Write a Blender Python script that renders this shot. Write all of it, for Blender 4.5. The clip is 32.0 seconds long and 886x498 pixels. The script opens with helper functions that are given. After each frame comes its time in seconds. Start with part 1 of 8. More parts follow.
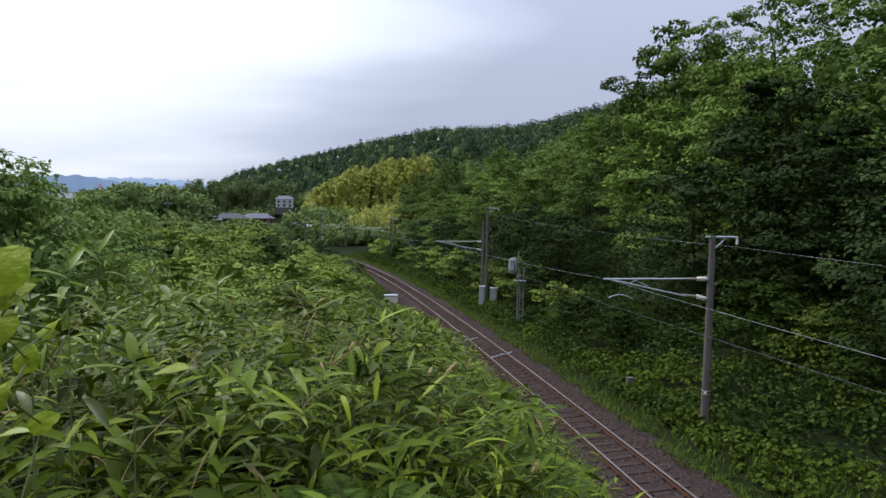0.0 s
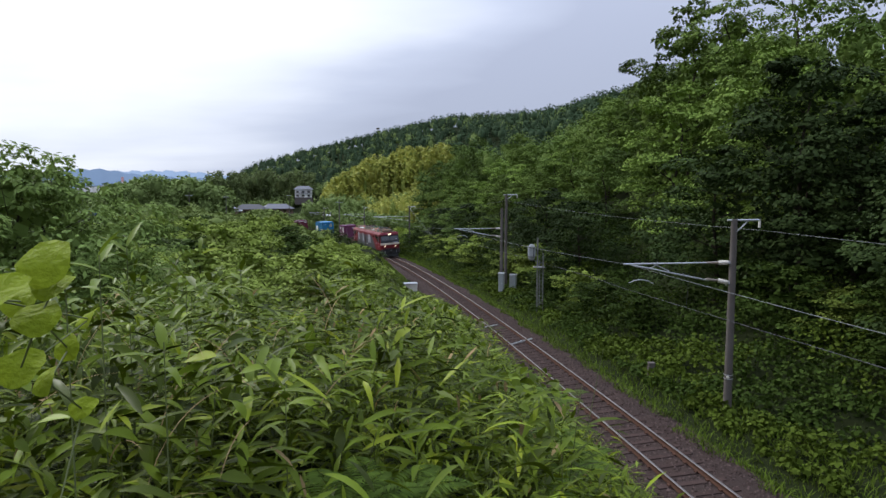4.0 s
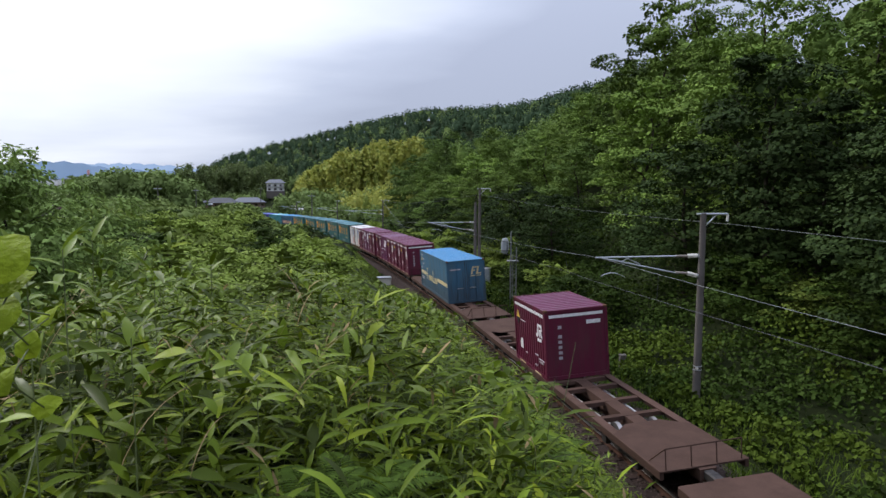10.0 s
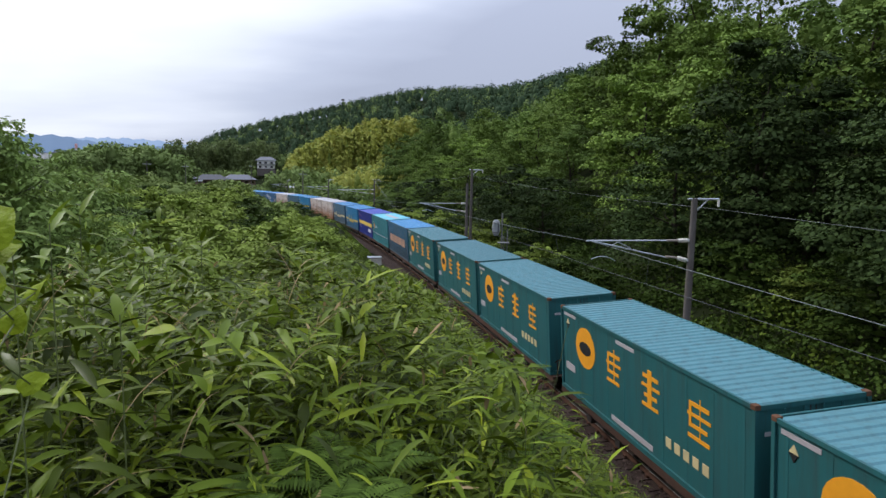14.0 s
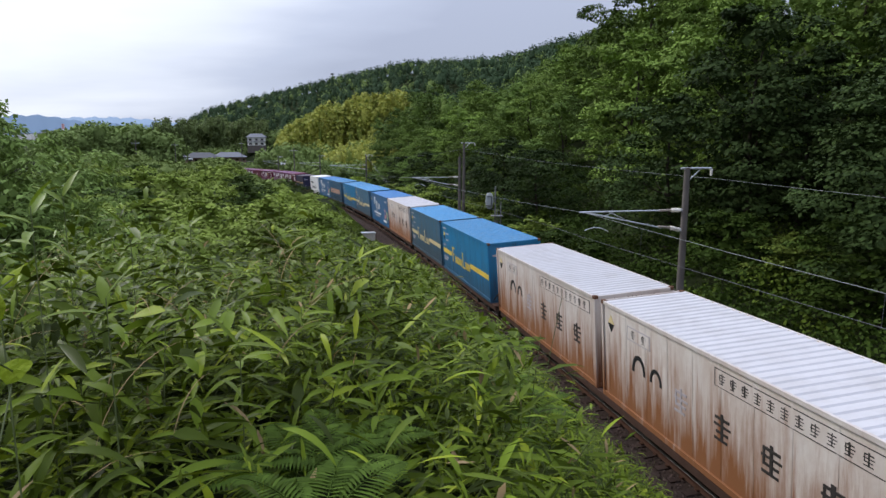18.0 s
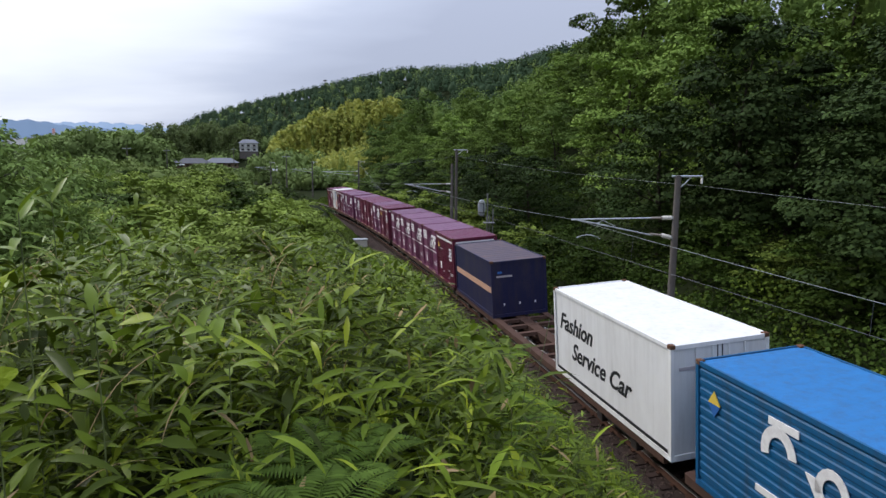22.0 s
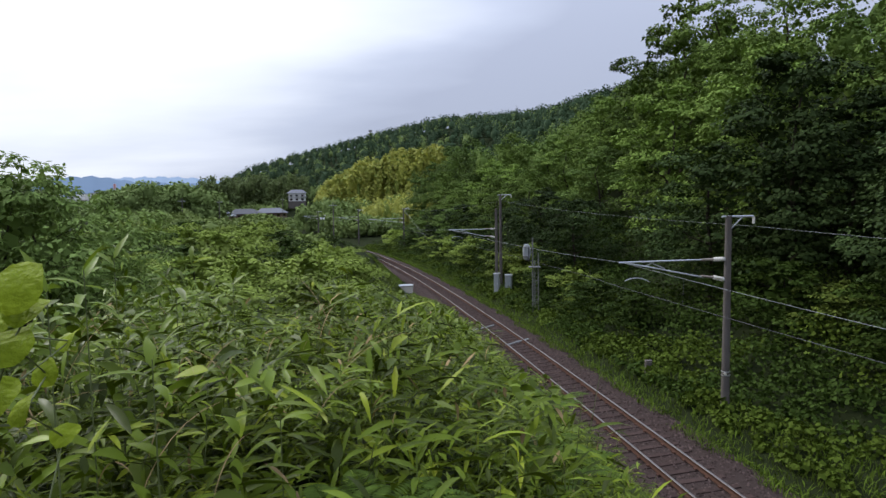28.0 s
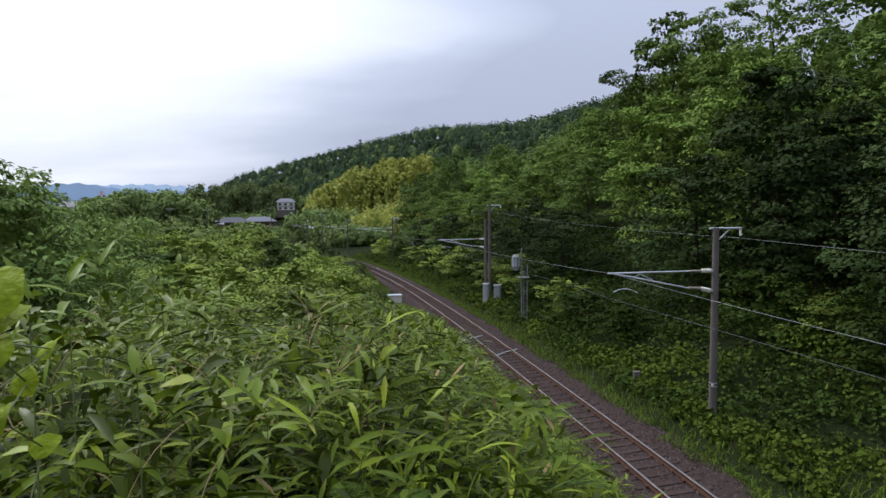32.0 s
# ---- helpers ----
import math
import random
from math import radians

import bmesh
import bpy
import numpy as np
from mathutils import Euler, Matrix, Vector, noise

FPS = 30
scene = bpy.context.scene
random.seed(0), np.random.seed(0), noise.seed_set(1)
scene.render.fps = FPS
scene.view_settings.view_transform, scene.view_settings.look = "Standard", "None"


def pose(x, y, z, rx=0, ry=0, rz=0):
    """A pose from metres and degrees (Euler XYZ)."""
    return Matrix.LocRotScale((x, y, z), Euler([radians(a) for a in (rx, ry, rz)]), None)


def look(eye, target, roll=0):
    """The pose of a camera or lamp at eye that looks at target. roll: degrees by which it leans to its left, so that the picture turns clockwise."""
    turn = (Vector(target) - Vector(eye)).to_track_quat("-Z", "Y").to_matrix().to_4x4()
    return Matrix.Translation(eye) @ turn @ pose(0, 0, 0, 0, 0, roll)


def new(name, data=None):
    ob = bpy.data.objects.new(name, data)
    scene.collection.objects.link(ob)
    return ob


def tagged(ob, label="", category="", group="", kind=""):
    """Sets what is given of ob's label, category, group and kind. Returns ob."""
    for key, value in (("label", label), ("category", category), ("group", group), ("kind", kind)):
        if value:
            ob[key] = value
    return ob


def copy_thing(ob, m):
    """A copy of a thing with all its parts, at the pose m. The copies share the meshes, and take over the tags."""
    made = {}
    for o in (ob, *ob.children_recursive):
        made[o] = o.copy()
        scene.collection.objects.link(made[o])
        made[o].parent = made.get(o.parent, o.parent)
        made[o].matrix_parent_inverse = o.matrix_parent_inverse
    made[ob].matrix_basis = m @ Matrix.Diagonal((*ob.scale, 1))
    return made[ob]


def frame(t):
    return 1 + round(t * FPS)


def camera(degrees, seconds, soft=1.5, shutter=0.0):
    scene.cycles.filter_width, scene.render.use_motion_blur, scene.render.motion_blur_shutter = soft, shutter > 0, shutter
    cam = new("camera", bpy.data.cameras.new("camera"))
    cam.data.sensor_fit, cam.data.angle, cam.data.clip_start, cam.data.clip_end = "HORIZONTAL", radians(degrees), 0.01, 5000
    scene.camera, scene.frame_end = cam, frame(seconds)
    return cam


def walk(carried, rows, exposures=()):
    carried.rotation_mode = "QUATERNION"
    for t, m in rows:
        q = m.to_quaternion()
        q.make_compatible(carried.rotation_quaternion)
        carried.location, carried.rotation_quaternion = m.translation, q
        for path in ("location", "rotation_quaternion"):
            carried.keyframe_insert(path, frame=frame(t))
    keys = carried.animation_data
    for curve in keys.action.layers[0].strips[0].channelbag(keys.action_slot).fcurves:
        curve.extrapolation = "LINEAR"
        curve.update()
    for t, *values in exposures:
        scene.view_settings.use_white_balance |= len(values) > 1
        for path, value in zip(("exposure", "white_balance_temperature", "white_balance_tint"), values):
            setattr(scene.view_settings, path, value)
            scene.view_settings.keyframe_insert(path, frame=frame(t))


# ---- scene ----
cam = camera(69.46, 32.0)


def view(x, y, z, yaw, pitch, roll):
    """A camera pose: eye, degrees to the right, degrees up, lean."""
    a, b = radians(yaw), radians(pitch)
    eye = Vector((x, y, z))
    return look(eye, eye + Vector((math.sin(a) * math.cos(b), math.cos(a) * math.cos(b), math.sin(b))), roll)


PATH = [
    (0.0, view(0.000, -0.000, 8.206, 0.00, -3.71, 1.03)),
    (0.5, view(0.008, -0.016, 8.207, -0.11, -4.96, 1.12)),
    (1.0, view(0.008, -0.023, 8.211, 0.17, -5.02, 0.89)),
    (1.5, view(0.006, -0.026, 8.213, 0.06, -4.67, 0.84)),
    (2.0, view(0.003, -0.025, 8.213, -0.72, -4.86, 0.81)),
    (2.5, view(0.007, -0.030, 8.210, -0.90, -4.88, 0.81)),
    (3.0, view(0.004, -0.034, 8.209, -1.37, -5.14, 0.87)),
    (3.5, view(0.002, -0.039, 8.210, -1.55, -4.93, 0.38)),
    (5.5, view(0.018, -0.053, 8.211, -1.79, -4.72, -0.20)),
    (6.0, view(0.015, -0.051, 8.212, -1.80, -4.53, 0.03)),
    (6.5, view(0.011, -0.045, 8.208, -1.80, -4.85, 0.24)),
    (7.0, view(0.010, -0.043, 8.209, -1.78, -5.08, 0.27)),
    (7.5, view(0.010, -0.041, 8.210, -1.44, -4.98, 0.44)),
    (8.0, view(0.009, -0.038, 8.208, -0.58, -4.89, 0.59)),
    (8.5, view(0.015, -0.035, 8.213, 0.20, -5.49, 0.44)),
    (9.0, view(0.006, -0.038, 8.212, 0.42, -5.01, 0.23)),
    (9.5, view(-0.002, -0.037, 8.208, 0.53, -5.26, 0.28)),
    (10.0, view(0.004, -0.033, 8.209, 0.68, -5.38, 0.15)),
    (10.5, view(0.002, -0.031, 8.208, 0.68, -5.65, 0.38)),
    (11.0, view(-0.000, -0.026, 8.207, 0.35, -5.79, 0.67)),
    (11.5, view(0.001, -0.023, 8.209, 0.48, -6.26, 0.80)),
    (12.0, view(-0.004, -0.021, 8.211, 0.80, -6.56, 0.65)),
    (12.5, view(-0.006, -0.019, 8.206, 1.37, -6.62, 0.91)),
    (13.0, view(-0.005, -0.018, 8.206, 1.51, -6.85, 0.94)),
    (13.5, view(-0.005, -0.014, 8.204, 1.59, -7.00, 0.94)),
    (14.0, view(-0.010, -0.006, 8.204, 1.53, -7.09, 1.17)),
    (14.5, view(-0.008, 0.002, 8.206, 1.03, -7.51, 1.24)),
    (16.5, view(-0.001, 0.028, 8.200, 2.23, -9.30, -0.95)),
    (17.0, view(0.001, 0.026, 8.202, 1.44, -9.04, -0.42)),
    (17.5, view(0.003, 0.024, 8.204, 2.46, -9.13, -0.11)),
    (18.0, view(0.001, 0.027, 8.204, 2.11, -9.40, 0.12)),
    (18.5, view(-0.004, 0.030, 8.210, 1.92, -8.62, 1.15)),
    (19.0, view(-0.012, 0.032, 8.211, 1.33, -8.28, 1.39)),
    (19.5, view(-0.019, 0.032, 8.211, 1.21, -8.46, 1.21)),
    (20.0, view(-0.014, 0.025, 8.213, 1.42, -8.15, 1.08)),
    (20.5, view(-0.011, 0.021, 8.209, 1.68, -8.16, 1.06)),
    (21.0, view(-0.002, 0.021, 8.208, 1.94, -8.17, 0.75)),
    (21.5, view(0.005, 0.022, 8.206, 2.81, -8.44, 0.50)),
    (22.0, view(0.007, 0.025, 8.208, 2.81, -8.80, 0.41)),
    (22.5, view(0.004, 0.032, 8.209, 2.49, -8.73, 0.76)),
    (23.0, view(-0.004, 0.030, 8.207, 2.44, -8.24, 0.98)),
    (23.5, view(-0.009, 0.031, 8.206, 2.06, -7.44, 0.95)),
    (24.0, view(-0.036, 0.033, 8.219, -0.47, -6.62, 2.29)),
    (24.5, view(-0.047, 0.036, 8.222, -2.03, -5.92, 3.02)),
    (26.5, view(-0.012, 0.059, 8.219, -1.33, -5.55, -0.24)),
    (27.0, view(-0.002, 0.054, 8.224, -2.01, -5.07, -1.10)),
    (27.5, view(-0.003, 0.036, 8.225, -0.98, -4.88, -1.21)),
    (28.0, view(-0.003, 0.025, 8.228, -1.22, -4.74, -0.98)),
    (28.5, view(0.009, 0.013, 8.224, -0.84, -4.37, -0.90)),
    (29.0, view(0.010, 0.011, 8.227, -0.29, -3.88, -1.04)),
    (29.5, view(0.003, 0.027, 8.227, -0.45, -4.48, -0.89)),
    (30.0, view(0.000, 0.026, 8.231, -0.97, -4.29, -0.99)),
    (30.5, view(-0.008, 0.029, 8.230, -1.23, -4.20, -0.63)),
    (31.0, view(-0.010, 0.039, 8.229, -0.62, -3.92, -0.83)),
    (31.5, view(-0.011, 0.043, 8.228, -0.33, -3.75, -0.32)),
    (32.0, view(-0.013, 0.047, 8.221, -0.22, -3.86, -0.52)),
]
walk(cam, PATH)

# ---------------------------------------------------------------- light
world = bpy.data.worlds.new("world")
scene.world = world
world.use_nodes = True
SUN_AZ, SUN_EL = -58.0, 36.0


def overcast():
    nt = world.node_tree
    nt.nodes.clear()
    N, L = nt.nodes.new, nt.links.new
    out, bg = N("ShaderNodeOutputWorld"), N("ShaderNodeBackground")
    sky = N("ShaderNodeTexSky")
    sky.sky_type, sky.sun_disc = "NISHITA", False
    sky.sun_elevation, sky.sun_rotation = radians(SUN_EL), radians(SUN_AZ)
    tc = N("ShaderNodeTexCoord")
    sep = N("ShaderNodeSeparateXYZ")
    L(tc.outputs["Generated"], sep.inputs[0])
    # flat cloud layer: direction divided by its height
    hz = N("ShaderNodeMath"); hz.operation = "MAXIMUM"; hz.inputs[1].default_value = 0.0
    L(sep.outputs["Z"], hz.inputs[0])
    hz2 = N("ShaderNodeMath"); hz2.operation = "ADD"; hz2.inputs[1].default_value = 0.14
    L(hz.outputs[0], hz2.inputs[0])
    px = N("ShaderNodeMath"); px.operation = "DIVIDE"
    py = N("ShaderNodeMath"); py.operation = "DIVIDE"
    L(sep.outputs["X"], px.inputs[0]); L(hz2.outputs[0], px.inputs[1])
    L(sep.outputs["Y"], py.inputs[0]); L(hz2.outputs[0], py.inputs[1])
    comb = N("ShaderNodeCombineXYZ")
    L(px.outputs[0], comb.inputs[0]); L(py.outputs[0], comb.inputs[1])
    n1 = N("ShaderNodeTexNoise"); n1.inputs["Scale"].default_value = 0.55; n1.inputs["Detail"].default_value = 5; n1.inputs["Roughness"].default_value = 0.5
    mp = N("ShaderNodeMapping"); mp.inputs["Scale"].default_value = (0.7, 1.0, 1); mp.inputs["Location"].default_value = (3.1, 0.4, 0)
    mp.inputs["Rotation"].default_value = (0, 0, radians(-20))
    L(comb.outputs[0], mp.inputs[0]); L(mp.outputs[0], n1.inputs["Vector"])
    # the bright side of the sky
    dot = N("ShaderNodeVectorMath"); dot.operation = "DOT_PRODUCT"
    a, e = radians(-34), radians(17)
    dot.inputs[1].default_value = (math.sin(a) * math.cos(e), math.cos(a) * math.cos(e), math.sin(e))
    L(tc.outputs["Generated"], dot.inputs[0])
    m1 = N("ShaderNodeMath"); m1.operation = "MULTIPLY_ADD"; m1.inputs[1].default_value = 3.2; m1.inputs[2].default_value = -2.72
    L(dot.outputs["Value"], m1.inputs[0])
    m2 = N("ShaderNodeMath"); m2.operation = "ADD"
    L(m1.outputs[0], m2.inputs[0]); L(n1.outputs["Fac"], m2.inputs[1])
    # a bank of greyer cloud low over the hills
    low = N("ShaderNodeMapRange"); low.inputs["From Min"].default_value = 0.02; low.inputs["From Max"].default_value = 0.13; low.inputs["To Min"].default_value = -0.20
    L(hz.outputs[0], low.inputs["Value"])
    low.inputs["To Max"].default_value = 0.0
    m4 = N("ShaderNodeMath"); m4.operation = "ADD"
    L(m2.outputs[0], m4.inputs[0]); L(low.outputs[0], m4.inputs[1])
    m2 = m4
    # a long bank of grey cloud beyond the hill, with a frayed lower edge and lighter cloud over it
    fray = N("ShaderNodeMath"); fray.operation = "MULTIPLY_ADD"; fray.inputs[1].default_value = 0.16; fray.inputs[2].default_value = -0.08
    L(n1.outputs["Fac"], fray.inputs[0])
    tilt = N("ShaderNodeMath"); tilt.operation = "MULTIPLY_ADD"; tilt.inputs[1].default_value = -0.10
    L(sep.outputs["X"], tilt.inputs[0]); L(hz.outputs[0], tilt.inputs[2])
    hh = N("ShaderNodeMath"); hh.operation = "ADD"
    L(tilt.outputs[0], hh.inputs[0]); L(fray.outputs[0], hh.inputs[1])
    bank = N("ShaderNodeValToRGB")
    br = bank.color_ramp
    br.interpolation = "EASE"
    br.elements[0].position, br.elements[0].color = 0.07, (0, 0, 0, 1)
    br.elements[1].position, br.elements[1].color = 0.30, (0, 0, 0, 1)
    for q, w in ((0.11, 0.85), (0.16, 1.0), (0.20, 0.75)):
        k = br.elements.new(q); k.color = (w, w, w, 1)
    L(hh.outputs[0], bank.inputs[0])
    side = N("ShaderNodeMapRange"); side.interpolation_type = "SMOOTHSTEP"
    side.inputs["From Min"].default_value = -0.42; side.inputs["From Max"].default_value = -0.02; side.inputs["To Max"].default_value = -0.25
    L(sep.outputs["X"], side.inputs["Value"])
    dk = N("ShaderNodeMath"); dk.operation = "MULTIPLY_ADD"
    L(bank.outputs[0], dk.inputs[0]); L(side.outputs[0], dk.inputs[1]); L(m2.outputs[0], dk.inputs[2])
    m2 = dk
    ramp = N("ShaderNodeValToRGB")
    cr = ramp.color_ramp
    cr.elements[0].position, cr.elements[0].color = 0.30, (0.43, 0.48, 0.63, 1)
    cr.elements[1].position, cr.elements[1].color = 0.95, (0.92, 0.975, 1.08, 1)
    k = cr.elements.new(0.52); k.color = (0.535, 0.595, 0.76, 1)
    k = cr.elements.new(0.72); k.color = (0.74, 0.80, 0.95, 1)
    L(m2.outputs[0], ramp.inputs[0])
    mix = N("ShaderNodeMix"); mix.data_type, mix.blend_type = "RGBA", "ADD"
    mix.inputs["Factor"].default_value = 0.004
    L(ramp.outputs[0], mix.inputs["A"]); L(sky.outputs[0], mix.inputs["B"])
    L(mix.outputs["Result"], bg.inputs["Color"])
    # an overcast sky is brighter overhead than at the horizon
    zz = N("ShaderNodeMath"); zz.operation = "MULTIPLY"
    L(hz.outputs[0], zz.inputs[0]); L(hz.outputs[0], zz.inputs[1])
    st = N("ShaderNodeMath"); st.operation = "MULTIPLY_ADD"; st.inputs[1].default_value = 2.2; st.inputs[2].default_value = 0.84
    L(zz.outputs[0], st.inputs[0])
    L(st.outputs[0], bg.inputs["Strength"])
    L(bg.outputs[0], out.inputs["Surface"])


overcast()
sun = new("sun", bpy.data.lights.new("sun", "SUN"))
sun.data.energy, sun.data.angle, sun.data.color = 2.0, radians(18), (1.0, 0.97, 0.92)
_a, _e = radians(SUN_AZ), radians(SUN_EL)
sun.matrix_world = look((60 * math.sin(_a) * math.cos(_e), 60 * math.cos(_a) * math.cos(_e), 60 * math.sin(_e)), (0, 0, 0))
scene.view_settings.exposure = 0.25


# ---------------------------------------------------------------- materials
def mat(name, color, rough=0.6, metal=0.0, vary=0.15, scale=3.0, bump=0.0, bscale=30.0, dirt=None, dirt_amount=0.4, dirt_scale=0.8, stretch=(1, 1, 1), island=0.0, obj=0.0, trans=0.0, spec=None, hue=None, leafy=0.0, streak=None, rise=0.0):
    """Principled surface: two scales of colour variation, stains, fine relief, per-leaf or per-object change, light through leaves."""
    m = bpy.data.materials.new(name)
    m.use_nodes = True
    nt = m.node_tree
    b = nt.nodes["Principled BSDF"]
    N, L = nt.nodes.new, nt.links.new
    b.inputs["Roughness"].default_value, b.inputs["Metallic"].default_value = rough, metal
    b.inputs["Specular IOR Level"].default_value = (0.035 if trans else 0.06 if rough > 0.78 else 0.4) if spec is None else spec
    tc = N("ShaderNodeTexCoord")
    mp = N("ShaderNodeMapping"); mp.inputs["Scale"].default_value = stretch
    L(tc.outputs["Object"], mp.inputs[0])
    n = N("ShaderNodeTexNoise"); n.inputs["Scale"].default_value = scale; n.inputs["Detail"].default_value = 6; n.inputs["Roughness"].default_value = 0.65
    L(mp.outputs[0], n.inputs["Vector"])
    hsv = N("ShaderNodeHueSaturation"); hsv.inputs["Color"].default_value = (*color, 1)
    val = N("ShaderNodeMath"); val.operation = "MULTIPLY_ADD"; val.inputs[1].default_value = vary * 2; val.inputs[2].default_value = 1 - vary
    L(n.outputs["Fac"], val.inputs[0])
    last = val
    for amount, node, sock in ((island, "ShaderNodeNewGeometry", "Random Per Island"), (obj, "ShaderNodeObjectInfo", "Random")):
        if amount:
            g = N(node)
            mm = N("ShaderNodeMath"); mm.operation = "MULTIPLY_ADD"; mm.inputs[1].default_value = amount * 2; mm.inputs[2].default_value = 1 - amount
            L(g.outputs[sock], mm.inputs[0])
            m3 = N("ShaderNodeMath"); m3.operation = "MULTIPLY"
            L(last.outputs[0], m3.inputs[0]); L(mm.outputs[0], m3.inputs[1])
            last = m3
    L(last.outputs[0], hsv.inputs["Value"])
    col = hsv.outputs[0]
    if hue:
        g = N("ShaderNodeNewGeometry")
        rmp = N("ShaderNodeMapRange"); rmp.inputs["From Min"].default_value = 1 - hue[3]; rmp.inputs["From Max"].default_value = 1.0
        L(g.outputs["Random Per Island"], rmp.inputs["Value"])
        mx = N("ShaderNodeMix"); mx.data_type = "RGBA"; mx.inputs["B"].default_value = (*hue[:3], 1)
        L(rmp.outputs[0], mx.inputs["Factor"]); L(col, mx.inputs["A"])
        col = mx.outputs["Result"]
    if dirt:
        d = N("ShaderNodeTexNoise"); d.inputs["Scale"].default_value = dirt_scale; d.inputs["Detail"].default_value = 8; d.inputs["Roughness"].default_value = 0.7
        L(mp.outputs[0], d.inputs["Vector"])
        r = N("ShaderNodeMapRange"); r.inputs["From Min"].default_value = 0.45; r.inputs["From Max"].default_value = 0.75; r.inputs["To Max"].default_value = dirt_amount
        L(d.outputs["Fac"], r.inputs["Value"])
        mx = N("ShaderNodeMix"); mx.data_type = "RGBA"; mx.inputs["B"].default_value = (*dirt, 1)
        L(r.outputs[0], mx.inputs["Factor"]); L(col, mx.inputs["A"])
        col = mx.outputs["Result"]
    if streak:
        # runs of grime or rust down the sheet; with rise they start thick at the sill and thin out at that height
        ms = N("ShaderNodeMapping"); ms.inputs["Scale"].default_value = (4.5, 4.5, 0.35)
        L(tc.outputs["Object"], ms.inputs[0])
        sn = N("ShaderNodeTexNoise"); sn.inputs["Scale"].default_value = 1.0; sn.inputs["Detail"].default_value = 7; sn.inputs["Roughness"].default_value = 0.7
        L(ms.outputs[0], sn.inputs["Vector"])
        src = sn.outputs["Fac"]
        if rise:
            sz = N("ShaderNodeSeparateXYZ"); L(tc.outputs["Object"], sz.inputs[0])
            up = N("ShaderNodeMapRange"); up.inputs["From Max"].default_value = rise; up.inputs["To Min"].default_value = 0.38; up.inputs["To Max"].default_value = -0.14
            L(sz.outputs["Z"], up.inputs["Value"])
            ad = N("ShaderNodeMath"); ad.operation = "ADD"; L(src, ad.inputs[0]); L(up.outputs[0], ad.inputs[1])
            src = ad.outputs[0]
        sr = N("ShaderNodeMapRange"); sr.inputs["From Min"].default_value = 0.46; sr.inputs["From Max"].default_value = 0.80; sr.inputs["To Max"].default_value = streak[3]
        L(src, sr.inputs["Value"])
        mx = N("ShaderNodeMix"); mx.data_type = "RGBA"; mx.inputs["B"].default_value = (*streak[:3], 1)
        L(sr.outputs[0], mx.inputs["Factor"]); L(col, mx.inputs["A"])
        col = mx.outputs["Result"]
    L(col, b.inputs["Base Color"])
    if bump:
        bn = N("ShaderNodeTexNoise"); bn.inputs["Scale"].default_value = bscale; bn.inputs["Detail"].default_value = 5
        L(mp.outputs[0], bn.inputs["Vector"])
        bp = N("ShaderNodeBump"); bp.inputs["Strength"].default_value = bump; bp.inputs["Distance"].default_value = 0.03
        L(bn.outputs["Fac"], bp.inputs["Height"]); L(bp.outputs[0], b.inputs["Normal"])
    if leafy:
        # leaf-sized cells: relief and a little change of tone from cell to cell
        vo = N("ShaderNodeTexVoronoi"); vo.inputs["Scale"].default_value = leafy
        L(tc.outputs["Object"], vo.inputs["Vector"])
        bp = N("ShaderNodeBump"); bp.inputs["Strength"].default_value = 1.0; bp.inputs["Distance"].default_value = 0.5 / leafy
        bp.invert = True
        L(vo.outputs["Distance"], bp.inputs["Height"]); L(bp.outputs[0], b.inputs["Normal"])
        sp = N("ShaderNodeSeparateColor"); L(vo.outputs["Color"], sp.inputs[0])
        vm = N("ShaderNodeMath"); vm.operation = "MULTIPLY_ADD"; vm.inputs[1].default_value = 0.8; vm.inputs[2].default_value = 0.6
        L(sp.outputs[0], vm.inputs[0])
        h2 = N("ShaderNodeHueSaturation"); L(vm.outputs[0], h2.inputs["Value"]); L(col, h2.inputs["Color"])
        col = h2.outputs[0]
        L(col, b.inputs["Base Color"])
    if trans:
        t = N("ShaderNodeBsdfTranslucent"); L(col, t.inputs["Color"])
        ms = N("ShaderNodeMixShader"); ms.inputs[0].default_value = trans
        L(b.outputs[0], ms.inputs[1]); L(t.outputs[0], ms.inputs[2])
        L(ms.outputs[0], nt.nodes["Material Output"].inputs["Surface"])
    return m


def glow(name, color, strength):
    m = bpy.data.materials.new(name)
    m.use_nodes = True
    b = m.node_tree.nodes["Principled BSDF"]
    b.inputs["Base Color"].default_value = (*color, 1)
    b.inputs["Emission Color"].default_value, b.inputs["Emission Strength"].default_value = (*color, 1), strength
    return m


M = {}
M["soil"] = mat("soil", (0.020, 0.026, 0.010), 0.95, vary=0.5, scale=1.2, bump=0.6, bscale=8, spec=0.02)
M["ballast"] = mat("ballast", (0.050, 0.036, 0.031), 0.9, vary=0.35, scale=14, bump=1.0, bscale=22, dirt=(0.068, 0.042, 0.034), dirt_amount=0.6, dirt_scale=0.5)
M["stone"] = mat("ballast_stone", (0.068, 0.048, 0.042), 0.9, vary=0.2, scale=20, island=0.65)
M["rail_side"] = mat("rusty_rail", (0.085, 0.045, 0.032), 0.8, vary=0.3, scale=8, bump=0.2)
M["rail_top"] = mat("polished_rail", (0.24, 0.225, 0.21), 0.5, metal=1.0, vary=0.15)
M["sleeper"] = mat("dusty_sleeper", (0.056, 0.038, 0.033), 0.9, vary=0.3, scale=6, bump=0.3, dirt=(0.07, 0.045, 0.038), dirt_amount=0.8, dirt_scale=2, obj=0.2)
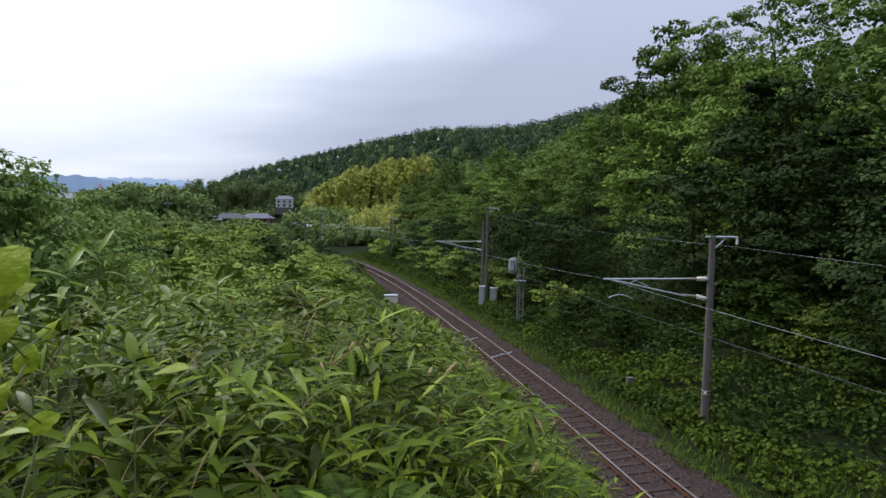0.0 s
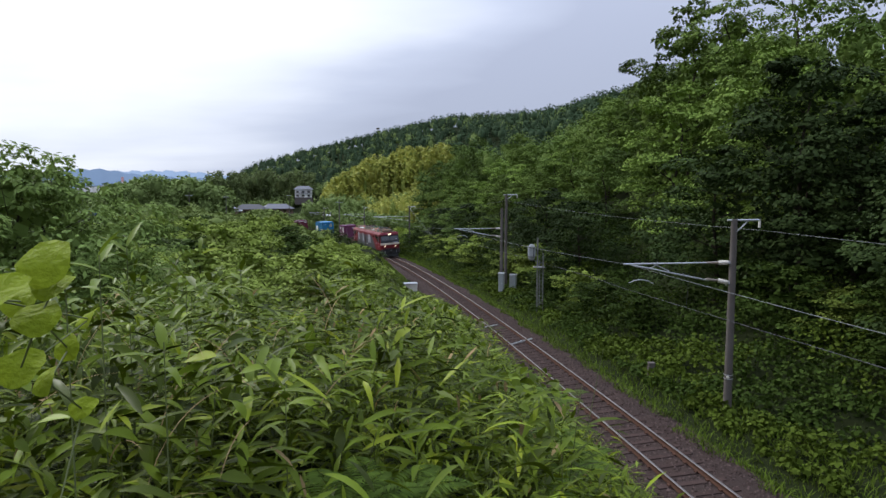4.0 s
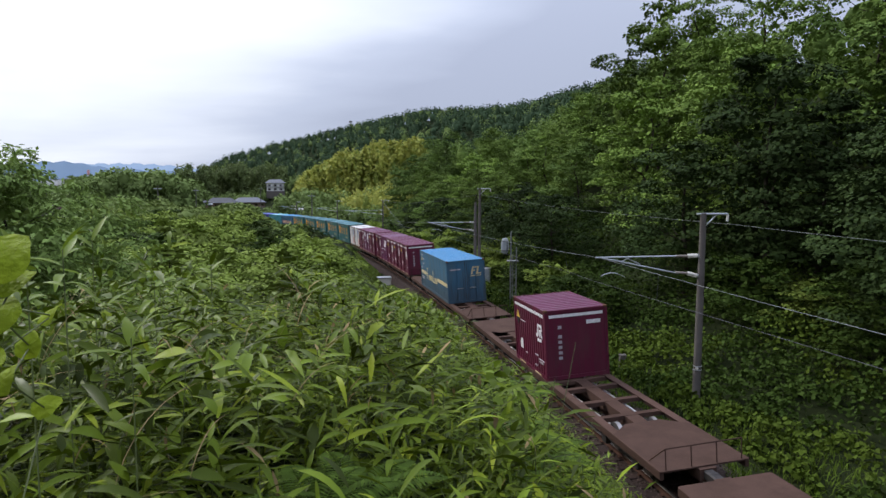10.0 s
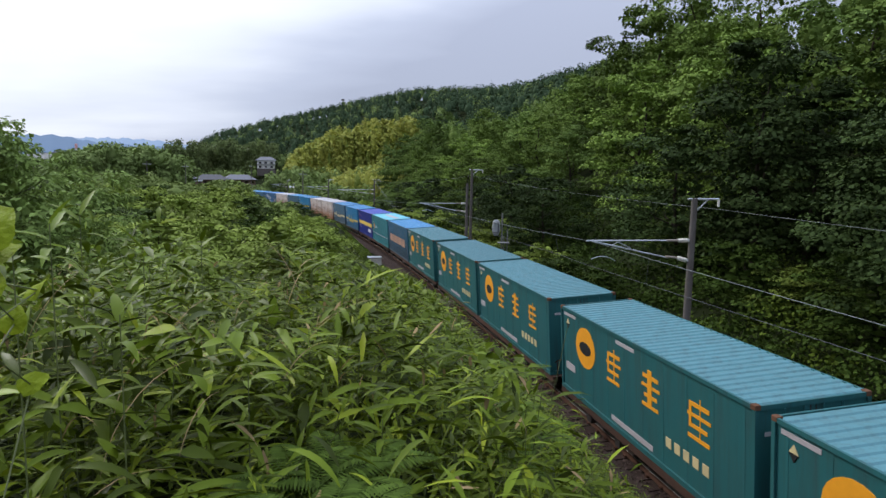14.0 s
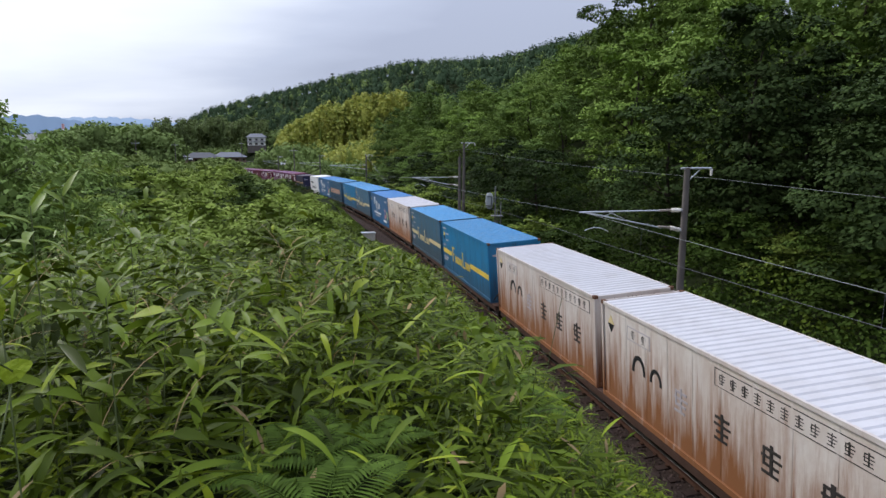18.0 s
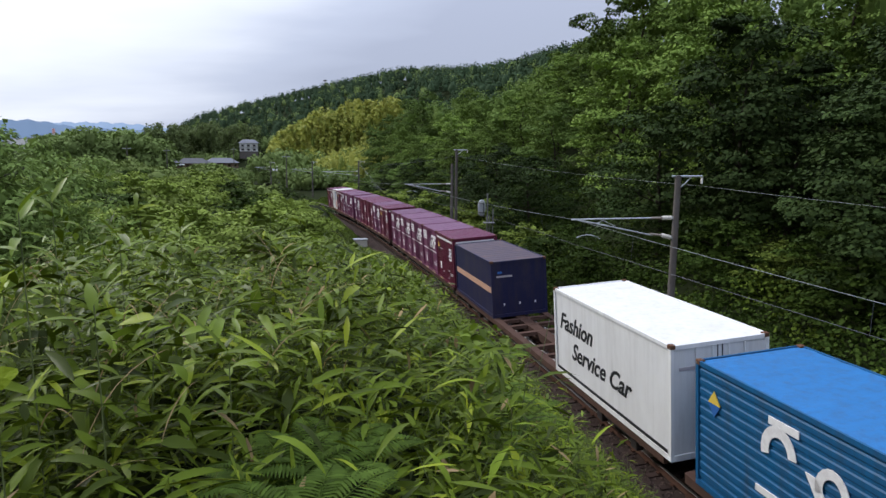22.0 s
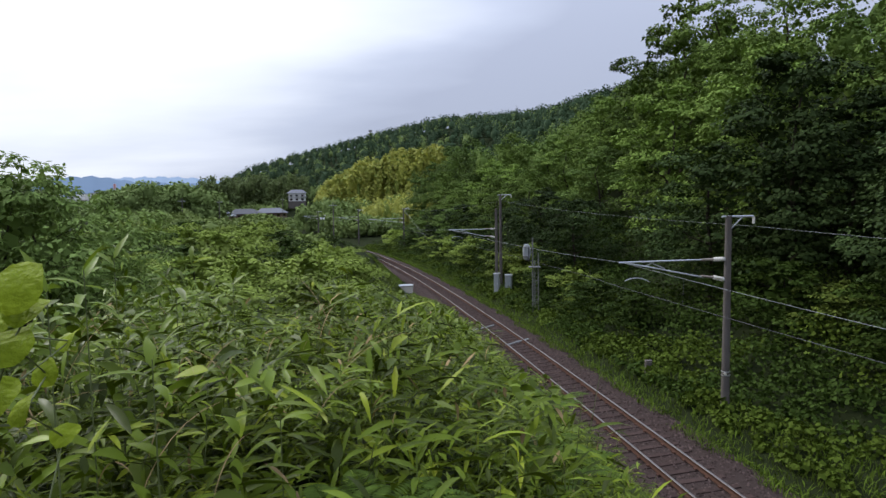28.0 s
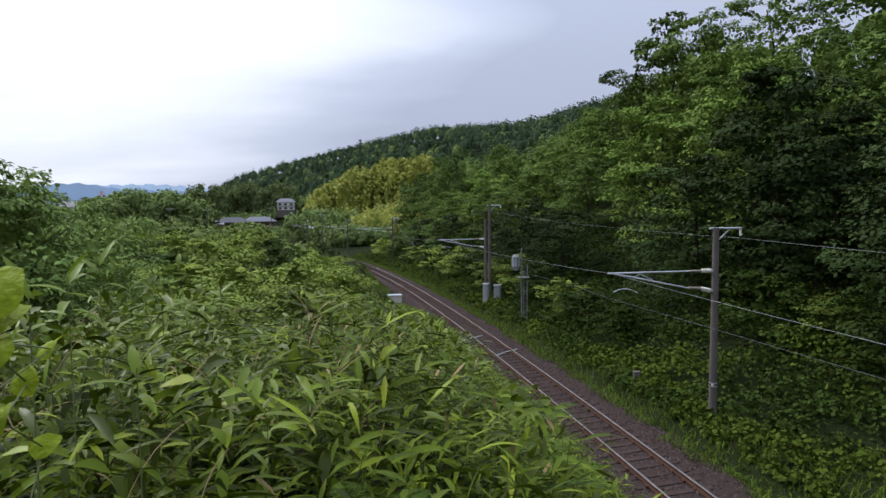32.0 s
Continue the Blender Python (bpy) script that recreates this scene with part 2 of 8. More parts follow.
M["concrete"] = mat("weathered_concrete", (0.128, 0.113, 0.101), 0.85, vary=0.25, scale=2.5, bump=0.25, dirt=(0.075, 0.062, 0.05), dirt_amount=0.7, dirt_scale=1.4, stretch=(1, 1, 0.4))
M["galv"] = mat("galvanised_steel", (0.52, 0.53, 0.54), 0.42, metal=0.7, vary=0.15, scale=6)
M["wire"] = mat("wire", (0.19, 0.20, 0.20), 0.5, metal=0.2, vary=0.05)
M["darkwire"] = mat("dark_wire", (0.09, 0.09, 0.10), 0.6, metal=0.3, vary=0.05)
M["post"] = mat("grey_painted_post", (0.16, 0.16, 0.155), 0.6, vary=0.2, scale=5, dirt=(0.09, 0.06, 0.045), dirt_amount=0.6, dirt_scale=2)
M["insul"] = mat("porcelain", (0.70, 0.66, 0.58), 0.3, vary=0.1)
M["insulb"] = mat("brown_porcelain", (0.30, 0.25, 0.20), 0.35, vary=0.1)
M["box"] = mat("grey_cabinet", (0.33, 0.35, 0.34), 0.55, vary=0.12, scale=3, dirt=(0.25, 0.25, 0.22), dirt_amount=0.4)
M["bark"] = mat("bark", (0.046, 0.036, 0.028), 0.9, vary=0.4, scale=6, bump=0.8, bscale=18, stretch=(1, 1, 0.3))
M["sasa"] = mat("bamboo_grass", (0.096, 0.136, 0.009), 0.45, vary=0.45, scale=1.5, island=0.75, trans=0.06, spec=0.10, hue=(0.23, 0.27, 0.015, 0.16))
M["sasa_dry"] = mat("dry_leaf", (0.34, 0.24, 0.12), 0.7, vary=0.3, scale=12, island=0.3, trans=0.2)
M["sasa_stem"] = mat("grass_stem", (0.11, 0.13, 0.045), 0.6, vary=0.3, scale=9, island=0.3)
M["fresh"] = mat("fresh_leaf", (0.134, 0.195, 0.015), 0.45, vary=0.15, scale=8, island=0.2, trans=0.3, spec=0.15)
M["fern"] = mat("fern", (0.068, 0.109, 0.017), 0.55, vary=0.2, scale=4, island=0.35, trans=0.2)
M["grass"] = mat("verge_grass", (0.088, 0.133, 0.015), 0.6, vary=0.4, scale=0.6, island=0.45, trans=0.2)
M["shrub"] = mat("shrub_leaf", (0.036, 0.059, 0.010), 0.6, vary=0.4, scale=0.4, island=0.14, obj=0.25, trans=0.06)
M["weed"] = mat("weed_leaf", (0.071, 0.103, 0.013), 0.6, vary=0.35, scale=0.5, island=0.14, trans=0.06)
M["shrub_lt"] = mat("light_shrub_leaf", (0.190, 0.249, 0.046), 0.6, vary=0.4, scale=0.4, island=0.14, obj=0.35, trans=0.06)
M["canopy"] = mat("canopy_leaf", (0.110, 0.163, 0.034), 0.65, vary=0.45, scale=0.2, island=0.14, trans=0.06)
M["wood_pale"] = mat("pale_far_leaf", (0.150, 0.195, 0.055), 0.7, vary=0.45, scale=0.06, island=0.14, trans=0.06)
M["tree"] = mat("tree_leaf", (0.099, 0.150, 0.034), 0.6, vary=0.45, scale=0.4, island=0.14, obj=0.42, trans=0.06)
# tree leaf darkened: shade under the overhanging wood is put into the colour
M["tree_shaded"] = mat("shaded_tree_leaf", (0.036, 0.057, 0.016), 0.6, vary=0.4, scale=0.4, island=0.14, obj=0.3, trans=0.06)
M["sumac"] = mat("sumac_leaf", (0.178, 0.252, 0.064), 0.55, vary=0.3, scale=0.6, island=0.35, trans=0.2)
M["vine_leaf"] = mat("vine_leaf", (0.24, 0.31, 0.020), 0.5, vary=0.3, scale=25, bump=0.5, bscale=60, island=0.15, trans=0.3)
M["creeper"] = mat("creeper_leaf", (0.106, 0.151, 0.014), 0.5, vary=0.25, scale=3, island=0.45, trans=0.25, spec=0.15)
M["tree_mid"] = mat("mid_tree_leaf", (0.143, 0.209, 0.041), 0.6, vary=0.45, scale=0.4, island=0.14, obj=0.42, trans=0.06)
M["tree_lt"] = mat("locust_leaf", (0.136, 0.199, 0.041), 0.6, vary=0.45, scale=0.4, island=0.14, obj=0.35, trans=0.06)
M["cedar"] = mat("cedar_leaf", (0.034, 0.066, 0.028), 0.6, vary=0.35, scale=0.25, island=0.4, obj=0.2, trans=0.1)
# bamboo's own yellow-green, with extra paleness painted in for the distance haze
M["bamboo"] = mat("bamboo_leaf", (0.380, 0.389, 0.085), 0.55, vary=0.4, scale=0.10, island=0.25, trans=0.2, hue=(0.17, 0.22, 0.05, 0.4))
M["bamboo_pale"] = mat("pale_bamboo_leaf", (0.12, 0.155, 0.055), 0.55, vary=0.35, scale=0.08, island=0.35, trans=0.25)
# far woods: aerial haze is put into the leaf colour as added brightness
M["wood_far"] = mat("far_leaf_hazed", (0.171, 0.229, 0.070), 0.7, vary=0.55, scale=0.045, island=0.14, trans=0.06)
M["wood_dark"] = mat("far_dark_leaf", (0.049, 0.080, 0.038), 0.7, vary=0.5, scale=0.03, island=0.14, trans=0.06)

# ---------------------------------------------------------------- the line of the railway
RNG = np.random.default_rng(7)
GRADE, CANT = 0.014, 0.0656
S0, DS = -760.0, 0.5
_S = np.arange(S0, 800, DS)
_k = -0.001337 + 2.386e-5 * np.clip(_S, -112, 52)
_k = np.where(_S < -185, 0.0, np.where(_S > 52, 0.0, _k))
_i0 = int(round(-S0 / DS))
_th = np.concatenate([[0], np.cumsum((_k[1:] + _k[:-1]) / 2 * DS)])
_th = _th - _th[_i0] - 1.3685
_X = np.concatenate([[0], np.cumsum(np.cos((_th[1:] + _th[:-1]) / 2) * DS)])
_Y = np.concatenate([[0], np.cumsum(np.sin((_th[1:] + _th[:-1]) / 2) * DS)])
_X, _Y = _X - _X[_i0] + 1.3925, _Y - _Y[_i0] + 43.872
_Z = GRADE * np.clip(_S, -190, 120)
_C = CANT * np.clip((_S + 230) / 60, 0, 1) * np.clip((90 - _S) / 50, 0, 1)


def track(s, lat=0.0, z=0.0):
    """World place at s metres along the line, lat metres towards the camera's side, z above the rails; level, without cant."""
    x, y, t, h = (np.interp(s, _S, a) for a in (_X, _Y, _th, _Z))
    return Vector((x + math.sin(t) * lat, y - math.cos(t) * lat, h + z))


def track_pose(s, lat=0.0, z=0.0, cant=True):
    """Pose on the line: x along the travel, y away from the camera's side, z up."""
    x, y, t, h, c = (float(np.interp(s, _S, a)) for a in (_X, _Y, _th, _Z, _C))
    gr = math.atan(GRADE) if -190 < s < 120 else 0.0
    m = Matrix.Translation((x, y, h)) @ Matrix.Rotation(t, 4, "Z") @ Matrix.Rotation(-gr, 4, "Y") @ Matrix.Rotation(c if cant else 0.0, 4, "X")
    return m @ Matrix.Translation((0, -lat, z))


def to_line(x, y):
    """s and lateral distance (positive on the camera's side) of places in the plan."""
    x, y = np.atleast_1d(x).astype(float), np.atleast_1d(y).astype(float)
    sx, sy, ss, st = _X[::4], _Y[::4], _S[::4], _th[::4]
    best = np.empty(len(x), int)
    for a in range(0, len(x), 4000):
        d = (x[a:a + 4000, None] - sx) ** 2 + (y[a:a + 4000, None] - sy) ** 2
        best[a:a + 4000] = d.argmin(1)
    dx, dy, t = x - sx[best], y - sy[best], st[best]
    return ss[best] + dx * np.cos(t) + dy * np.sin(t), dx * np.sin(t) - dy * np.cos(t)


def step(v, a, b):
    u = np.clip((v - a) / (b - a), 0, 1)
    return u * u * (3 - 2 * u)


def wave(x, y, size, seed=0.0):
    """Smooth cheap unevenness between -1 and 1."""
    x, y = x / size + seed, y / size - seed * 1.7
    return (np.sin(x * 1.9 + 1.3 * np.sin(y * 1.1)) + np.sin(y * 2.3 + 1.7 * np.sin(x * 0.8 + 2)) + np.sin((x + y) * 1.3 + seed)) / 3


def ground_z(x, y):
    """Height of the ground in the plan."""
    x, y = np.atleast_1d(x).astype(float), np.atleast_1d(y).astype(float)
    s, L = to_line(x, y)
    line = np.interp(s, _S, _Z)
    r = np.hypot(x, y)
    # the camera's side: a cut slope up to a terrace, which falls away to the plain beyond
    top = 6.55 - line + 0.2 * wave(x, y, 9)
    top = top - 2.7 * step(r, 2.0, 20) - 1.9 * step(y, 20, 40) - 4.5 * step(y, 70, 170) - 22 * step(r, 300, 1500) * step(-x, 40, 400)
    # the bank lies farther back beside the lineside box
    back_off = 2.6 * np.exp(-((s + 6) / 10.0) ** 2)
    near = line - 0.62 + (top + 0.62) * np.clip((L - 1.75 - back_off) / np.maximum((top + 0.62) / 0.93, 2.0), 0, 1)
    # the far side: verge, bank, wooded hill
    R = -L
    hill = 0.95 * step(R, 1.75, 4.2) + 0.28 * np.clip(R - 4.6, 0, 6) + 0.62 * np.clip(R - 10.6, 0, 26) + 0.25 * np.clip(R - 36.6, 0, 150)
    fade = step(y, 60, 130)
    low = 0.8 * step(R, 1.75, 5) + 0.03 * np.clip(R - 5, 0, 200)
    far = line - 0.62 + hill * (1 - fade) + low * fade
    z = np.where(L > 0, near, far)
    # the hills behind, by direction from the camera
    az = np.degrees(np.arctan2(x, y))
    ridge = np.interp(az, [-60, -30, -21.5, -17.9, -12.7, -7.4, -1.4, 3.1, 7.6, 13.3, 25, 50, 120], [0, 0, 0.6, 2.6, 4.0, 5.2, 6.4, 6.6, 7.0, 8.2, 10, 12, 8])
    dist = np.interp(az, [-60, -21, -12, 0, 8, 14, 40], [600, 560, 500, 420, 340, 280, 200])
    foot = np.interp(az, [-60, -21, -14, -8, 0, 8, 14, 40], [420, 380, 300, 190, 150, 120, 80, 60])
    rise = np.tan(np.radians(ridge)) * dist
    back = rise * step(r, foot, dist) ** 0.9
    z = z + np.where(R > 0, 1.0, step(y, 120, 200)) * back
    return z


def lattice(name, xs, ys, fz, material, smooth=True):
    gx, gy = np.meshgrid(xs, ys, indexing="ij")
    gz = fz(gx.ravel(), gy.ravel())
    v = np.stack([gx.ravel(), gy.ravel(), gz], 1)
    n, m = len(xs), len(ys)
    idx = np.arange(n * m).reshape(n, m)
    f = np.stack([idx[:-1, :-1], idx[1:, :-1], idx[1:, 1:], idx[:-1, 1:]], -1).reshape(-1, 4)
    return raw(name, v, f, material, smooth)


def raw(name, verts, faces, material, smooth=False):
    """A mesh object out of vertex and face arrays (all faces of one size)."""
    me = bpy.data.meshes.new(name)
    verts, faces = np.asarray(verts, np.float32), np.asarray(faces, np.int32)
    k = faces.shape[1]
    me.vertices.add(len(verts)); me.vertices.foreach_set("co", verts.ravel())
    me.loops.add(faces.size); me.loops.foreach_set("vertex_index", faces.ravel())
    me.polygons.add(len(faces))
    me.polygons.foreach_set("loop_start", np.arange(0, faces.size, k, dtype=np.int32))
    if smooth:
        me.polygons.foreach_set("use_smooth", np.ones(len(faces), bool))
    me.update(calc_edges=True)
    me.validate()
    me.materials.append(material)
    return new(name, me)


def part(name, bm, material, parent, label="", loc=None):
    """Links a bmesh as one mesh object under a thing or a part."""
    me = bpy.data.meshes.new(name)
    bm.to_mesh(me)
    bm.free()
    me.materials.append(material)
    ob = new(name, me)
    ob.parent = parent
    if loc is not None:
        ob.matrix_basis = loc
    if label:
        ob["label"] = label
    return ob


def thing(name, m, label, category, group="", kind=""):
    ob = new(name)
    ob.empty_display_size = 0.2
    ob.matrix_basis = m
    return tagged(ob, label, category, group, kind)


def box(bm, x0, x1, y0, y1, z0, z1, bev=0.0):
    r = bmesh.ops.create_cube(bm, size=1)
    for v in r["verts"]:
        v.co = Vector(((x0 + x1) / 2 + v.co.x * (x1 - x0), (y0 + y1) / 2 + v.co.y * (y1 - y0), (z0 + z1) / 2 + v.co.z * (z1 - z0)))
    if bev:
        ed = {e for v in r["verts"] for e in v.link_edges}
        bmesh.ops.bevel(bm, geom=list(ed), offset=bev, segments=1, affect="EDGES")
    return r["verts"]


def boxm(*a, **k):
    bm = bmesh.new()
    box(bm, *a, **k)
    return bm


def rod(bm, a, b, r, r2=None, n=8):
    a, b = Vector(a), Vector(b)
    q = (b - a).to_track_quat("Z", "Y").to_matrix().to_4x4()
    bmesh.ops.create_cone(bm, cap_ends=True, segments=n, radius1=r, radius2=r if r2 is None else r2, depth=(b - a).length, matrix=Matrix.Translation((a + b) / 2) @ q)
    return bm


def rodm(*a, **k):
    return rod(bmesh.new(), *a, **k)


def prism(bm, outline, depth, m):
    """A flat outline (x, y) pushed to a thickness along z, at the pose m."""
    lo = [bm.verts.new(m @ Vector((x, y, 0))) for x, y in outline]
    hi = [bm.verts.new(m @ Vector((x, y, depth))) for x, y in outline]
    n = len(outline)
    bm.faces.new(lo[::-1]); bm.faces.new(hi)
    for i in range(n):
        bm.faces.new((lo[i], lo[(i + 1) % n], hi[(i + 1) % n], hi[i]))
    return bm


# ---------------------------------------------------------------- ground and track
tagged(lattice("ground", np.concatenate([np.arange(-4000, -300, 185), np.arange(-300, -60, 8), np.arange(-60, 60, 1.2), np.arange(60, 300, 8), np.arange(300, 4001, 185)]),
               np.concatenate([np.arange(-4000, -300, 185), np.arange(-300, -30, 9), np.arange(-30, 100, 1.2), np.arange(100, 300, 5), np.arange(300, 640, 12), np.arange(640, 4700, 185)]), ground_z, M["soil"]),
       "dark soil and leaf litter under dense greenery", "ground", kind="structure")


def sweep(name, section, s0, s1, ds, material, smooth=False, cant=True):
    """A section of (lateral, height) points drawn along the line."""
    ss = np.arange(s0, s1 + ds / 2, ds)
    v = []
    for s in ss:
        m = track_pose(s, cant=cant)
        v += [m @ Vector((0, -a, b)) for a, b in section]
    k = len(section)
    f = [(i * k + j, i * k + j + 1, (i + 1) * k + j + 1, (i + 1) * k + j) for i in range(len(ss) - 1) for j in range(k - 1)]
    return raw(name, v, f, material, smooth)


trackbed = thing("railway_track", Matrix(), "single railway track with polished rails on brown ballast", "railway track", kind="structure")
bed = sweep("ballast_bed", [(2.9, -0.85), (2.2, -0.45), (1.55, -0.19), (0, -0.185), (-1.6, -0.19), (-2.3, -0.42), (-3.0, -0.85)], -240, 110, 1.0, M["ballast"])
bed.parent = trackbed
bed["label"] = "rust-brown crushed stone ballast"
HEAD = [(-0.036, -0.03), (-0.036, -0.004), (-0.028, 0.0), (0.028, 0.0), (0.036, -0.004), (0.036, -0.03)]
for lat in (0.5695, -0.5695):
    web = sweep("rail", [(lat - 0.065, -0.153), (lat - 0.065, -0.14), (lat - 0.01, -0.125), (lat - 0.01, -0.04), (lat - 0.0355, -0.03), (lat - 0.0355, -0.006), (lat + 0.0355, -0.006), (lat + 0.0355, -0.03), (lat + 0.01, -0.04), (lat + 0.01, -0.125), (lat + 0.065, -0.14), (lat + 0.065, -0.153)], -240, 110, 1.0, M["rail_side"])
    web.parent = trackbed
    head = sweep("rail_head", [(lat + a, b) for a, b in ((-0.036, -0.006), (-0.03, 0.0), (0.03, 0.0), (0.036, -0.006))], -240, 110, 1.0, M["rail_top"], True)
    head.parent = web
    head["label"] = "bright worn running surface"

# ---------------------------------------------------------------- the train: paints
def paint(name, color, rough=0.45, dirt=(0.09, 0.075, 0.06), amount=0.35, scale=1.3, vary=0.10, obj=0.10, streak=(0.045, 0.038, 0.032, 0.55), rise=0.0):
    return mat(name, color, rough, spec=0.25, streak=streak, rise=rise, vary=vary, scale=2.2, bump=0.04, bscale=40, dirt=dirt, dirt_amount=amount, dirt_scale=scale, stretch=(1, 1, 0.45), obj=obj)


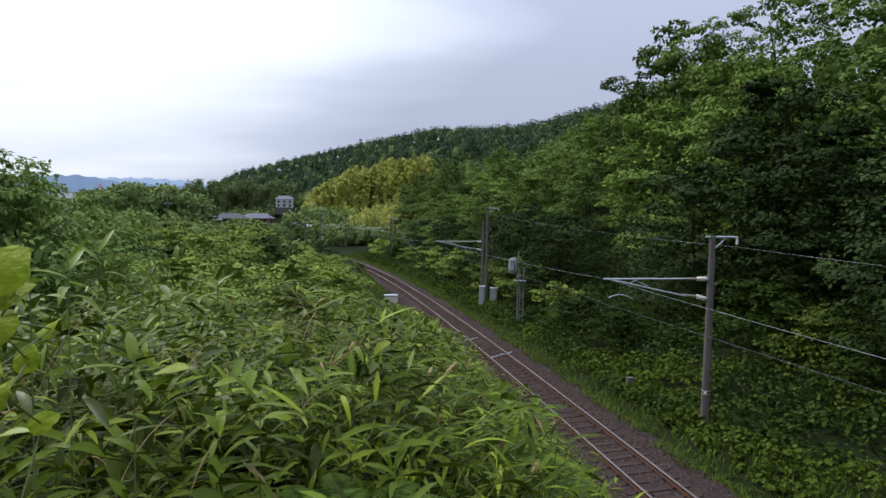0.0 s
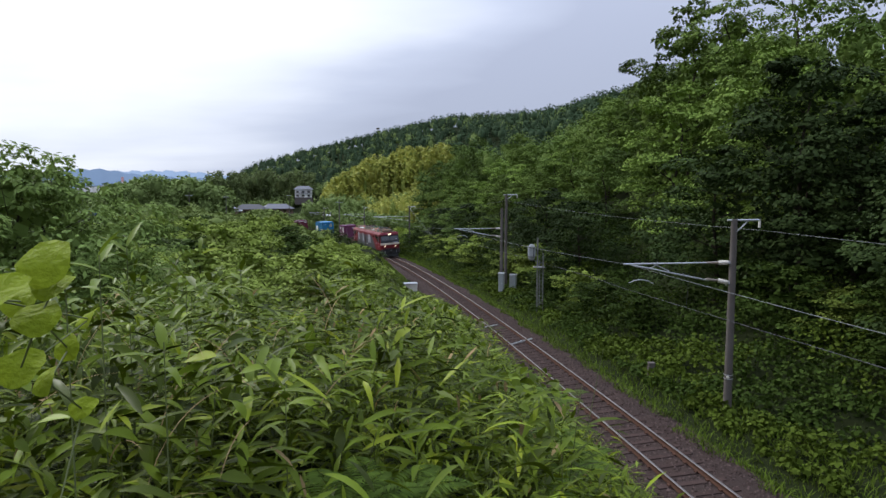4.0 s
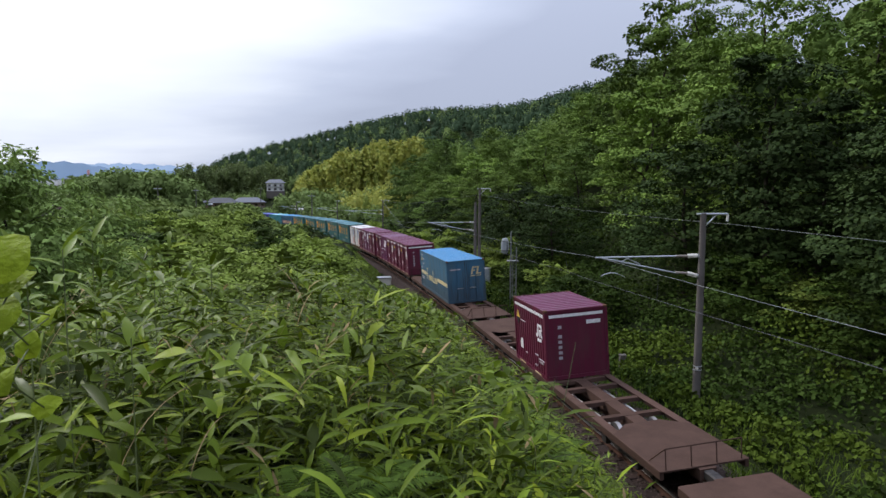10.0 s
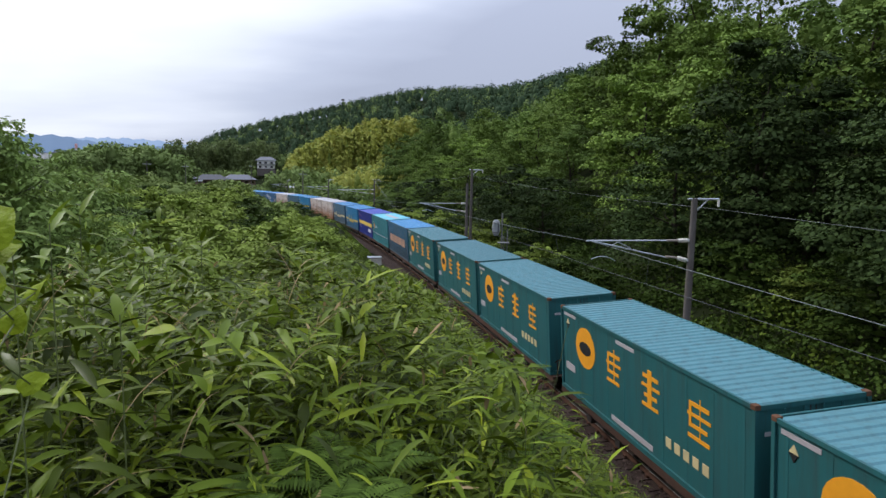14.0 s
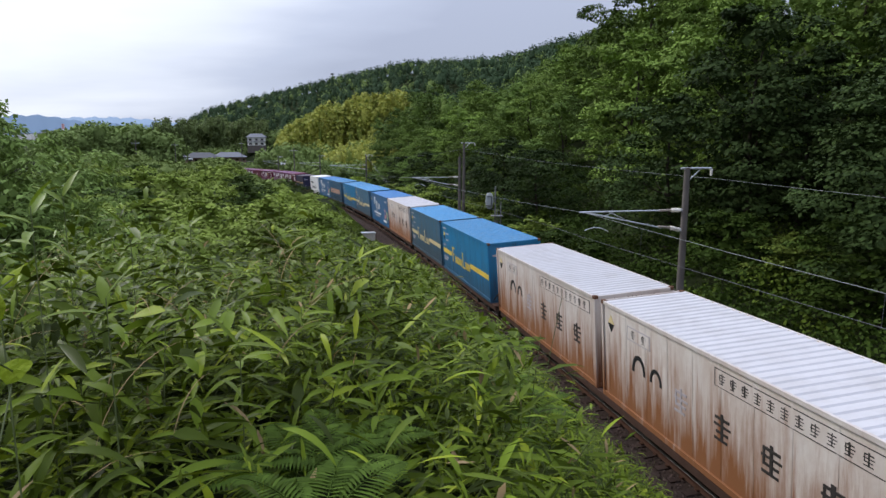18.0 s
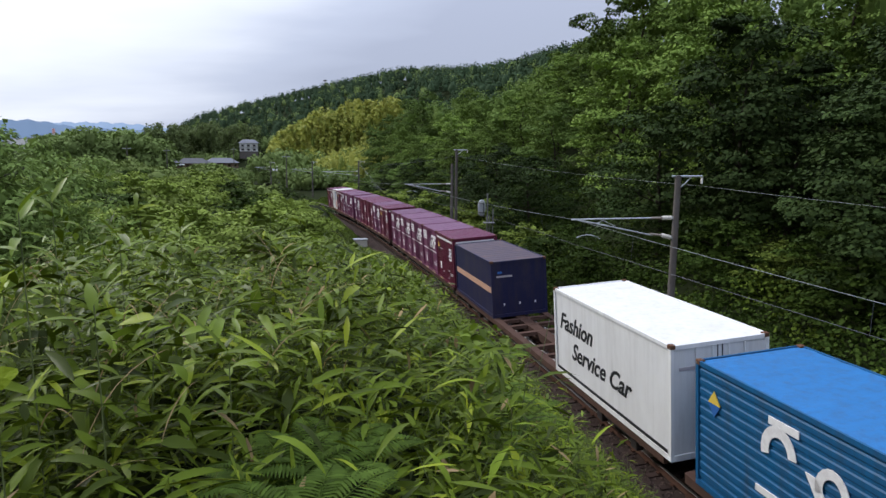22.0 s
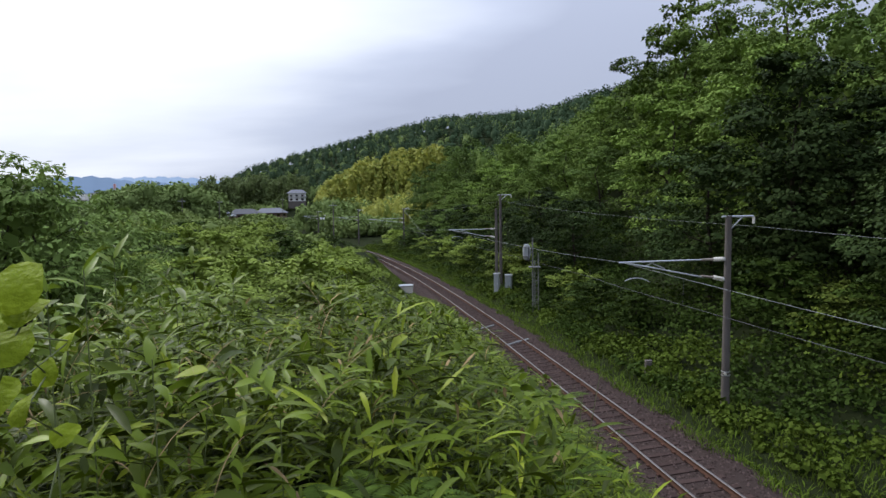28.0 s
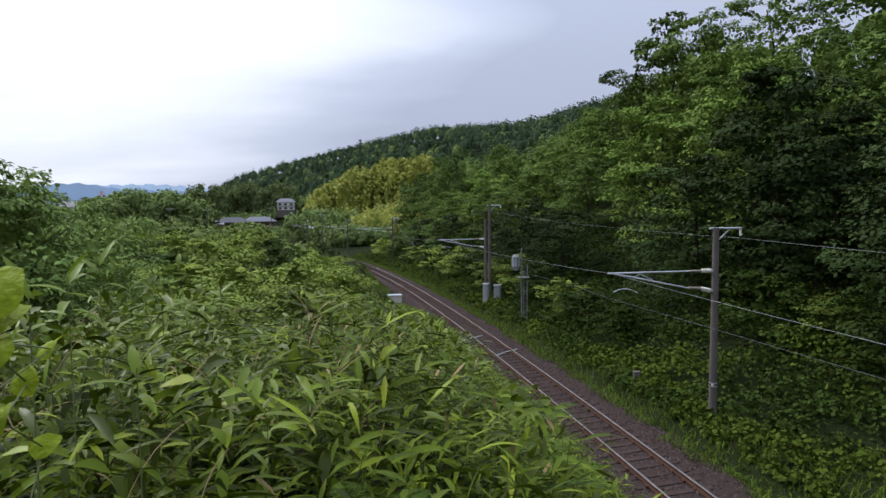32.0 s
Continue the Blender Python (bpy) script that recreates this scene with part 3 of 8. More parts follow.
PT = {
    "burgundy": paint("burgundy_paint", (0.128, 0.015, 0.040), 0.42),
    # side burgundy made lighter and pinker: the sky's reflection is painted in
    "burgundy_roof": paint("burgundy_roof_sky_tint", (0.150, 0.036, 0.078), 0.5, (0.16, 0.10, 0.12)),
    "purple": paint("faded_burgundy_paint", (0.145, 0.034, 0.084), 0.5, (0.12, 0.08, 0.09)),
    # the other coloured roofs repeat their side paint in a lighter tone
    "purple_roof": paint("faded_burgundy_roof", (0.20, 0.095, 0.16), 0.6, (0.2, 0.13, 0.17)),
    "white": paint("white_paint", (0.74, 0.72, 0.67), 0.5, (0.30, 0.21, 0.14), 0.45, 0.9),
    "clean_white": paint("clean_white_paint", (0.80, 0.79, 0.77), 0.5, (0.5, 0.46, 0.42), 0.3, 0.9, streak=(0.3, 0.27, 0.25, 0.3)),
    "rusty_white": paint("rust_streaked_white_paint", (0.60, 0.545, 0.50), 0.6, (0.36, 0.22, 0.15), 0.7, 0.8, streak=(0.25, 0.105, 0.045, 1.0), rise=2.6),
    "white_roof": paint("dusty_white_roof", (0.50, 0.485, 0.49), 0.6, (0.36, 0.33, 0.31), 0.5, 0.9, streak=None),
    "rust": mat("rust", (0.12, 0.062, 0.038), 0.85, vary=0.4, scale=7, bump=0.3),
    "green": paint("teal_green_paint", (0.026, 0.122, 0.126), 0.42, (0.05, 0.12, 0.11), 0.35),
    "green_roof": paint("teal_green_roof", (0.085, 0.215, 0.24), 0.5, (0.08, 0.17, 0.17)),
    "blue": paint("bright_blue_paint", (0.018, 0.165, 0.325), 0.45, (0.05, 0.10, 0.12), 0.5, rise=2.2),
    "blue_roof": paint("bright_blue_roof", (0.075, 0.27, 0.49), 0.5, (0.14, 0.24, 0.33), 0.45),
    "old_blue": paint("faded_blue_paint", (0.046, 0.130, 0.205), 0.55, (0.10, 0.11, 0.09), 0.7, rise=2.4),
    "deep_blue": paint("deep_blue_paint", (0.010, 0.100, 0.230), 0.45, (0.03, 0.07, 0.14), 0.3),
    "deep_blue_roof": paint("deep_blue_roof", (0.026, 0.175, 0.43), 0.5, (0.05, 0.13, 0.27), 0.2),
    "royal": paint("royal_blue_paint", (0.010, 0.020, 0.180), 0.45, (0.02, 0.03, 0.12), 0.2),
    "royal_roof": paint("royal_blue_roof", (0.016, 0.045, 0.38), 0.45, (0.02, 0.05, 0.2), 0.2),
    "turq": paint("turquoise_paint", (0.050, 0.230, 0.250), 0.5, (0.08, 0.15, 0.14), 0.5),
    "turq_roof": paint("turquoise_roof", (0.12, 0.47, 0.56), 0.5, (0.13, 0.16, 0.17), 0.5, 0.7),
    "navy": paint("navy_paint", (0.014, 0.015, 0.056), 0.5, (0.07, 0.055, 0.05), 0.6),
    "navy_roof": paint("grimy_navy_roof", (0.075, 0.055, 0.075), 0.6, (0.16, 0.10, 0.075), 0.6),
    "yellow": mat("yellow_marking", (0.72, 0.50, 0.07), 0.5, vary=0.15, scale=6, dirt=(0.35, 0.28, 0.10), dirt_amount=0.5, dirt_scale=3),
    "cream": mat("cream_marking", (0.62, 0.50, 0.26), 0.55, vary=0.2, scale=6, dirt=(0.3, 0.26, 0.16), dirt_amount=0.6, dirt_scale=3),
    "orange": mat("orange_marking", (0.80, 0.33, 0.02), 0.5, vary=0.12, scale=6),
    "mark": mat("white_marking", (0.80, 0.78, 0.76), 0.5, vary=0.1, scale=7, dirt=(0.4, 0.35, 0.33), dirt_amount=0.5, dirt_scale=4),
    "grey_mark": mat("faint_marking", (0.40, 0.36, 0.37), 0.6, vary=0.15, scale=9),
    "black": mat("black_marking", (0.02, 0.02, 0.022), 0.5, vary=0.15, scale=8),
    "pink": mat("pink_marking", (0.70, 0.30, 0.27), 0.5, vary=0.15, scale=5, dirt=(0.6, 0.5, 0.42), dirt_amount=0.6, dirt_scale=3),
    "bluemark": mat("blue_marking", (0.03, 0.12, 0.36), 0.5, vary=0.15, scale=6),
    "salmon": mat("pale_orange_marking", (0.52, 0.30, 0.20), 0.55, vary=0.2, scale=5),
    "lime": mat("light_green_marking", (0.42, 0.55, 0.22), 0.5, vary=0.15, scale=6),
    "iron": mat("dark_iron", (0.035, 0.030, 0.028), 0.6, vary=0.3, scale=6, bump=0.2),
    "deck": mat("rusty_deck", (0.088, 0.052, 0.040), 0.8, vary=0.35, scale=1.6, bump=0.2, bscale=25, dirt=(0.05, 0.03, 0.022), dirt_amount=0.7, dirt_scale=1.2, obj=0.15),
    "wheel": mat("wheel_steel", (0.33, 0.30, 0.28), 0.4, metal=0.8, vary=0.2, scale=5),
    "loco_red": paint("locomotive_red", (0.185, 0.009, 0.017), 0.5, (0.12, 0.04, 0.035), 0.5),
    "loco_grey": paint("locomotive_grey", (0.070, 0.073, 0.080), 0.45, (0.10, 0.08, 0.07), 0.35),
    "loco_panel": paint("louvre_grey", (0.42, 0.42, 0.46), 0.5, (0.3, 0.28, 0.27), 0.3),
    "loco_roof": mat("dusty_brown_roof", (0.215, 0.145, 0.10), 0.85, vary=0.3, scale=1.2, bump=0.1, dirt=(0.13, 0.085, 0.06), dirt_amount=0.8, dirt_scale=0.9),
    "loco_deck": mat("grimy_roof_deck", (0.155, 0.112, 0.082), 0.85, vary=0.35, scale=1.5, dirt=(0.16, 0.105, 0.07), dirt_amount=0.7, dirt_scale=0.8),
    "loco_rim": paint("faded_red_rim", (0.27, 0.040, 0.065), 0.6, (0.17, 0.08, 0.08), 0.6),
    "loco_band": paint("cream_band", (0.70, 0.62, 0.50), 0.5, (0.45, 0.33, 0.24), 0.5),
    "loco_dark": mat("skirt_grey", (0.030, 0.031, 0.033), 0.6, vary=0.2, scale=4, dirt=(0.11, 0.085, 0.065), dirt_amount=0.5),
    "mask": mat("gloss_black", (0.012, 0.012, 0.014), 0.25, vary=0.1),
    "glass": mat("dark_glass", (0.010, 0.012, 0.014), 0.06, vary=0.05, spec=0.9),
    "steel": mat("bare_sheet", (0.62, 0.63, 0.65), 0.35, metal=0.8, vary=0.12, scale=5),
    "green_ins": mat("green_insulator", (0.035, 0.125, 0.10), 0.3, vary=0.12),
    "pale_rib": mat("pale_green_rib", (0.30, 0.40, 0.36), 0.35, vary=0.1),
    "pan_arm": mat("rusty_pantograph_steel", (0.085, 0.064, 0.055), 0.6, metal=0.3, vary=0.3, scale=8),
    "arm_red": mat("red_cable", (0.65, 0.11, 0.12), 0.5, vary=0.15),
    "lamp": glow("lit_lamp", (1.0, 0.80, 0.52), 3.0),
}

V, T7 = 23.88, 23.6


def front_s(t):
    """Place of the locomotive's nose along the line at t seconds."""
    return T7 + V * (t - 7.0) + float(np.interp(t, [22.0, 23.2], [0.0, 0.4]))


MOVERS = []


def rides(ob, u, z=0.0):
    """Notes that a thing rides u metres behind the nose, z metres above the rails."""
    MOVERS.append((ob, u, z))
    ob.matrix_basis = track_pose(front_s(0) - u, 0, z)
    return ob


def zigzag(bm, x0, x1, pitch, depth, a, b, place):
    """A trapezoid-corrugated sheet between x0 and x1; place(x, w, d) turns length, width and depth into a point."""
    n = max(2, int(round((x1 - x0) / pitch)))
    p = (x1 - x0) / n
    prof = []
    for i in range(n):
        q = x0 + i * p
        prof += [(q, 0), (q + 0.28 * p, 0), (q + 0.42 * p, depth), (q + 0.86 * p, depth)]
    prof.append((x1, 0))
    lo = [bm.verts.new(place(x, a, d)) for x, d in prof]
    hi = [bm.verts.new(place(x, b, d)) for x, d in prof]
    for i in range(len(prof) - 1):
        bm.faces.new((lo[i], lo[i + 1], hi[i + 1], hi[i]))
    return bm


def shell(o, L, W, H, paint_side, paint_roof, ribs=None, roof_pitch=0.30, frame=None, flat_roof=False, rows=False):
    """The body of a container: four walls, floor frame, roof sheet, posts, corner castings."""
    frame = frame or paint_side
    body = part("body", boxm(-L / 2 + 0.03, L / 2 - 0.03, -W / 2 + 0.045, W / 2 - 0.045, 0.02, H - 0.045), paint_side, o)
    for sgn in (-1, 1):
        y = sgn * (W / 2 - 0.04)
        if ribs:
            bm = zigzag(bmesh.new(), -L / 2 + 0.1, L / 2 - 0.1, ribs, 0.032, 0.12, H - 0.1, lambda x, w, d: Vector((x, y + sgn * d * 0.9, w)))
            part("side_panel", bm, paint_side, body)
        if rows:
            bm = zigzag(bmesh.new(), 0.16, H - 0.16, 0.2, 0.02, -L / 2 + 0.1, L / 2 - 0.1, lambda x, w, d: Vector((w, y + sgn * d * 0.9, x)))
            part("side_panel", bm, paint_side, body)
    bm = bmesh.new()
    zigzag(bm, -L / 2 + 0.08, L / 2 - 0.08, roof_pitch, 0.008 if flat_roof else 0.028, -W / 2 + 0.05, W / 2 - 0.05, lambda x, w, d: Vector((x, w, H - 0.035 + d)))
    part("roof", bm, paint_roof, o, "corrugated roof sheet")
    bm = bmesh.new()
    for sy in (-1, 1):
        box(bm, -L / 2, L / 2, sy * W / 2 - 0.05 * (sy > 0), sy * W / 2 + 0.05 * (sy < 0), H - 0.1, H - 0.012)
        box(bm, -L / 2, L / 2, sy * W / 2 - 0.06 * (sy > 0), sy * W / 2 + 0.06 * (sy < 0), 0.0, 0.13)
    for sx in (-1, 1):
        box(bm, sx * L / 2 - 0.05 * (sx > 0), sx * L / 2 + 0.05 * (sx < 0), -W / 2 + 0.05, W / 2 - 0.05, H - 0.11, H - 0.014)
        box(bm, sx * L / 2 - 0.06 * (sx > 0), sx * L / 2 + 0.06 * (sx < 0), -W / 2 + 0.06, W / 2 - 0.06, 0.0, 0.14)
        for sy in (-1, 1):
            box(bm, sx * L / 2 - 0.09 * (sx > 0), sx * L / 2 + 0.09 * (sx < 0), sy * W / 2 - 0.08 * (sy > 0), sy * W / 2 + 0.08 * (sy < 0), 0.12, H - 0.1)
    part("frame", bm, frame, o)
    for sx in (-1, 1):
        for sy in (-1, 1):
            for z in (0.0, H - 0.1):
                part("corner_casting", boxm(sx * (L / 2 - 0.07) - 0.075, sx * (L / 2 - 0.07) + 0.075, sy * (W / 2 - 0.06) - 0.065, sy * (W / 2 - 0.06) + 0.065, z - 0.002, z + 0.104, bev=0.012), PT["rust"] if z else frame, o)
    return body


def plate(o, name, x0, x1, z0, z1, y, m, proud=0.012, label=""):
    """A thin raised marking on the side that lies at y (negative: towards the camera)."""
    return part(name, boxm(x0, x1, y - proud, y + 0.01, z0, z1), m, o, label)


def shape(o, name, pts, y, m, label="", proud=0.014):
    """A marking with the outline pts (x, z) on the side at y."""
    mm = Matrix(((1, 0, 0, 0), (0, 0, -1, y), (0, 1, 0, 0), (0, 0, 0, 1)))
    return part(name, prism(bmesh.new(), pts, proud, mm), m, o, label)


def ellipse(cx, cz, a, b, n=22):
    return [(cx + a * math.cos(i * 2 * math.pi / n), cz + b * math.sin(i * 2 * math.pi / n)) for i in range(n)]


def seams(o, xs, y, z0, z1, m, w=0.035):
    for x in xs:
        plate(o, "door_seam", x - w / 2, x + w / 2, z0, z1, y, m, 0.006)


def rods_on(o, xs, y, z0, z1, m):
    for x in xs:
        part("lock_rod", rodm((x, y - 0.03, z0), (x, y - 0.03, z1), 0.016, n=6), m, o)


def hazard(o, cx, cz, r, y, upper, lower):
    shape(o, "sign", [(cx, cz + r), (cx - r * 0.7, cz), (cx + r * 0.7, cz)], y, upper, "yellow upper half of a diamond sign")
    shape(o, "sign", [(cx, cz - r), (cx + r * 0.7, cz - 0.004), (cx - r * 0.7, cz - 0.004)], y, lower, "black lower half of a diamond sign")


def hook_logo(o, x, z, k, y, m):
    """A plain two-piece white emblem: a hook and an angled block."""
    shape(o, "emblem", [(x, z), (x + 0.18 * k, z), (x + 0.25 * k, z + 0.08 * k), (x + 0.25 * k, z + 0.5 * k), (x + 0.16 * k, z + 0.5 * k), (x + 0.16 * k, z + 0.12 * k), (x, z + 0.12 * k)], y, m)
    shape(o, "emblem", [(x + 0.32 * k, z), (x + 0.41 * k, z), (x + 0.41 * k, z + 0.2 * k), (x + 0.55 * k, z), (x + 0.67 * k, z), (x + 0.54 * k, z + 0.22 * k), (x + 0.64 * k, z + 0.3 * k), (x + 0.6 * k, z + 0.5 * k), (x + 0.3 * k, z + 0.5 * k), (x + 0.3 * k, z + 0.4 * k), (x + 0.52 * k, z + 0.4 * k), (x + 0.52 * k, z + 0.3 * k), (x + 0.32 * k, z + 0.3 * k)], y, m)
    plate(o, "lettering", x + 0.12 * k, x + 0.55 * k, z - 0.16 * k, z - 0.06 * k, y, m)


def block_logo(o, x, z, k, y, m):
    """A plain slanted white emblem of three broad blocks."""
    for pts in ([(0.0, 0.0), (0.17, 0.0), (0.25, 0.08), (0.33, 0.46), (0.22, 0.46), (0.15, 0.12), (0.11, 0.10), (0.06, 0.22), (-0.03, 0.16)],
                [(0.25, 0.0), (0.35, 0.0), (0.39, 0.17), (0.49, 0.0), (0.60, 0.0), (0.50, 0.19), (0.62, 0.24), (0.67, 0.40), (0.62, 0.46), (0.36, 0.46), (0.34, 0.37), (0.55, 0.37), (0.53, 0.28), (0.31, 0.28)],
                [(0.62, 0.0), (0.72, 0.0), (0.755, 0.17), (0.90, 0.17), (0.92, 0.26), (0.775, 0.26), (0.80, 0.37), (1.0, 0.37), (1.02, 0.46), (0.72, 0.46)]):
        shape(o, "emblem", [(x + u * k, z + w * k) for u, w in pts], y, m)


L12, W12, H12 = 3.715, 2.45, 2.62
L31, W31, H31 = 9.41, 2.49, 2.72


def small_red(kind):
    """A twelve-foot container; kind: smooth, ribbed, or lined in burgundy or purple, or white."""
    label = {"smooth": "burgundy twelve-foot steel container with side doors", "ribbed": "burgundy ribbed twelve-foot steel container",
             "plain": "burgundy twelve-foot container with plain sides and white emblem", "lined": "faded burgundy twelve-foot container with white line and emblem", "lined_purple": "faded purple twelve-foot container with white emblem",
             "ribbed_purple": "faded purple ribbed container with white emblem", "white": "rust-stained white twelve-foot container"}[kind]
    o = thing("freight_container", Matrix(), label, "container", "containers on the train")
    L, W, H, y = L12, W12, H12, -W12 / 2
    pur = "purple" in kind or kind == "lined"
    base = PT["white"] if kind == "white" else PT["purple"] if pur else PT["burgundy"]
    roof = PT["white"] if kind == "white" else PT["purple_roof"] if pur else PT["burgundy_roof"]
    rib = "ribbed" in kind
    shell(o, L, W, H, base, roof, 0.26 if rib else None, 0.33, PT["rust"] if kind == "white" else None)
    wy = y + 0.045 if not rib else y + 0.012
    mk = PT["mark"]
    if not rib:
        seams(o, (-0.62, 0.02, 0.62), wy, 0.14, H - 0.12, PT["rust"] if kind == "white" else PT["iron"])
        rods_on(o, (-0.5, -0.12, 0.14, 0.5), wy, 0.15, H - 0.14, base)
    if kind == "smooth":
        plate(o, "stripe", -1.72, -0.7, H - 0.34, H - 0.22, wy, mk)
        plate(o, "stripe", -0.5, -0.1, H - 0.34, H - 0.22, wy, mk)
        plate(o, "stripe", 0.1, 0.5, H - 0.34, H - 0.22, wy, mk)
        plate(o, "stripe", 0.7, 1.72, H - 0.34, H - 0.22, wy, mk)
    if kind == "ribbed":
        for i in range(13):
            plate(o, "stripe", -1.7 + i * 0.262, -1.7 + i * 0.262 + 0.2, H - 0.30, H - 0.19, wy, mk)
    if kind == "plain":
        hook_logo(o, 0.85, H - 1.1, 0.95, wy, mk)
        plate(o, "placard", -1.2, -0.9, 0.5, 0.95, wy, mk, label="white paper placard")
        for x0, x1, z in ((-0.5, -0.3, 0.52), (0.5, 0.75, 0.85), (0.95, 1.6, 0.72), (1.0, 1.5, 0.6)):
            plate(o, "lettering", x0, x1, z, z + 0.05, wy, PT["grey_mark"])
    if kind in ("smooth", "ribbed"):
        hazard(o, -1.35, H - 0.78, 0.29, wy, PT["yellow"], PT["black"])
        plate(o, "lettering", -1.05, -0.45, H - 0.86, H - 0.82, wy, PT["grey_mark"])
        hook_logo(o, 0.85, H - 1.12, 1.0, wy, mk)
        plate(o, "placard", -1.15, -0.85, 0.62, 1.0, wy, mk, label="white paper placard")
        for x0, x1, z in ((-0.55, -0.3, 0.52), (0.55, 0.8, 0.3), (1.0, 1.6, 0.62), (1.05, 1.5, 0.52), (0.62, 0.95, 0.72)):
            plate(o, "lettering", x0, x1, z, z + 0.05, wy, PT["grey_mark"])
    if "lined" in kind:
        plate(o, "panel", -1.68, -0.8, H - 0.78, H - 0.28, wy, mk, label="white lettered panel")
        plate(o, "stripe", -1.74, 1.74, H - 1.36, H - 1.30, wy, mk)
        block_logo(o, -0.02, H - 1.16, 1.7, wy, mk)
        for r in range(3):
            plate(o, "lettering", -1.6, -0.9 - 0.1 * (r % 2), H - 0.72 + r * 0.14, H - 0.65 + r * 0.14, wy - 0.008, PT["grey_mark"])
        plate(o, "placard", -1.2, -0.9, 0.4, 0.82, wy, mk)
        for x0, x1, z in ((-1.4, -0.8, 0.9), (0.8, 1.65, 0.6), (0.95, 1.6, 0.5), (1.35, 1.55, 0.75)):
            plate(o, "lettering", x0, x1, z, z + 0.055, wy, PT["grey_mark"])
    if kind == "ribbed_purple":
        block_logo(o, 0.1, H - 1.1, 1.5, wy, mk)
        plate(o, "stripe", -1.7, 0.95, H - 1.42, H - 1.36, wy, mk)
        for x0, x1, z in ((-1.5, -0.8, 0.72), (1.2, 1.35, 0.2), (1.2, 1.35, 0.45)):
            plate(o, "lettering", x0, x1, z, z + 0.14, wy, PT["grey_mark"])
    if kind == "white":
        for x in (-1.6, -1.35, -1.12):
            plate(o, "lettering", x, x + 0.17, H - 0.72, H - 0.42, wy, PT["grey_mark"])
        shape(o, "sign", [(-1.35, H - 1.5), (-1.53, H - 1.23), (-1.35, H - 0.96), (-1.17, H - 1.23)], wy, PT["black"])
        plate(o, "panel", 0.72, 1.05, 1.5, 2.3, wy, PT["bluemark"], label="blue marking")
        plate(o, "panel", 0.72, 1.2, 0.35, 1.2, wy, PT["pink"], label="faded pink marking")
        plate(o, "placard", 1.45, 1.65, 0.35, 0.6, wy, PT["black"])
    # yellow marks along the foot, leading end
    for x in (-1.0, 0.9):
        plate(o, "stripe", x - 0.35, x + 0.35, 0.035, 0.085, y, PT["cream"], 0.008)
    ex = L / 2 - 0.03
    if kind != "white":
        for z in (0.75, 0.95, 1.15, 1.35, 1.55, 1.9):
            part("lettering", boxm(ex, ex + 0.012, -0.72, -0.58, z, z + 0.11), PT["grey_mark"], o)
        part("emblem", boxm(ex, ex + 0.014, 0.4, 0.95, H - 0.62, H - 0.48), mk, o)
        if kind in ("smooth", "ribbed"):
            part("stripe", boxm(ex, ex + 0.012, -1.05, 1.05, H - 0.3, H - 0.19), mk, o)
    return o


def strokes(o, x, z, k, y, m, seed):
    """A sign that cannot be spelled here, as a block of plain bars."""
    rng = random.Random(seed)
    plate(o, "lettering", x - 0.36 * k, x + 0.36 * k, z + 0.28 * k, z + 0.38 * k, y, m)
    plate(o, "lettering", x - 0.42 * k, x + 0.42 * k, z + 0.05 * k, z + 0.13 * k, y, m)
    plate(o, "lettering", x - 0.3 * k, x + 0.3 * k, z - 0.2 * k, z - 0.11 * k, y, m)
    plate(o, "lettering", x - 0.06 * k + rng.uniform(-0.1, 0.1) * k, x + 0.06 * k, z - 0.45 * k, z + 0.5 * k, y, m, 0.013)
    plate(o, "lettering", x - 0.4 * k, x + (0.1 + rng.uniform(0, 0.3)) * k, z - 0.45 * k, z - 0.36 * k, y, m)
    if rng.random() < 0.7:
        plate(o, "lettering", x - 0.36 * k, x - 0.27 * k, z - 0.2 * k, z + 0.38 * k, y, m, 0.013)


def end_doors(o, L, W, H, m, emblem=None):
    ex = L / 2 - 0.03
    for y in (-0.02, 0.02):
        part("door_seam", boxm(ex, ex + 0.01, y * 3 - 0.012, y * 3 + 0.012, 0.15, H - 0.12), PT["iron"], o)
    for y in (-0.62, -0.2, 0.2, 0.62):
        part("lock_rod", rodm((ex + 0.03, y, 0.14), (ex + 0.03, y, H - 0.12), 0.017, n=6), m, o)
    for y in (-0.42, 0.42):
        part("handle", boxm(ex + 0.02, ex + 0.05, y - 0.2, y + 0.2, 0.9, 0.94), PT["steel"], o)
    part("lettering", boxm(ex, ex + 0.012, -1.02, -0.35, H - 0.62, H - 0.54), PT["grey_mark"], o)
    if emblem:
        mm = Matrix(((0, 0, 1, ex), (1, 0, 0, 0), (0, 1, 0, 0), (0, 0, 0, 1)))
        for pts in ([(0.32, H - 0.95), (0.42, H - 0.95), (0.47, H - 0.75), (0.6, H - 0.75), (0.62, H - 0.67), (0.49, H - 0.67), (0.52, H - 0.55), (0.72, H - 0.55), (0.74, H - 0.46), (0.44, H - 0.46)],
                    [(0.66, H - 0.95), (0.98, H - 0.95), (1.0, H - 0.87), (0.78, H - 0.87), (0.88, H - 0.46), (0.78, H - 0.46)]):
            part("emblem", prism(bmesh.new(), pts, 0.014, mm), emblem, o)
        part("stripe", boxm(ex, ex + 0.012, 0.3, 1.0, H - 1.06, H - 1.02), emblem, o)


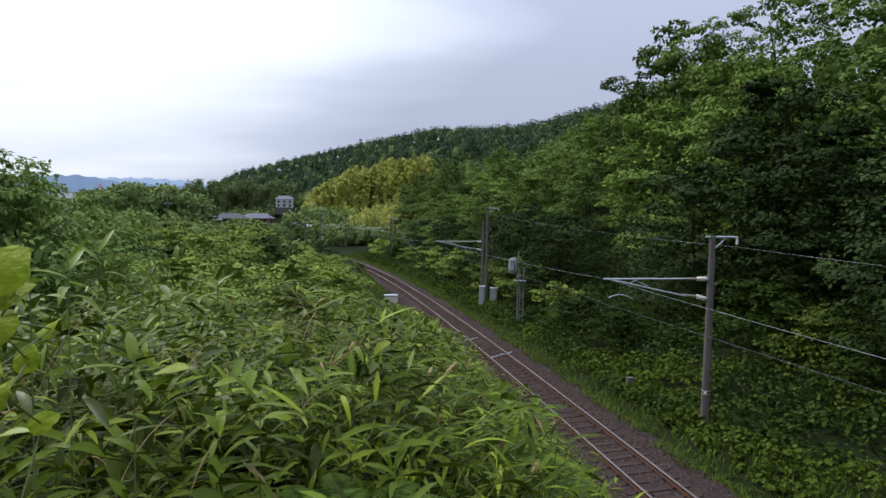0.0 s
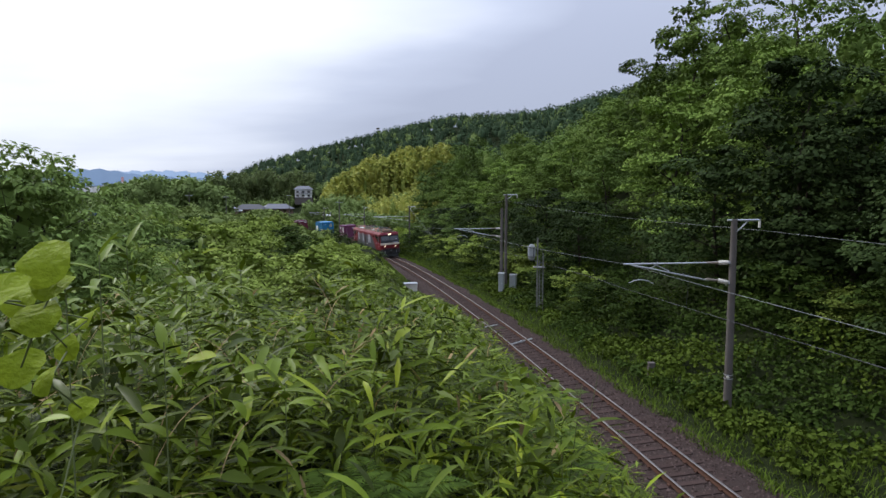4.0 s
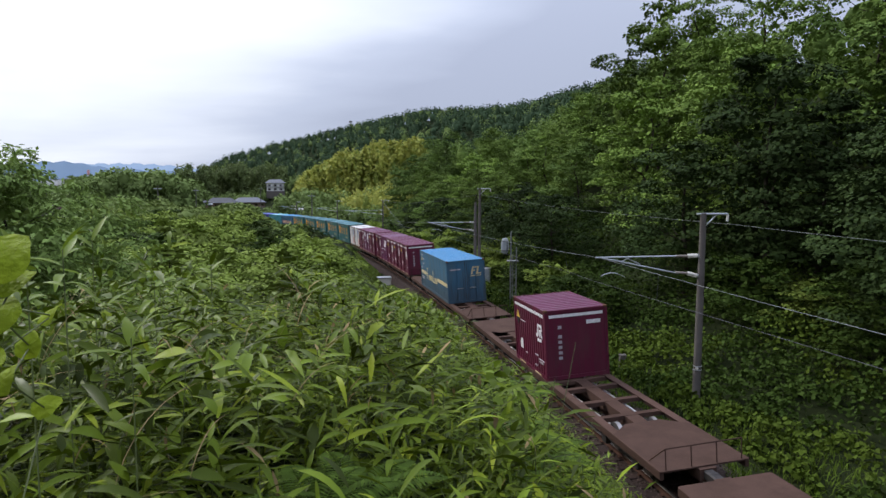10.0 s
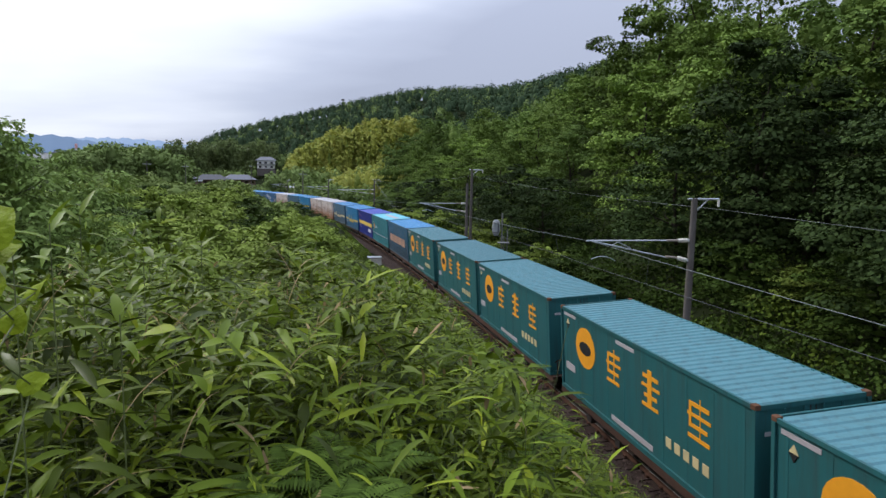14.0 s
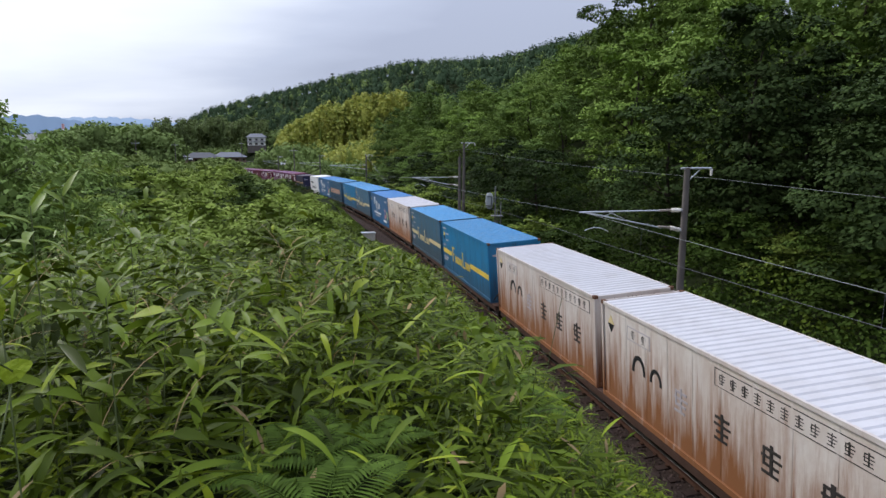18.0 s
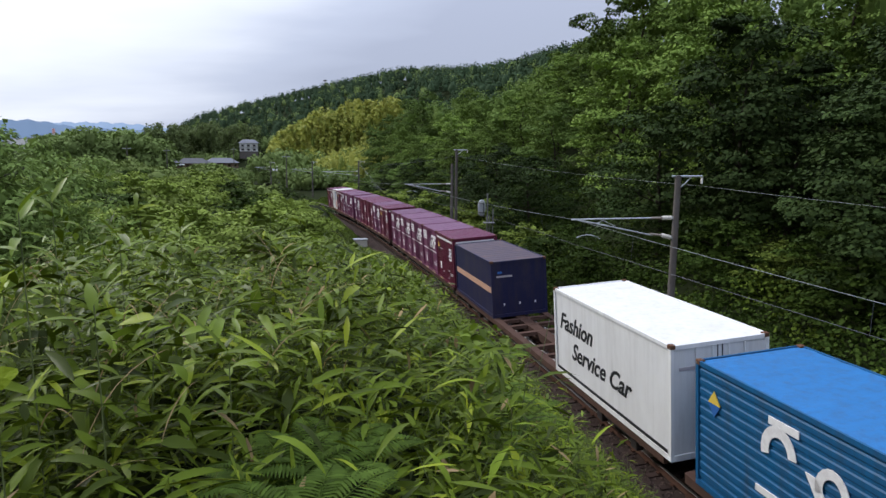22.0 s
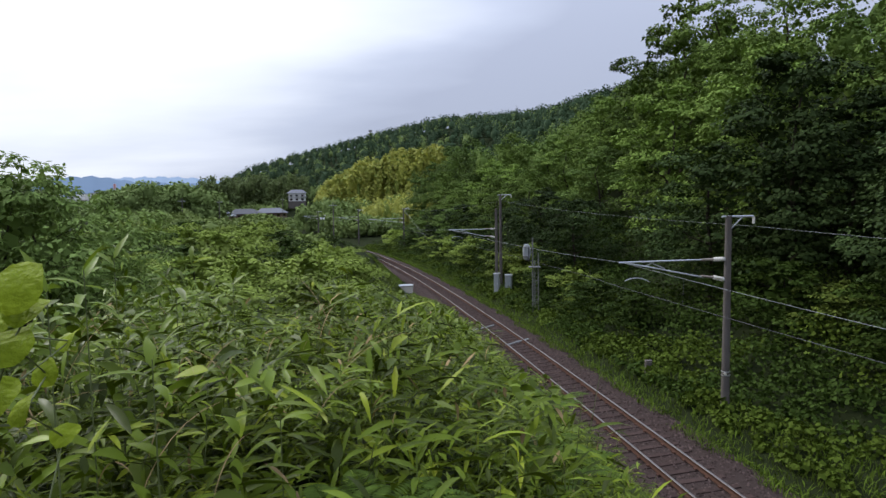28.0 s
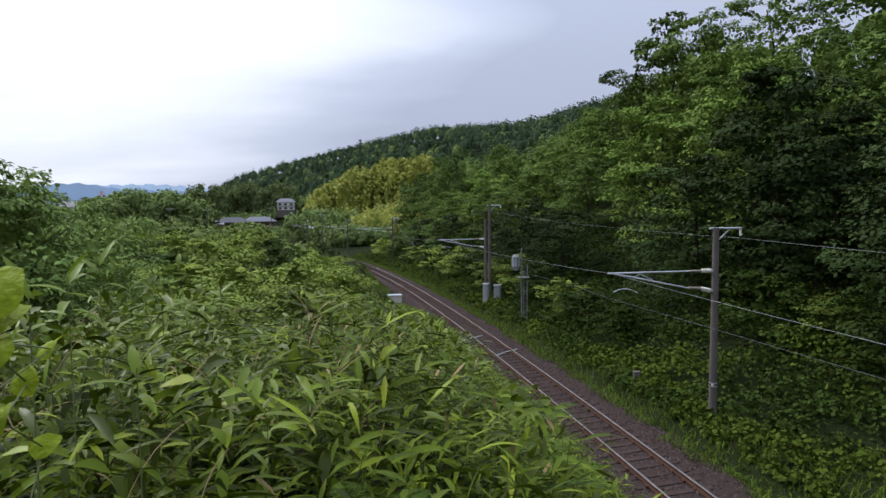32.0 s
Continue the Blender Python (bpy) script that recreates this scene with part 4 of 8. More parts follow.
def long_box(kind):
    """A thirty-one-foot container (or one of twenty feet)."""
    spec = {"green": ("green", "green_roof", "teal green long container with orange markings"), "liner": ("blue", "blue_roof", "bright blue long container with yellow stripe"),
            "liner_old": ("old_blue", "blue_roof", "faded grimy blue long container with cream stripe"), "liner_short": ("blue", "blue_roof", "bright blue twenty-foot container with end doors"),
            "liner_end": ("old_blue", "blue_roof", "weathered blue container with barn doors"),
            "royal": ("royal", "royal_roof", "royal blue long container with yellow band"), "turq": ("turq", "turq_roof", "turquoise ribbed long container with stained roof"),
            "ribbed_blue": ("old_blue", "blue_roof", "blue ribbed long container with pale orange lettering"), "fruit": ("deep_blue", "deep_blue_roof", "deep blue long container with white swirls"),
            "rusty": ("rusty_white", "white_roof", "white long container streaked with rust"), "fashion": ("clean_white", "clean_white", "clean white container with dark script"),
            "navy": ("navy", "navy_roof", "grimy navy twenty-foot container with tan stripe")}[kind]
    o = thing("freight_container", Matrix(), spec[2], "container", "containers on the train")
    L, W, H = L31, W31, H31
    if kind in ("liner_short", "navy"):
        L = 6.06
    if kind == "fashion":
        L = 6.6
    if kind == "navy":
        H = 2.45
    y = -W / 2
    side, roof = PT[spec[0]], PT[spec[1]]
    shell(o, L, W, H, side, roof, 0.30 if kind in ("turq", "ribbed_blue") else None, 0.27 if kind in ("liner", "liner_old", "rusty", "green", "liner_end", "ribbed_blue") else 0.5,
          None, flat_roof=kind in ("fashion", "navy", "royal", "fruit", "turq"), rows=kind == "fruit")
    wy = y + 0.045 if kind not in ("turq", "ribbed_blue", "fruit") else y + 0.012
    if kind in ("green", "liner", "liner_old", "rusty", "liner_end", "liner_short"):
        n = 9 if L > 7 else 6
        seams(o, [-L / 2 + 0.35 + i * (L - 0.7) / n for i in range(n + 1)], wy, 0.14, H - 0.1, side, 0.06)
    if kind == "green":
        shape(o, "emblem", ellipse(-2.9, H - 0.98, 0.68, 0.62), wy, PT["orange"], "plain orange oval", 0.012)
        shape(o, "emblem", ellipse(-2.9, H - 1.0, 0.42, 0.2, 10), wy, PT["black"], "plain dark blot", 0.018)
        for i, x in enumerate((-1.05, 0.9, 2.9)):
            strokes(o, x, H - 1.02, 1.0, wy, PT["orange"], i)
        for x0, x1, z0, z1 in ((-4.5, -3.6, H - 0.26, H - 0.17), (-0.9, 0.1, H - 0.3, H - 0.2), (-4.4, -3.7, 0.72, 0.95), (-1.2, 1.0, 0.2, 0.34)):
            plate(o, "lettering", x0, x1, z0, z1, wy, PT["grey_mark"])
        for i in range(5):
            plate(o, "lettering", 1.6 + i * 0.36, 1.82 + i * 0.36, 0.62, 0.86, wy, PT["cream"])
        hazard(o, -4.2, H - 0.5, 0.16, wy, PT["cream"], PT["black"])
        end_doors(o, L, W, H, side)
    if kind in ("liner", "liner_old", "liner_end"):
        c = PT["yellow"] if kind == "liner" else PT["cream"]
        z = 1.0
        plate(o, "stripe", -L / 2 + 0.15, -2.55, z, z + 0.24, wy, c)
        plate(o, "stripe", 1.35, L / 2 - 0.15, z, z + 0.24, wy, c)
        for x, h in ((-2.35, 0.82), (-0.2, 0.82)):
            plate(o, "lettering", x, x + 0.13, z - 0.25, z - 0.25 + h, wy, c)
            plate(o, "lettering", x - 0.06, x + (0.5 if x < -1 else 0.45), z - 0.25 + (h - 0.09 if x < -1 else 0.0), z - 0.25 + (h if x < -1 else 0.09), wy, c)
        plate(o, "lettering", -2.3, -2.0, z + 0.14, z + 0.21, wy, c)
        for i in range(6):
            plate(o, "lettering", -1.72 + i * 0.235, -1.58 + i * 0.235, z - 0.22, z + 0.14, wy, c)
        for i in range(4):
            plate(o, "lettering", 0.38 + i * 0.235, 0.52 + i * 0.235, z - 0.22, z + 0.14, wy, c)
        hazard(o, -4.15, H - 0.72, 0.25, wy, PT["yellow"], PT["black"])
        for x0, x1, zz in ((-4.4, -3.6, H - 0.34), (-3.8, -3.1, H - 0.62), (-3.8, -3.2, H - 0.98), (-4.45, -3.4, 0.72), (-4.4, -3.6, 0.58), (-4.5, -3.9, 1.4)):
            plate(o, "lettering", x0, x1, zz, zz + 0.07, wy, PT["grey_mark"])
        end_doors(o, L, W, H, side, PT["cream"])
    if kind == "liner_short":
        plate(o, "panel", -L / 2 + 0.2, -1.4, 0.9, 1.9, wy, PT["mark"], label="worn white panel")
        plate(o, "stripe", 1.3, L / 2 - 0.2, 1.0, 1.2, wy, PT["cream"])
        rods_on(o, (-0.9, -0.3, 0.3, 0.9), wy, 0.15, H - 0.12, side)
        end_doors(o, L, W, H, side, PT["cream"])
    if kind == "royal":
        plate(o, "stripe", -L / 2 + 0.1, L / 2 - 0.1, 1.15, 1.55, wy, PT["yellow"], label="broad yellow band")
        hazard(o, -4.2, H - 0.5, 0.2, wy, PT["yellow"], PT["orange"])
        shape(o, "emblem", ellipse(-3.1, H - 0.62, 0.14, 0.1, 14), wy, PT["pink"], "faded red mark")
        for i in range(5):
            plate(o, "lettering", 1.75 + i * 0.34, 2.0 + i * 0.34, 0.52, 0.86, wy, PT["mark"])
        for x0, x1, z in ((-4.1, -3.5, 0.9), (-4.1, -3.7, 0.75), (-3.3, -3.0, 0.72), (4.3, 4.55, H - 0.35)):
            plate(o, "lettering", x0, x1, z, z + 0.1, wy, PT["grey_mark"])
    if kind == "turq":
        plate(o, "stripe", -L / 2 + 0.2, L / 2 - 0.1, 0.85, 0.89, wy, PT["grey_mark"])
        shape(o, "emblem", [(-3.5, 1.6), (-3.25, 1.25), (-3.0, 1.6), (-3.25, 2.0)], wy, PT["orange"], "orange pointed mark")
        for x0, x1, z in ((-2.6, -1.8, 1.55), (-2.6, -1.6, 1.42), (-4.2, -3.9, 1.9)):
            plate(o, "lettering", x0, x1, z, z + 0.07, wy, PT["mark"])
        part("roof_stain", boxm(-2.8, 3.6, -0.2, 0.28, H - 0.02, H - 0.016), PT["grey_mark"], o, "long dark stain")
    if kind == "ribbed_blue":
        for i in range(14):
            plate(o, "lettering", -3.7 + i * 0.52, -3.36 + i * 0.52, 1.0, 1.62, wy, PT["salmon"])
        end_doors(o, L, W, H, side)
    if kind == "fruit":
        wh = PT["mark"]
        for cx, cz, a, b in ((-2.35, 1.75, 0.42, 0.5), (-1.2, 1.62, 0.34, 0.42)):
            ring = [(cx + a * math.cos(t), cz + b * math.sin(t)) for t in np.linspace(3.4, 0.1, 12)] + [(cx + a * 0.55 * math.cos(t), cz + b * 0.6 * math.sin(t)) for t in np.linspace(0.1, 3.4, 12)]
            shape(o, "emblem", ring, wy, wh, "white swirl")
        shape(o, "emblem", [(-1.75, 1.75), (-1.5, 1.75), (-1.1, 1.15), (-1.25, 1.0)], wy, wh)
        shape(o, "emblem", [(-0.6, 1.3), (-0.4, 1.3), (-0.3, 1.9), (-0.5, 1.9)], wy, wh)
        shape(o, "emblem", [(-0.1, 1.3), (0.12, 1.3), (0.5, 1.75), (0.4, 1.9), (0.0, 1.6)], wy, wh)
        plate(o, "lettering", -2.9, 0.7, 0.82, 0.95, wy, wh)
        plate(o, "lettering", -2.4, 0.2, 0.58, 0.68, wy, PT["grey_mark"])
        for cx, cz, m in ((2.35, 1.5, "pink"), (2.75, 1.1, "pink"), (2.3, 0.95, "pink"), (3.25, 1.35, "lime"), (3.5, 0.95, "lime")):
            shape(o, "emblem", ellipse(cx + 0.8, cz - 0.1, 0.17, 0.2, 12), wy, PT[m], "plain round fruit mark")
        plate(o, "lettering", 2.1, 3.6, 0.32, 0.52, wy, wh)
        plate(o, "lettering", 3.2, 4.2, H - 0.52, H - 0.4, wy, PT["grey_mark"])
        plate(o, "lettering", -2.6, -1.9, H - 0.5, H - 0.36, wy, wh)
        hazard(o, -4.1, H - 0.75, 0.27, wy, PT["yellow"], PT["bluemark"])
    if kind == "rusty":
        hazard(o, -4.2, H - 0.55, 0.24, wy, PT["cream"], PT["black"])
        plate(o, "panel", -3.3, -2.2, H - 0.72, H - 0.36, wy, PT["grey_mark"], 0.008)
        plate(o, "panel", -3.26, -2.24, H - 0.69, H - 0.39, wy, side, 0.012)
        for x in (-3.0, -2.5):
            strokes(o, x, H - 0.54, 0.24, wy, PT["iron"], 3)
        for cx, a in ((-2.75, 0.32), (-1.95, 0.26)):
            arc = [(cx + a * math.cos(t), 1.3 + a * 1.3 * math.sin(t)) for t in np.linspace(3.3, -0.1, 12)] + [(cx + a * 0.7 * math.cos(t), 1.3 + a * 0.95 * math.sin(t)) for t in np.linspace(-0.1, 3.3, 12)]
            shape(o, "emblem", arc, wy, PT["black"], "dark curved stroke")
        for i, x in enumerate((-0.9, 0.55, 1.95, 3.35)):
            strokes(o, x, 1.25, 0.62, wy, PT["grey_mark"] if i == 0 else PT["iron"], 10 + i)
        plate(o, "panel", 0.3, 4.3, H - 0.62, H - 0.24, wy, PT["iron"], 0.006)
        plate(o, "panel", 0.34, 4.26, H - 0.6, H - 0.26, wy, side, 0.010)
        for i in range(11):
            strokes(o, 0.55 + i * 0.34, H - 0.43, 0.24, wy, PT["iron"], 30 + i)
        end_doors(o, L, W, H, PT["rust"])
    if kind == "fashion":
        for txt, x, z, k in (("Fashion", -2.95, 1.52, 0.84), ("Service Car", -2.1, 0.75, 0.84)):
            cu = bpy.data.curves.new("lettering", "FONT")
            cu.body, cu.size, cu.extrude, cu.shear, cu.resolution_u, cu.offset = txt, 0.88 * k, 0.005, 0.35, 3, 0.014
            tmp = new("lettering", cu)
            me = bpy.data.meshes.new_from_object(tmp)
            bpy.data.objects.remove(tmp)
            me.materials.clear(); me.materials.append(PT["black"])
            tx = new("lettering", me)
            tx.parent = o
            tx.matrix_basis = Matrix.Translation((x, wy - 0.008, z)) @ Matrix.Rotation(radians(90), 4, "X")
            tx["label"] = "dark slanted lettering"
        plate(o, "stripe", -L / 2 + 0.2, L / 2 - 0.15, 0.16, 0.24, y, PT["black"], 0.006)
        end_doors(o, L, W, H, side)
    if kind == "navy":
        plate(o, "stripe", -L / 2 + 0.1, L / 2 - 0.1, 1.05, 1.3, wy, PT["salmon"], label="faded tan stripe")
        ex = L / 2 - 0.03
        part("emblem", boxm(ex, ex + 0.012, -0.95, -0.75, H - 0.55, H - 0.46), PT["bluemark"], o)
        part("lettering", boxm(ex, ex + 0.012, -1.0, -0.3, H - 0.72, H - 0.64), PT["grey_mark"], o)
        for yy in (-0.7, 0.0, 0.7):
            part("placard", boxm(ex, ex + 0.012, yy - 0.03, yy + 0.03, 0.5, 0.6), PT["mark"], o)
    return o


def flat_wagon():
    """A container wagon: sills, end decks, cross members, bogies, couplers and end rails."""
    o = thing("flat_wagon", Matrix(), "rust-brown container flat wagon with open deck", "wagon", "wagons of the train")
    D, I = PT["deck"], PT["iron"]
    for sy in (-1, 1):
        part("side_sill", boxm(-9.75, 9.75, sy * 1.18 - 0.06, sy * 1.18 + 0.06, -0.22, 0.0, bev=0.01), D, o)
        part("sill_flange", boxm(-9.75, 9.75, sy * 1.1 - 0.13, sy * 1.1 + 0.13, -0.018, 0.004), D, o)
    part("centre_sill", boxm(-9.9, 9.9, -0.22, 0.22, -0.34, -0.03), D, o)
    for x in (-5.8, -4.4, -2.9, -1.95, -0.9, 0.9, 1.95, 2.9, 4.4, 5.8):
        part("cross_member", boxm(x - 0.11, x + 0.11, -1.12, 1.12, -0.16, -0.022), D, o)
    for sx in (-1, 1):
        bm = bmesh.new()
        mm = Matrix.Translation((0, 0, -0.03))
        prism(bm, [(sx * 9.78, -1.2), (sx * 9.78, 1.2), (sx * 7.2, 1.2), (sx * 6.6, 0.55), (sx * 6.6, -0.55), (sx * 7.2, -1.2)][::sx], 0.036, mm)
        part("end_deck", bm, D, o, "worn brown end platform")
        bog = part("bogie", boxm(sx * 7.1 - 1.25, sx * 7.1 + 1.25, -1.0, 1.0, -0.52, -0.3, bev=0.03), I, o)
        for ax in (-0.95, 0.95):
            for sy in (-1, 1):
                part("wheel", rodm((sx * 7.1 + ax, sy * 0.535, -0.5), (sx * 7.1 + ax, sy * 0.665, -0.5), 0.405, n=20), PT["wheel"], bog)
                part("axle_box", boxm(sx * 7.1 + ax - 0.16, sx * 7.1 + ax + 0.16, sy * 0.95 - 0.1, sy * 0.95 + 0.1, -0.66, -0.36, bev=0.02), I, bog)
        part("coupler", boxm(sx * 9.85 - 0.1, sx * 10.2 + 0.0 if sx > 0 else sx * 9.85 + 0.1, -0.13, 0.13, -0.3, -0.06, bev=0.03) if sx > 0 else boxm(-10.2, -9.75, -0.13, 0.13, -0.3, -0.06, bev=0.03), I, o)
        for yy in (-1.05, -0.35, 0.35, 1.05):
            part("end_rail", rodm((sx * 9.72, yy, 0.0), (sx * 9.72, yy, 0.55), 0.018, n=5), D, o) if sx > 0 else None
        if sx > 0:
            part("end_rail", rodm((9.72, -1.05, 0.55), (9.72, 1.05, 0.55), 0.018, n=5), D, o)
            part("end_rail", rodm((9.72, -1.05, 0.55), (9.1, -1.15, 0.02), 0.018, n=5), D, o)
    for x in (-3.4, -1.2, 1.4):
        part("brake_gear", boxm(x - 0.5, x + 0.5, -0.9, -0.45, -0.62, -0.3, bev=0.03), I, o)
    part("brake_pipe", rodm((-6, -0.62, -0.3), (6, -0.62, -0.3), 0.03, n=6), PT["wheel"], o)
    part("brake_pipe", rodm((-6, 0.5, -0.22), (6, 0.5, -0.22), 0.03, n=6), PT["steel"], o)
    return o


DECK = 0.945
LOAD = {0: [("lined_purple", 2)], 2: [("ribbed", 2)],
        4: [("smooth", 0), ("smooth", 1), ("smooth", 2), ("ribbed_purple", 3), ("smooth", 4)],
        5: [("smooth", 0), ("lined_purple", 1), ("smooth", 2), ("white", 3), ("white", 4)],
        17: [("ribbed", 0), ("lined", 1), ("lined", 2), ("lined", 3), ("lined", 4)],
        18: [("smooth", 0), ("lined", 1), ("plain", 2), ("plain", 3), ("lined", 4)],
        19: [("ribbed_purple", 0), ("lined_purple", 1), ("smooth", 2), ("white", 3), ("smooth", 4)]}
LONG = {1: [("liner_short", 0)], 3: [("liner_end", 0)], 6: [("green", -1), ("green", 1)], 7: [("green", -1), ("green", 1)], 8: [("green", -1), ("ribbed_blue", 1)],
        9: [("turq", -1), ("royal", 1)], 10: [("liner", -1), ("liner_old", 1)], 11: [("rusty", -1), ("rusty", 1)], 12: [("liner", -1), ("liner_old", 1)],
        13: [("rusty", -1), ("fruit", 1)], 14: [("liner_old", -1), ("liner", 1)], 15: [("ribbed_blue", -1), ("fruit", 1)], 16: [("fashion", -1), ("navy", 1)]}


# small shifts of single containers towards the front of their wagon
NUDGE = {(9, -1): 0.4, (9, 1): 0.6, (10, -1): 0.6, (11, -1): -0.2, (11, 1): -0.2, (12, -1): -0.4, (12, 1): -0.4, (13, 1): 0.2, (14, 1): 0.5, (15, -1): -0.2, (15, 1): 0.3, (16, -1): 1.9}


def make_train():
    made = {}

    def get(kind, build):
        if kind in made:
            return copy_thing(made[kind], Matrix())
        made[kind] = build()
        return made[kind]

    for i in range(20):
        uc = 25.0 + 20.36 * (i + 0.5) - (0.35 if i > 16 else 0.0)
        rides(get("wagon", flat_wagon), uc, DECK)
        for kind, k in LOAD.get(i, ()):
            rides(get(kind, lambda: small_red(kind)), uc + (k - 2) * 3.875 - {0: 0.35, 17: 0.55}.get(i, 0.0), DECK + 0.01)
        for kind, k in LONG.get(i, ()):
            off = (4.92 * k if kind != "navy" else 6.3) - NUDGE.get((i, k), 0.0)
            rides(get(kind, lambda: long_box(kind)), uc + off, DECK + 0.01)


make_train()


# ---------------------------------------------------------------- the locomotive
def locomotive():
    o = thing("electric_locomotive", Matrix(), "two-section red and grey electric locomotive with lit headlamps", "locomotive")
    R, Gy, I = PT["loco_red"], PT["loco_grey"], PT["iron"]
    w = 1.40
    for sx, x0, x1 in ((1, 0.18, 12.0), (-1, -12.0, -0.18)):
        # body with sloped roof shoulders and a raked nose
        prof = [(-w, 0.98), (w, 0.98), (w, 3.28), (w - 0.22, 3.56), (-w + 0.22, 3.56), (-w, 3.28)]
        bm = bmesh.new()
        mm = Matrix(((0, 0, 1, x0 if sx > 0 else x1), (1, 0, 0, 0), (0, 1, 0, 0), (0, 0, 0, 1)))
        prism(bm, prof, (x1 - x0 - 0.25) * sx, mm)
        bmesh.ops.recalc_face_normals(bm, faces=bm.faces)
        body = part("body", bm, R, o, "red body shell")
        nose = sx * 11.75
        bm = bmesh.new()
        ring = []
        for z, dx, ww in ((0.98, 0.42, w - 0.10), (2.02, 0.45, w - 0.06), (2.2, 0.40, w - 0.06), (3.12, 0.16, w - 0.10), (3.3, 0.30, w - 0.12), (3.56, 0.2, w - 0.3)):
            ring.append([bm.verts.new((nose, -w if z < 3.4 else -w + 0.22, z)), bm.verts.new((nose + sx * (dx - 0.14), -ww, z)), bm.verts.new((nose + sx * dx, -ww + 0.28, z)), bm.verts.new((nose + sx * dx, ww - 0.28, z)), bm.verts.new((nose + sx * (dx - 0.14), ww, z)), bm.verts.new((nose, w if z < 3.4 else w - 0.22, z))])
        for a, b in zip(ring, ring[1:]):
            for i in range(5):
                bm.faces.new((a[i], a[i + 1], b[i + 1], b[i]))
        bm.faces.new(ring[-1]); bm.faces.new(ring[0][::-1])
        bmesh.ops.recalc_face_normals(bm, faces=bm.faces)
        part("nose", bm, R, o, "red cab front")
        # black window mask, panes, cream band, lamps
        def slab(name, z0, z1, d0, d1, y0, y1, m, t=0.02, label=""):
            bm = bmesh.new()
            v = [bm.verts.new((nose + sx * (d + e), y, z)) for e in (0.0, t) for z, d in ((z0, d0), (z1, d1)) for y in (y0, y1)]
            for f in ((0, 1, 3, 2), (4, 6, 7, 5), (0, 4, 5, 1), (2, 3, 7, 6), (0, 2, 6, 4), (1, 5, 7, 3)):
                bm.faces.new([v[i] for i in f])
            bmesh.ops.recalc_face_normals(bm, faces=bm.faces)
            return part(name, bm, m, o, label)
        slab("window_mask", 2.07, 3.14, 0.44, 0.165, -1.34, 1.34, PT["mask"], 0.02, "black window surround")
        for y0, y1 in ((-1.18, -0.06), (0.06, 1.18)):
            pane = slab("windscreen", 2.42, 3.02, 0.375, 0.215, y0, y1, PT["glass"], 0.012, "dark windscreen pane")
            part("wiper", rodm((nose + sx * 0.40, (y0 + y1) / 2, 2.4), (nose + sx * 0.33, (y0 + y1) / 2 + 0.3, 2.75), 0.012, n=5), I, pane)
        part("paper", boxm(nose + sx * 0.33, nose + sx * 0.345, 0.78, 1.05, 2.48, 2.62), PT["mark"], o)
        part("front_band", boxm(min(nose + sx * 0.0, nose + sx * 0.475), max(nose + sx * 0.0, nose + sx * 0.475), -w + 0.03, w - 0.03, 1.78, 2.06, bev=0.04), PT["loco_band"], o, "dirty cream band across the front")
        part("number_plate", boxm(nose + sx * 0.45, nose + sx * 0.485, 0.45, 1.1, 2.09, 2.19), PT["loco_panel"], o)
        part("brow", boxm(min(nose - sx * 0.1, nose + sx * 0.36), max(nose - sx * 0.1, nose + sx * 0.36), -w + 0.1, w - 0.1, 3.13, 3.44, bev=0.05), PT["loco_rim"], o)
        part("lamp_box", boxm(nose + sx * 0.32, nose + sx * 0.4, -0.32, 0.32, 3.16, 3.42, bev=0.02), PT["mask"], o)
        for y in (-0.14, 0.14):
            part("headlamp", rodm((nose + sx * 0.38, y, 3.29), (nose + sx * 0.43, y, 3.29), 0.085, n=16), PT["lamp"] if sx > 0 else PT["glass"], o, "round lit headlamp" if sx > 0 else "")
        for y in (-0.75, 0.75):
            part("marker_lamp", rodm((nose + sx * 0.42, y, 1.62), (nose + sx * 0.47, y, 1.62), 0.065, n=14), PT["lamp"] if sx > 0 else PT["glass"], o)
        part("footplate", boxm(min(nose, nose + sx * 0.6), max(nose, nose + sx * 0.6), -0.95, 0.95, 1.24, 1.30), PT["loco_dark"], o)
        part("skirt", boxm(min(nose - sx * 0.4, nose + sx * 0.44), max(nose - sx * 0.4, nose + sx * 0.44), -w + 0.04, w - 0.04, 0.5, 1.22, bev=0.08), PT["loco_dark"], o, "dark grey front skirt")
        part("snow_plough", prism(bmesh.new(), [(-1.15, 0.1), (1.15, 0.1), (0.95, 0.5), (-0.95, 0.5)], sx * 0.5, Matrix(((0, 0, 1, nose + sx * 0.05), (1, 0, 0, 0), (0, 1, 0, 0), (0, 0, 0, 1)))), PT["loco_dark"], o)
        part("coupler", boxm(min(nose + sx * 0.4, nose + sx * 0.85), max(nose + sx * 0.4, nose + sx * 0.85), -0.17, 0.17, 0.68, 1.0, bev=0.05), I, o)
        for y in (-0.85, 0.85):
            part("brake_hose", rodm((nose + sx * 0.44, y, 0.95), (nose + sx * 0.5, y + 0.05, 0.55), 0.03, n=6), PT["steel"], o)
        # sides: grey flank with a slanted end, louvre panels, cab door
        for sy in (-1, 1):
            yy = sy * w
            def flank(name, pts, m, t=0.012, label=""):
                q = [(x * sx, z) for x, z in pts]
                mm = Matrix(((1, 0, 0, 0), (0, 0, sy, yy), (0, 1, 0, 0), (0, 0, 0, 1)))
                bm = prism(bmesh.new(), q, t, mm)
                bmesh.ops.recalc_face_normals(bm, faces=bm.faces)
                return part(name, bm, m, o, label)
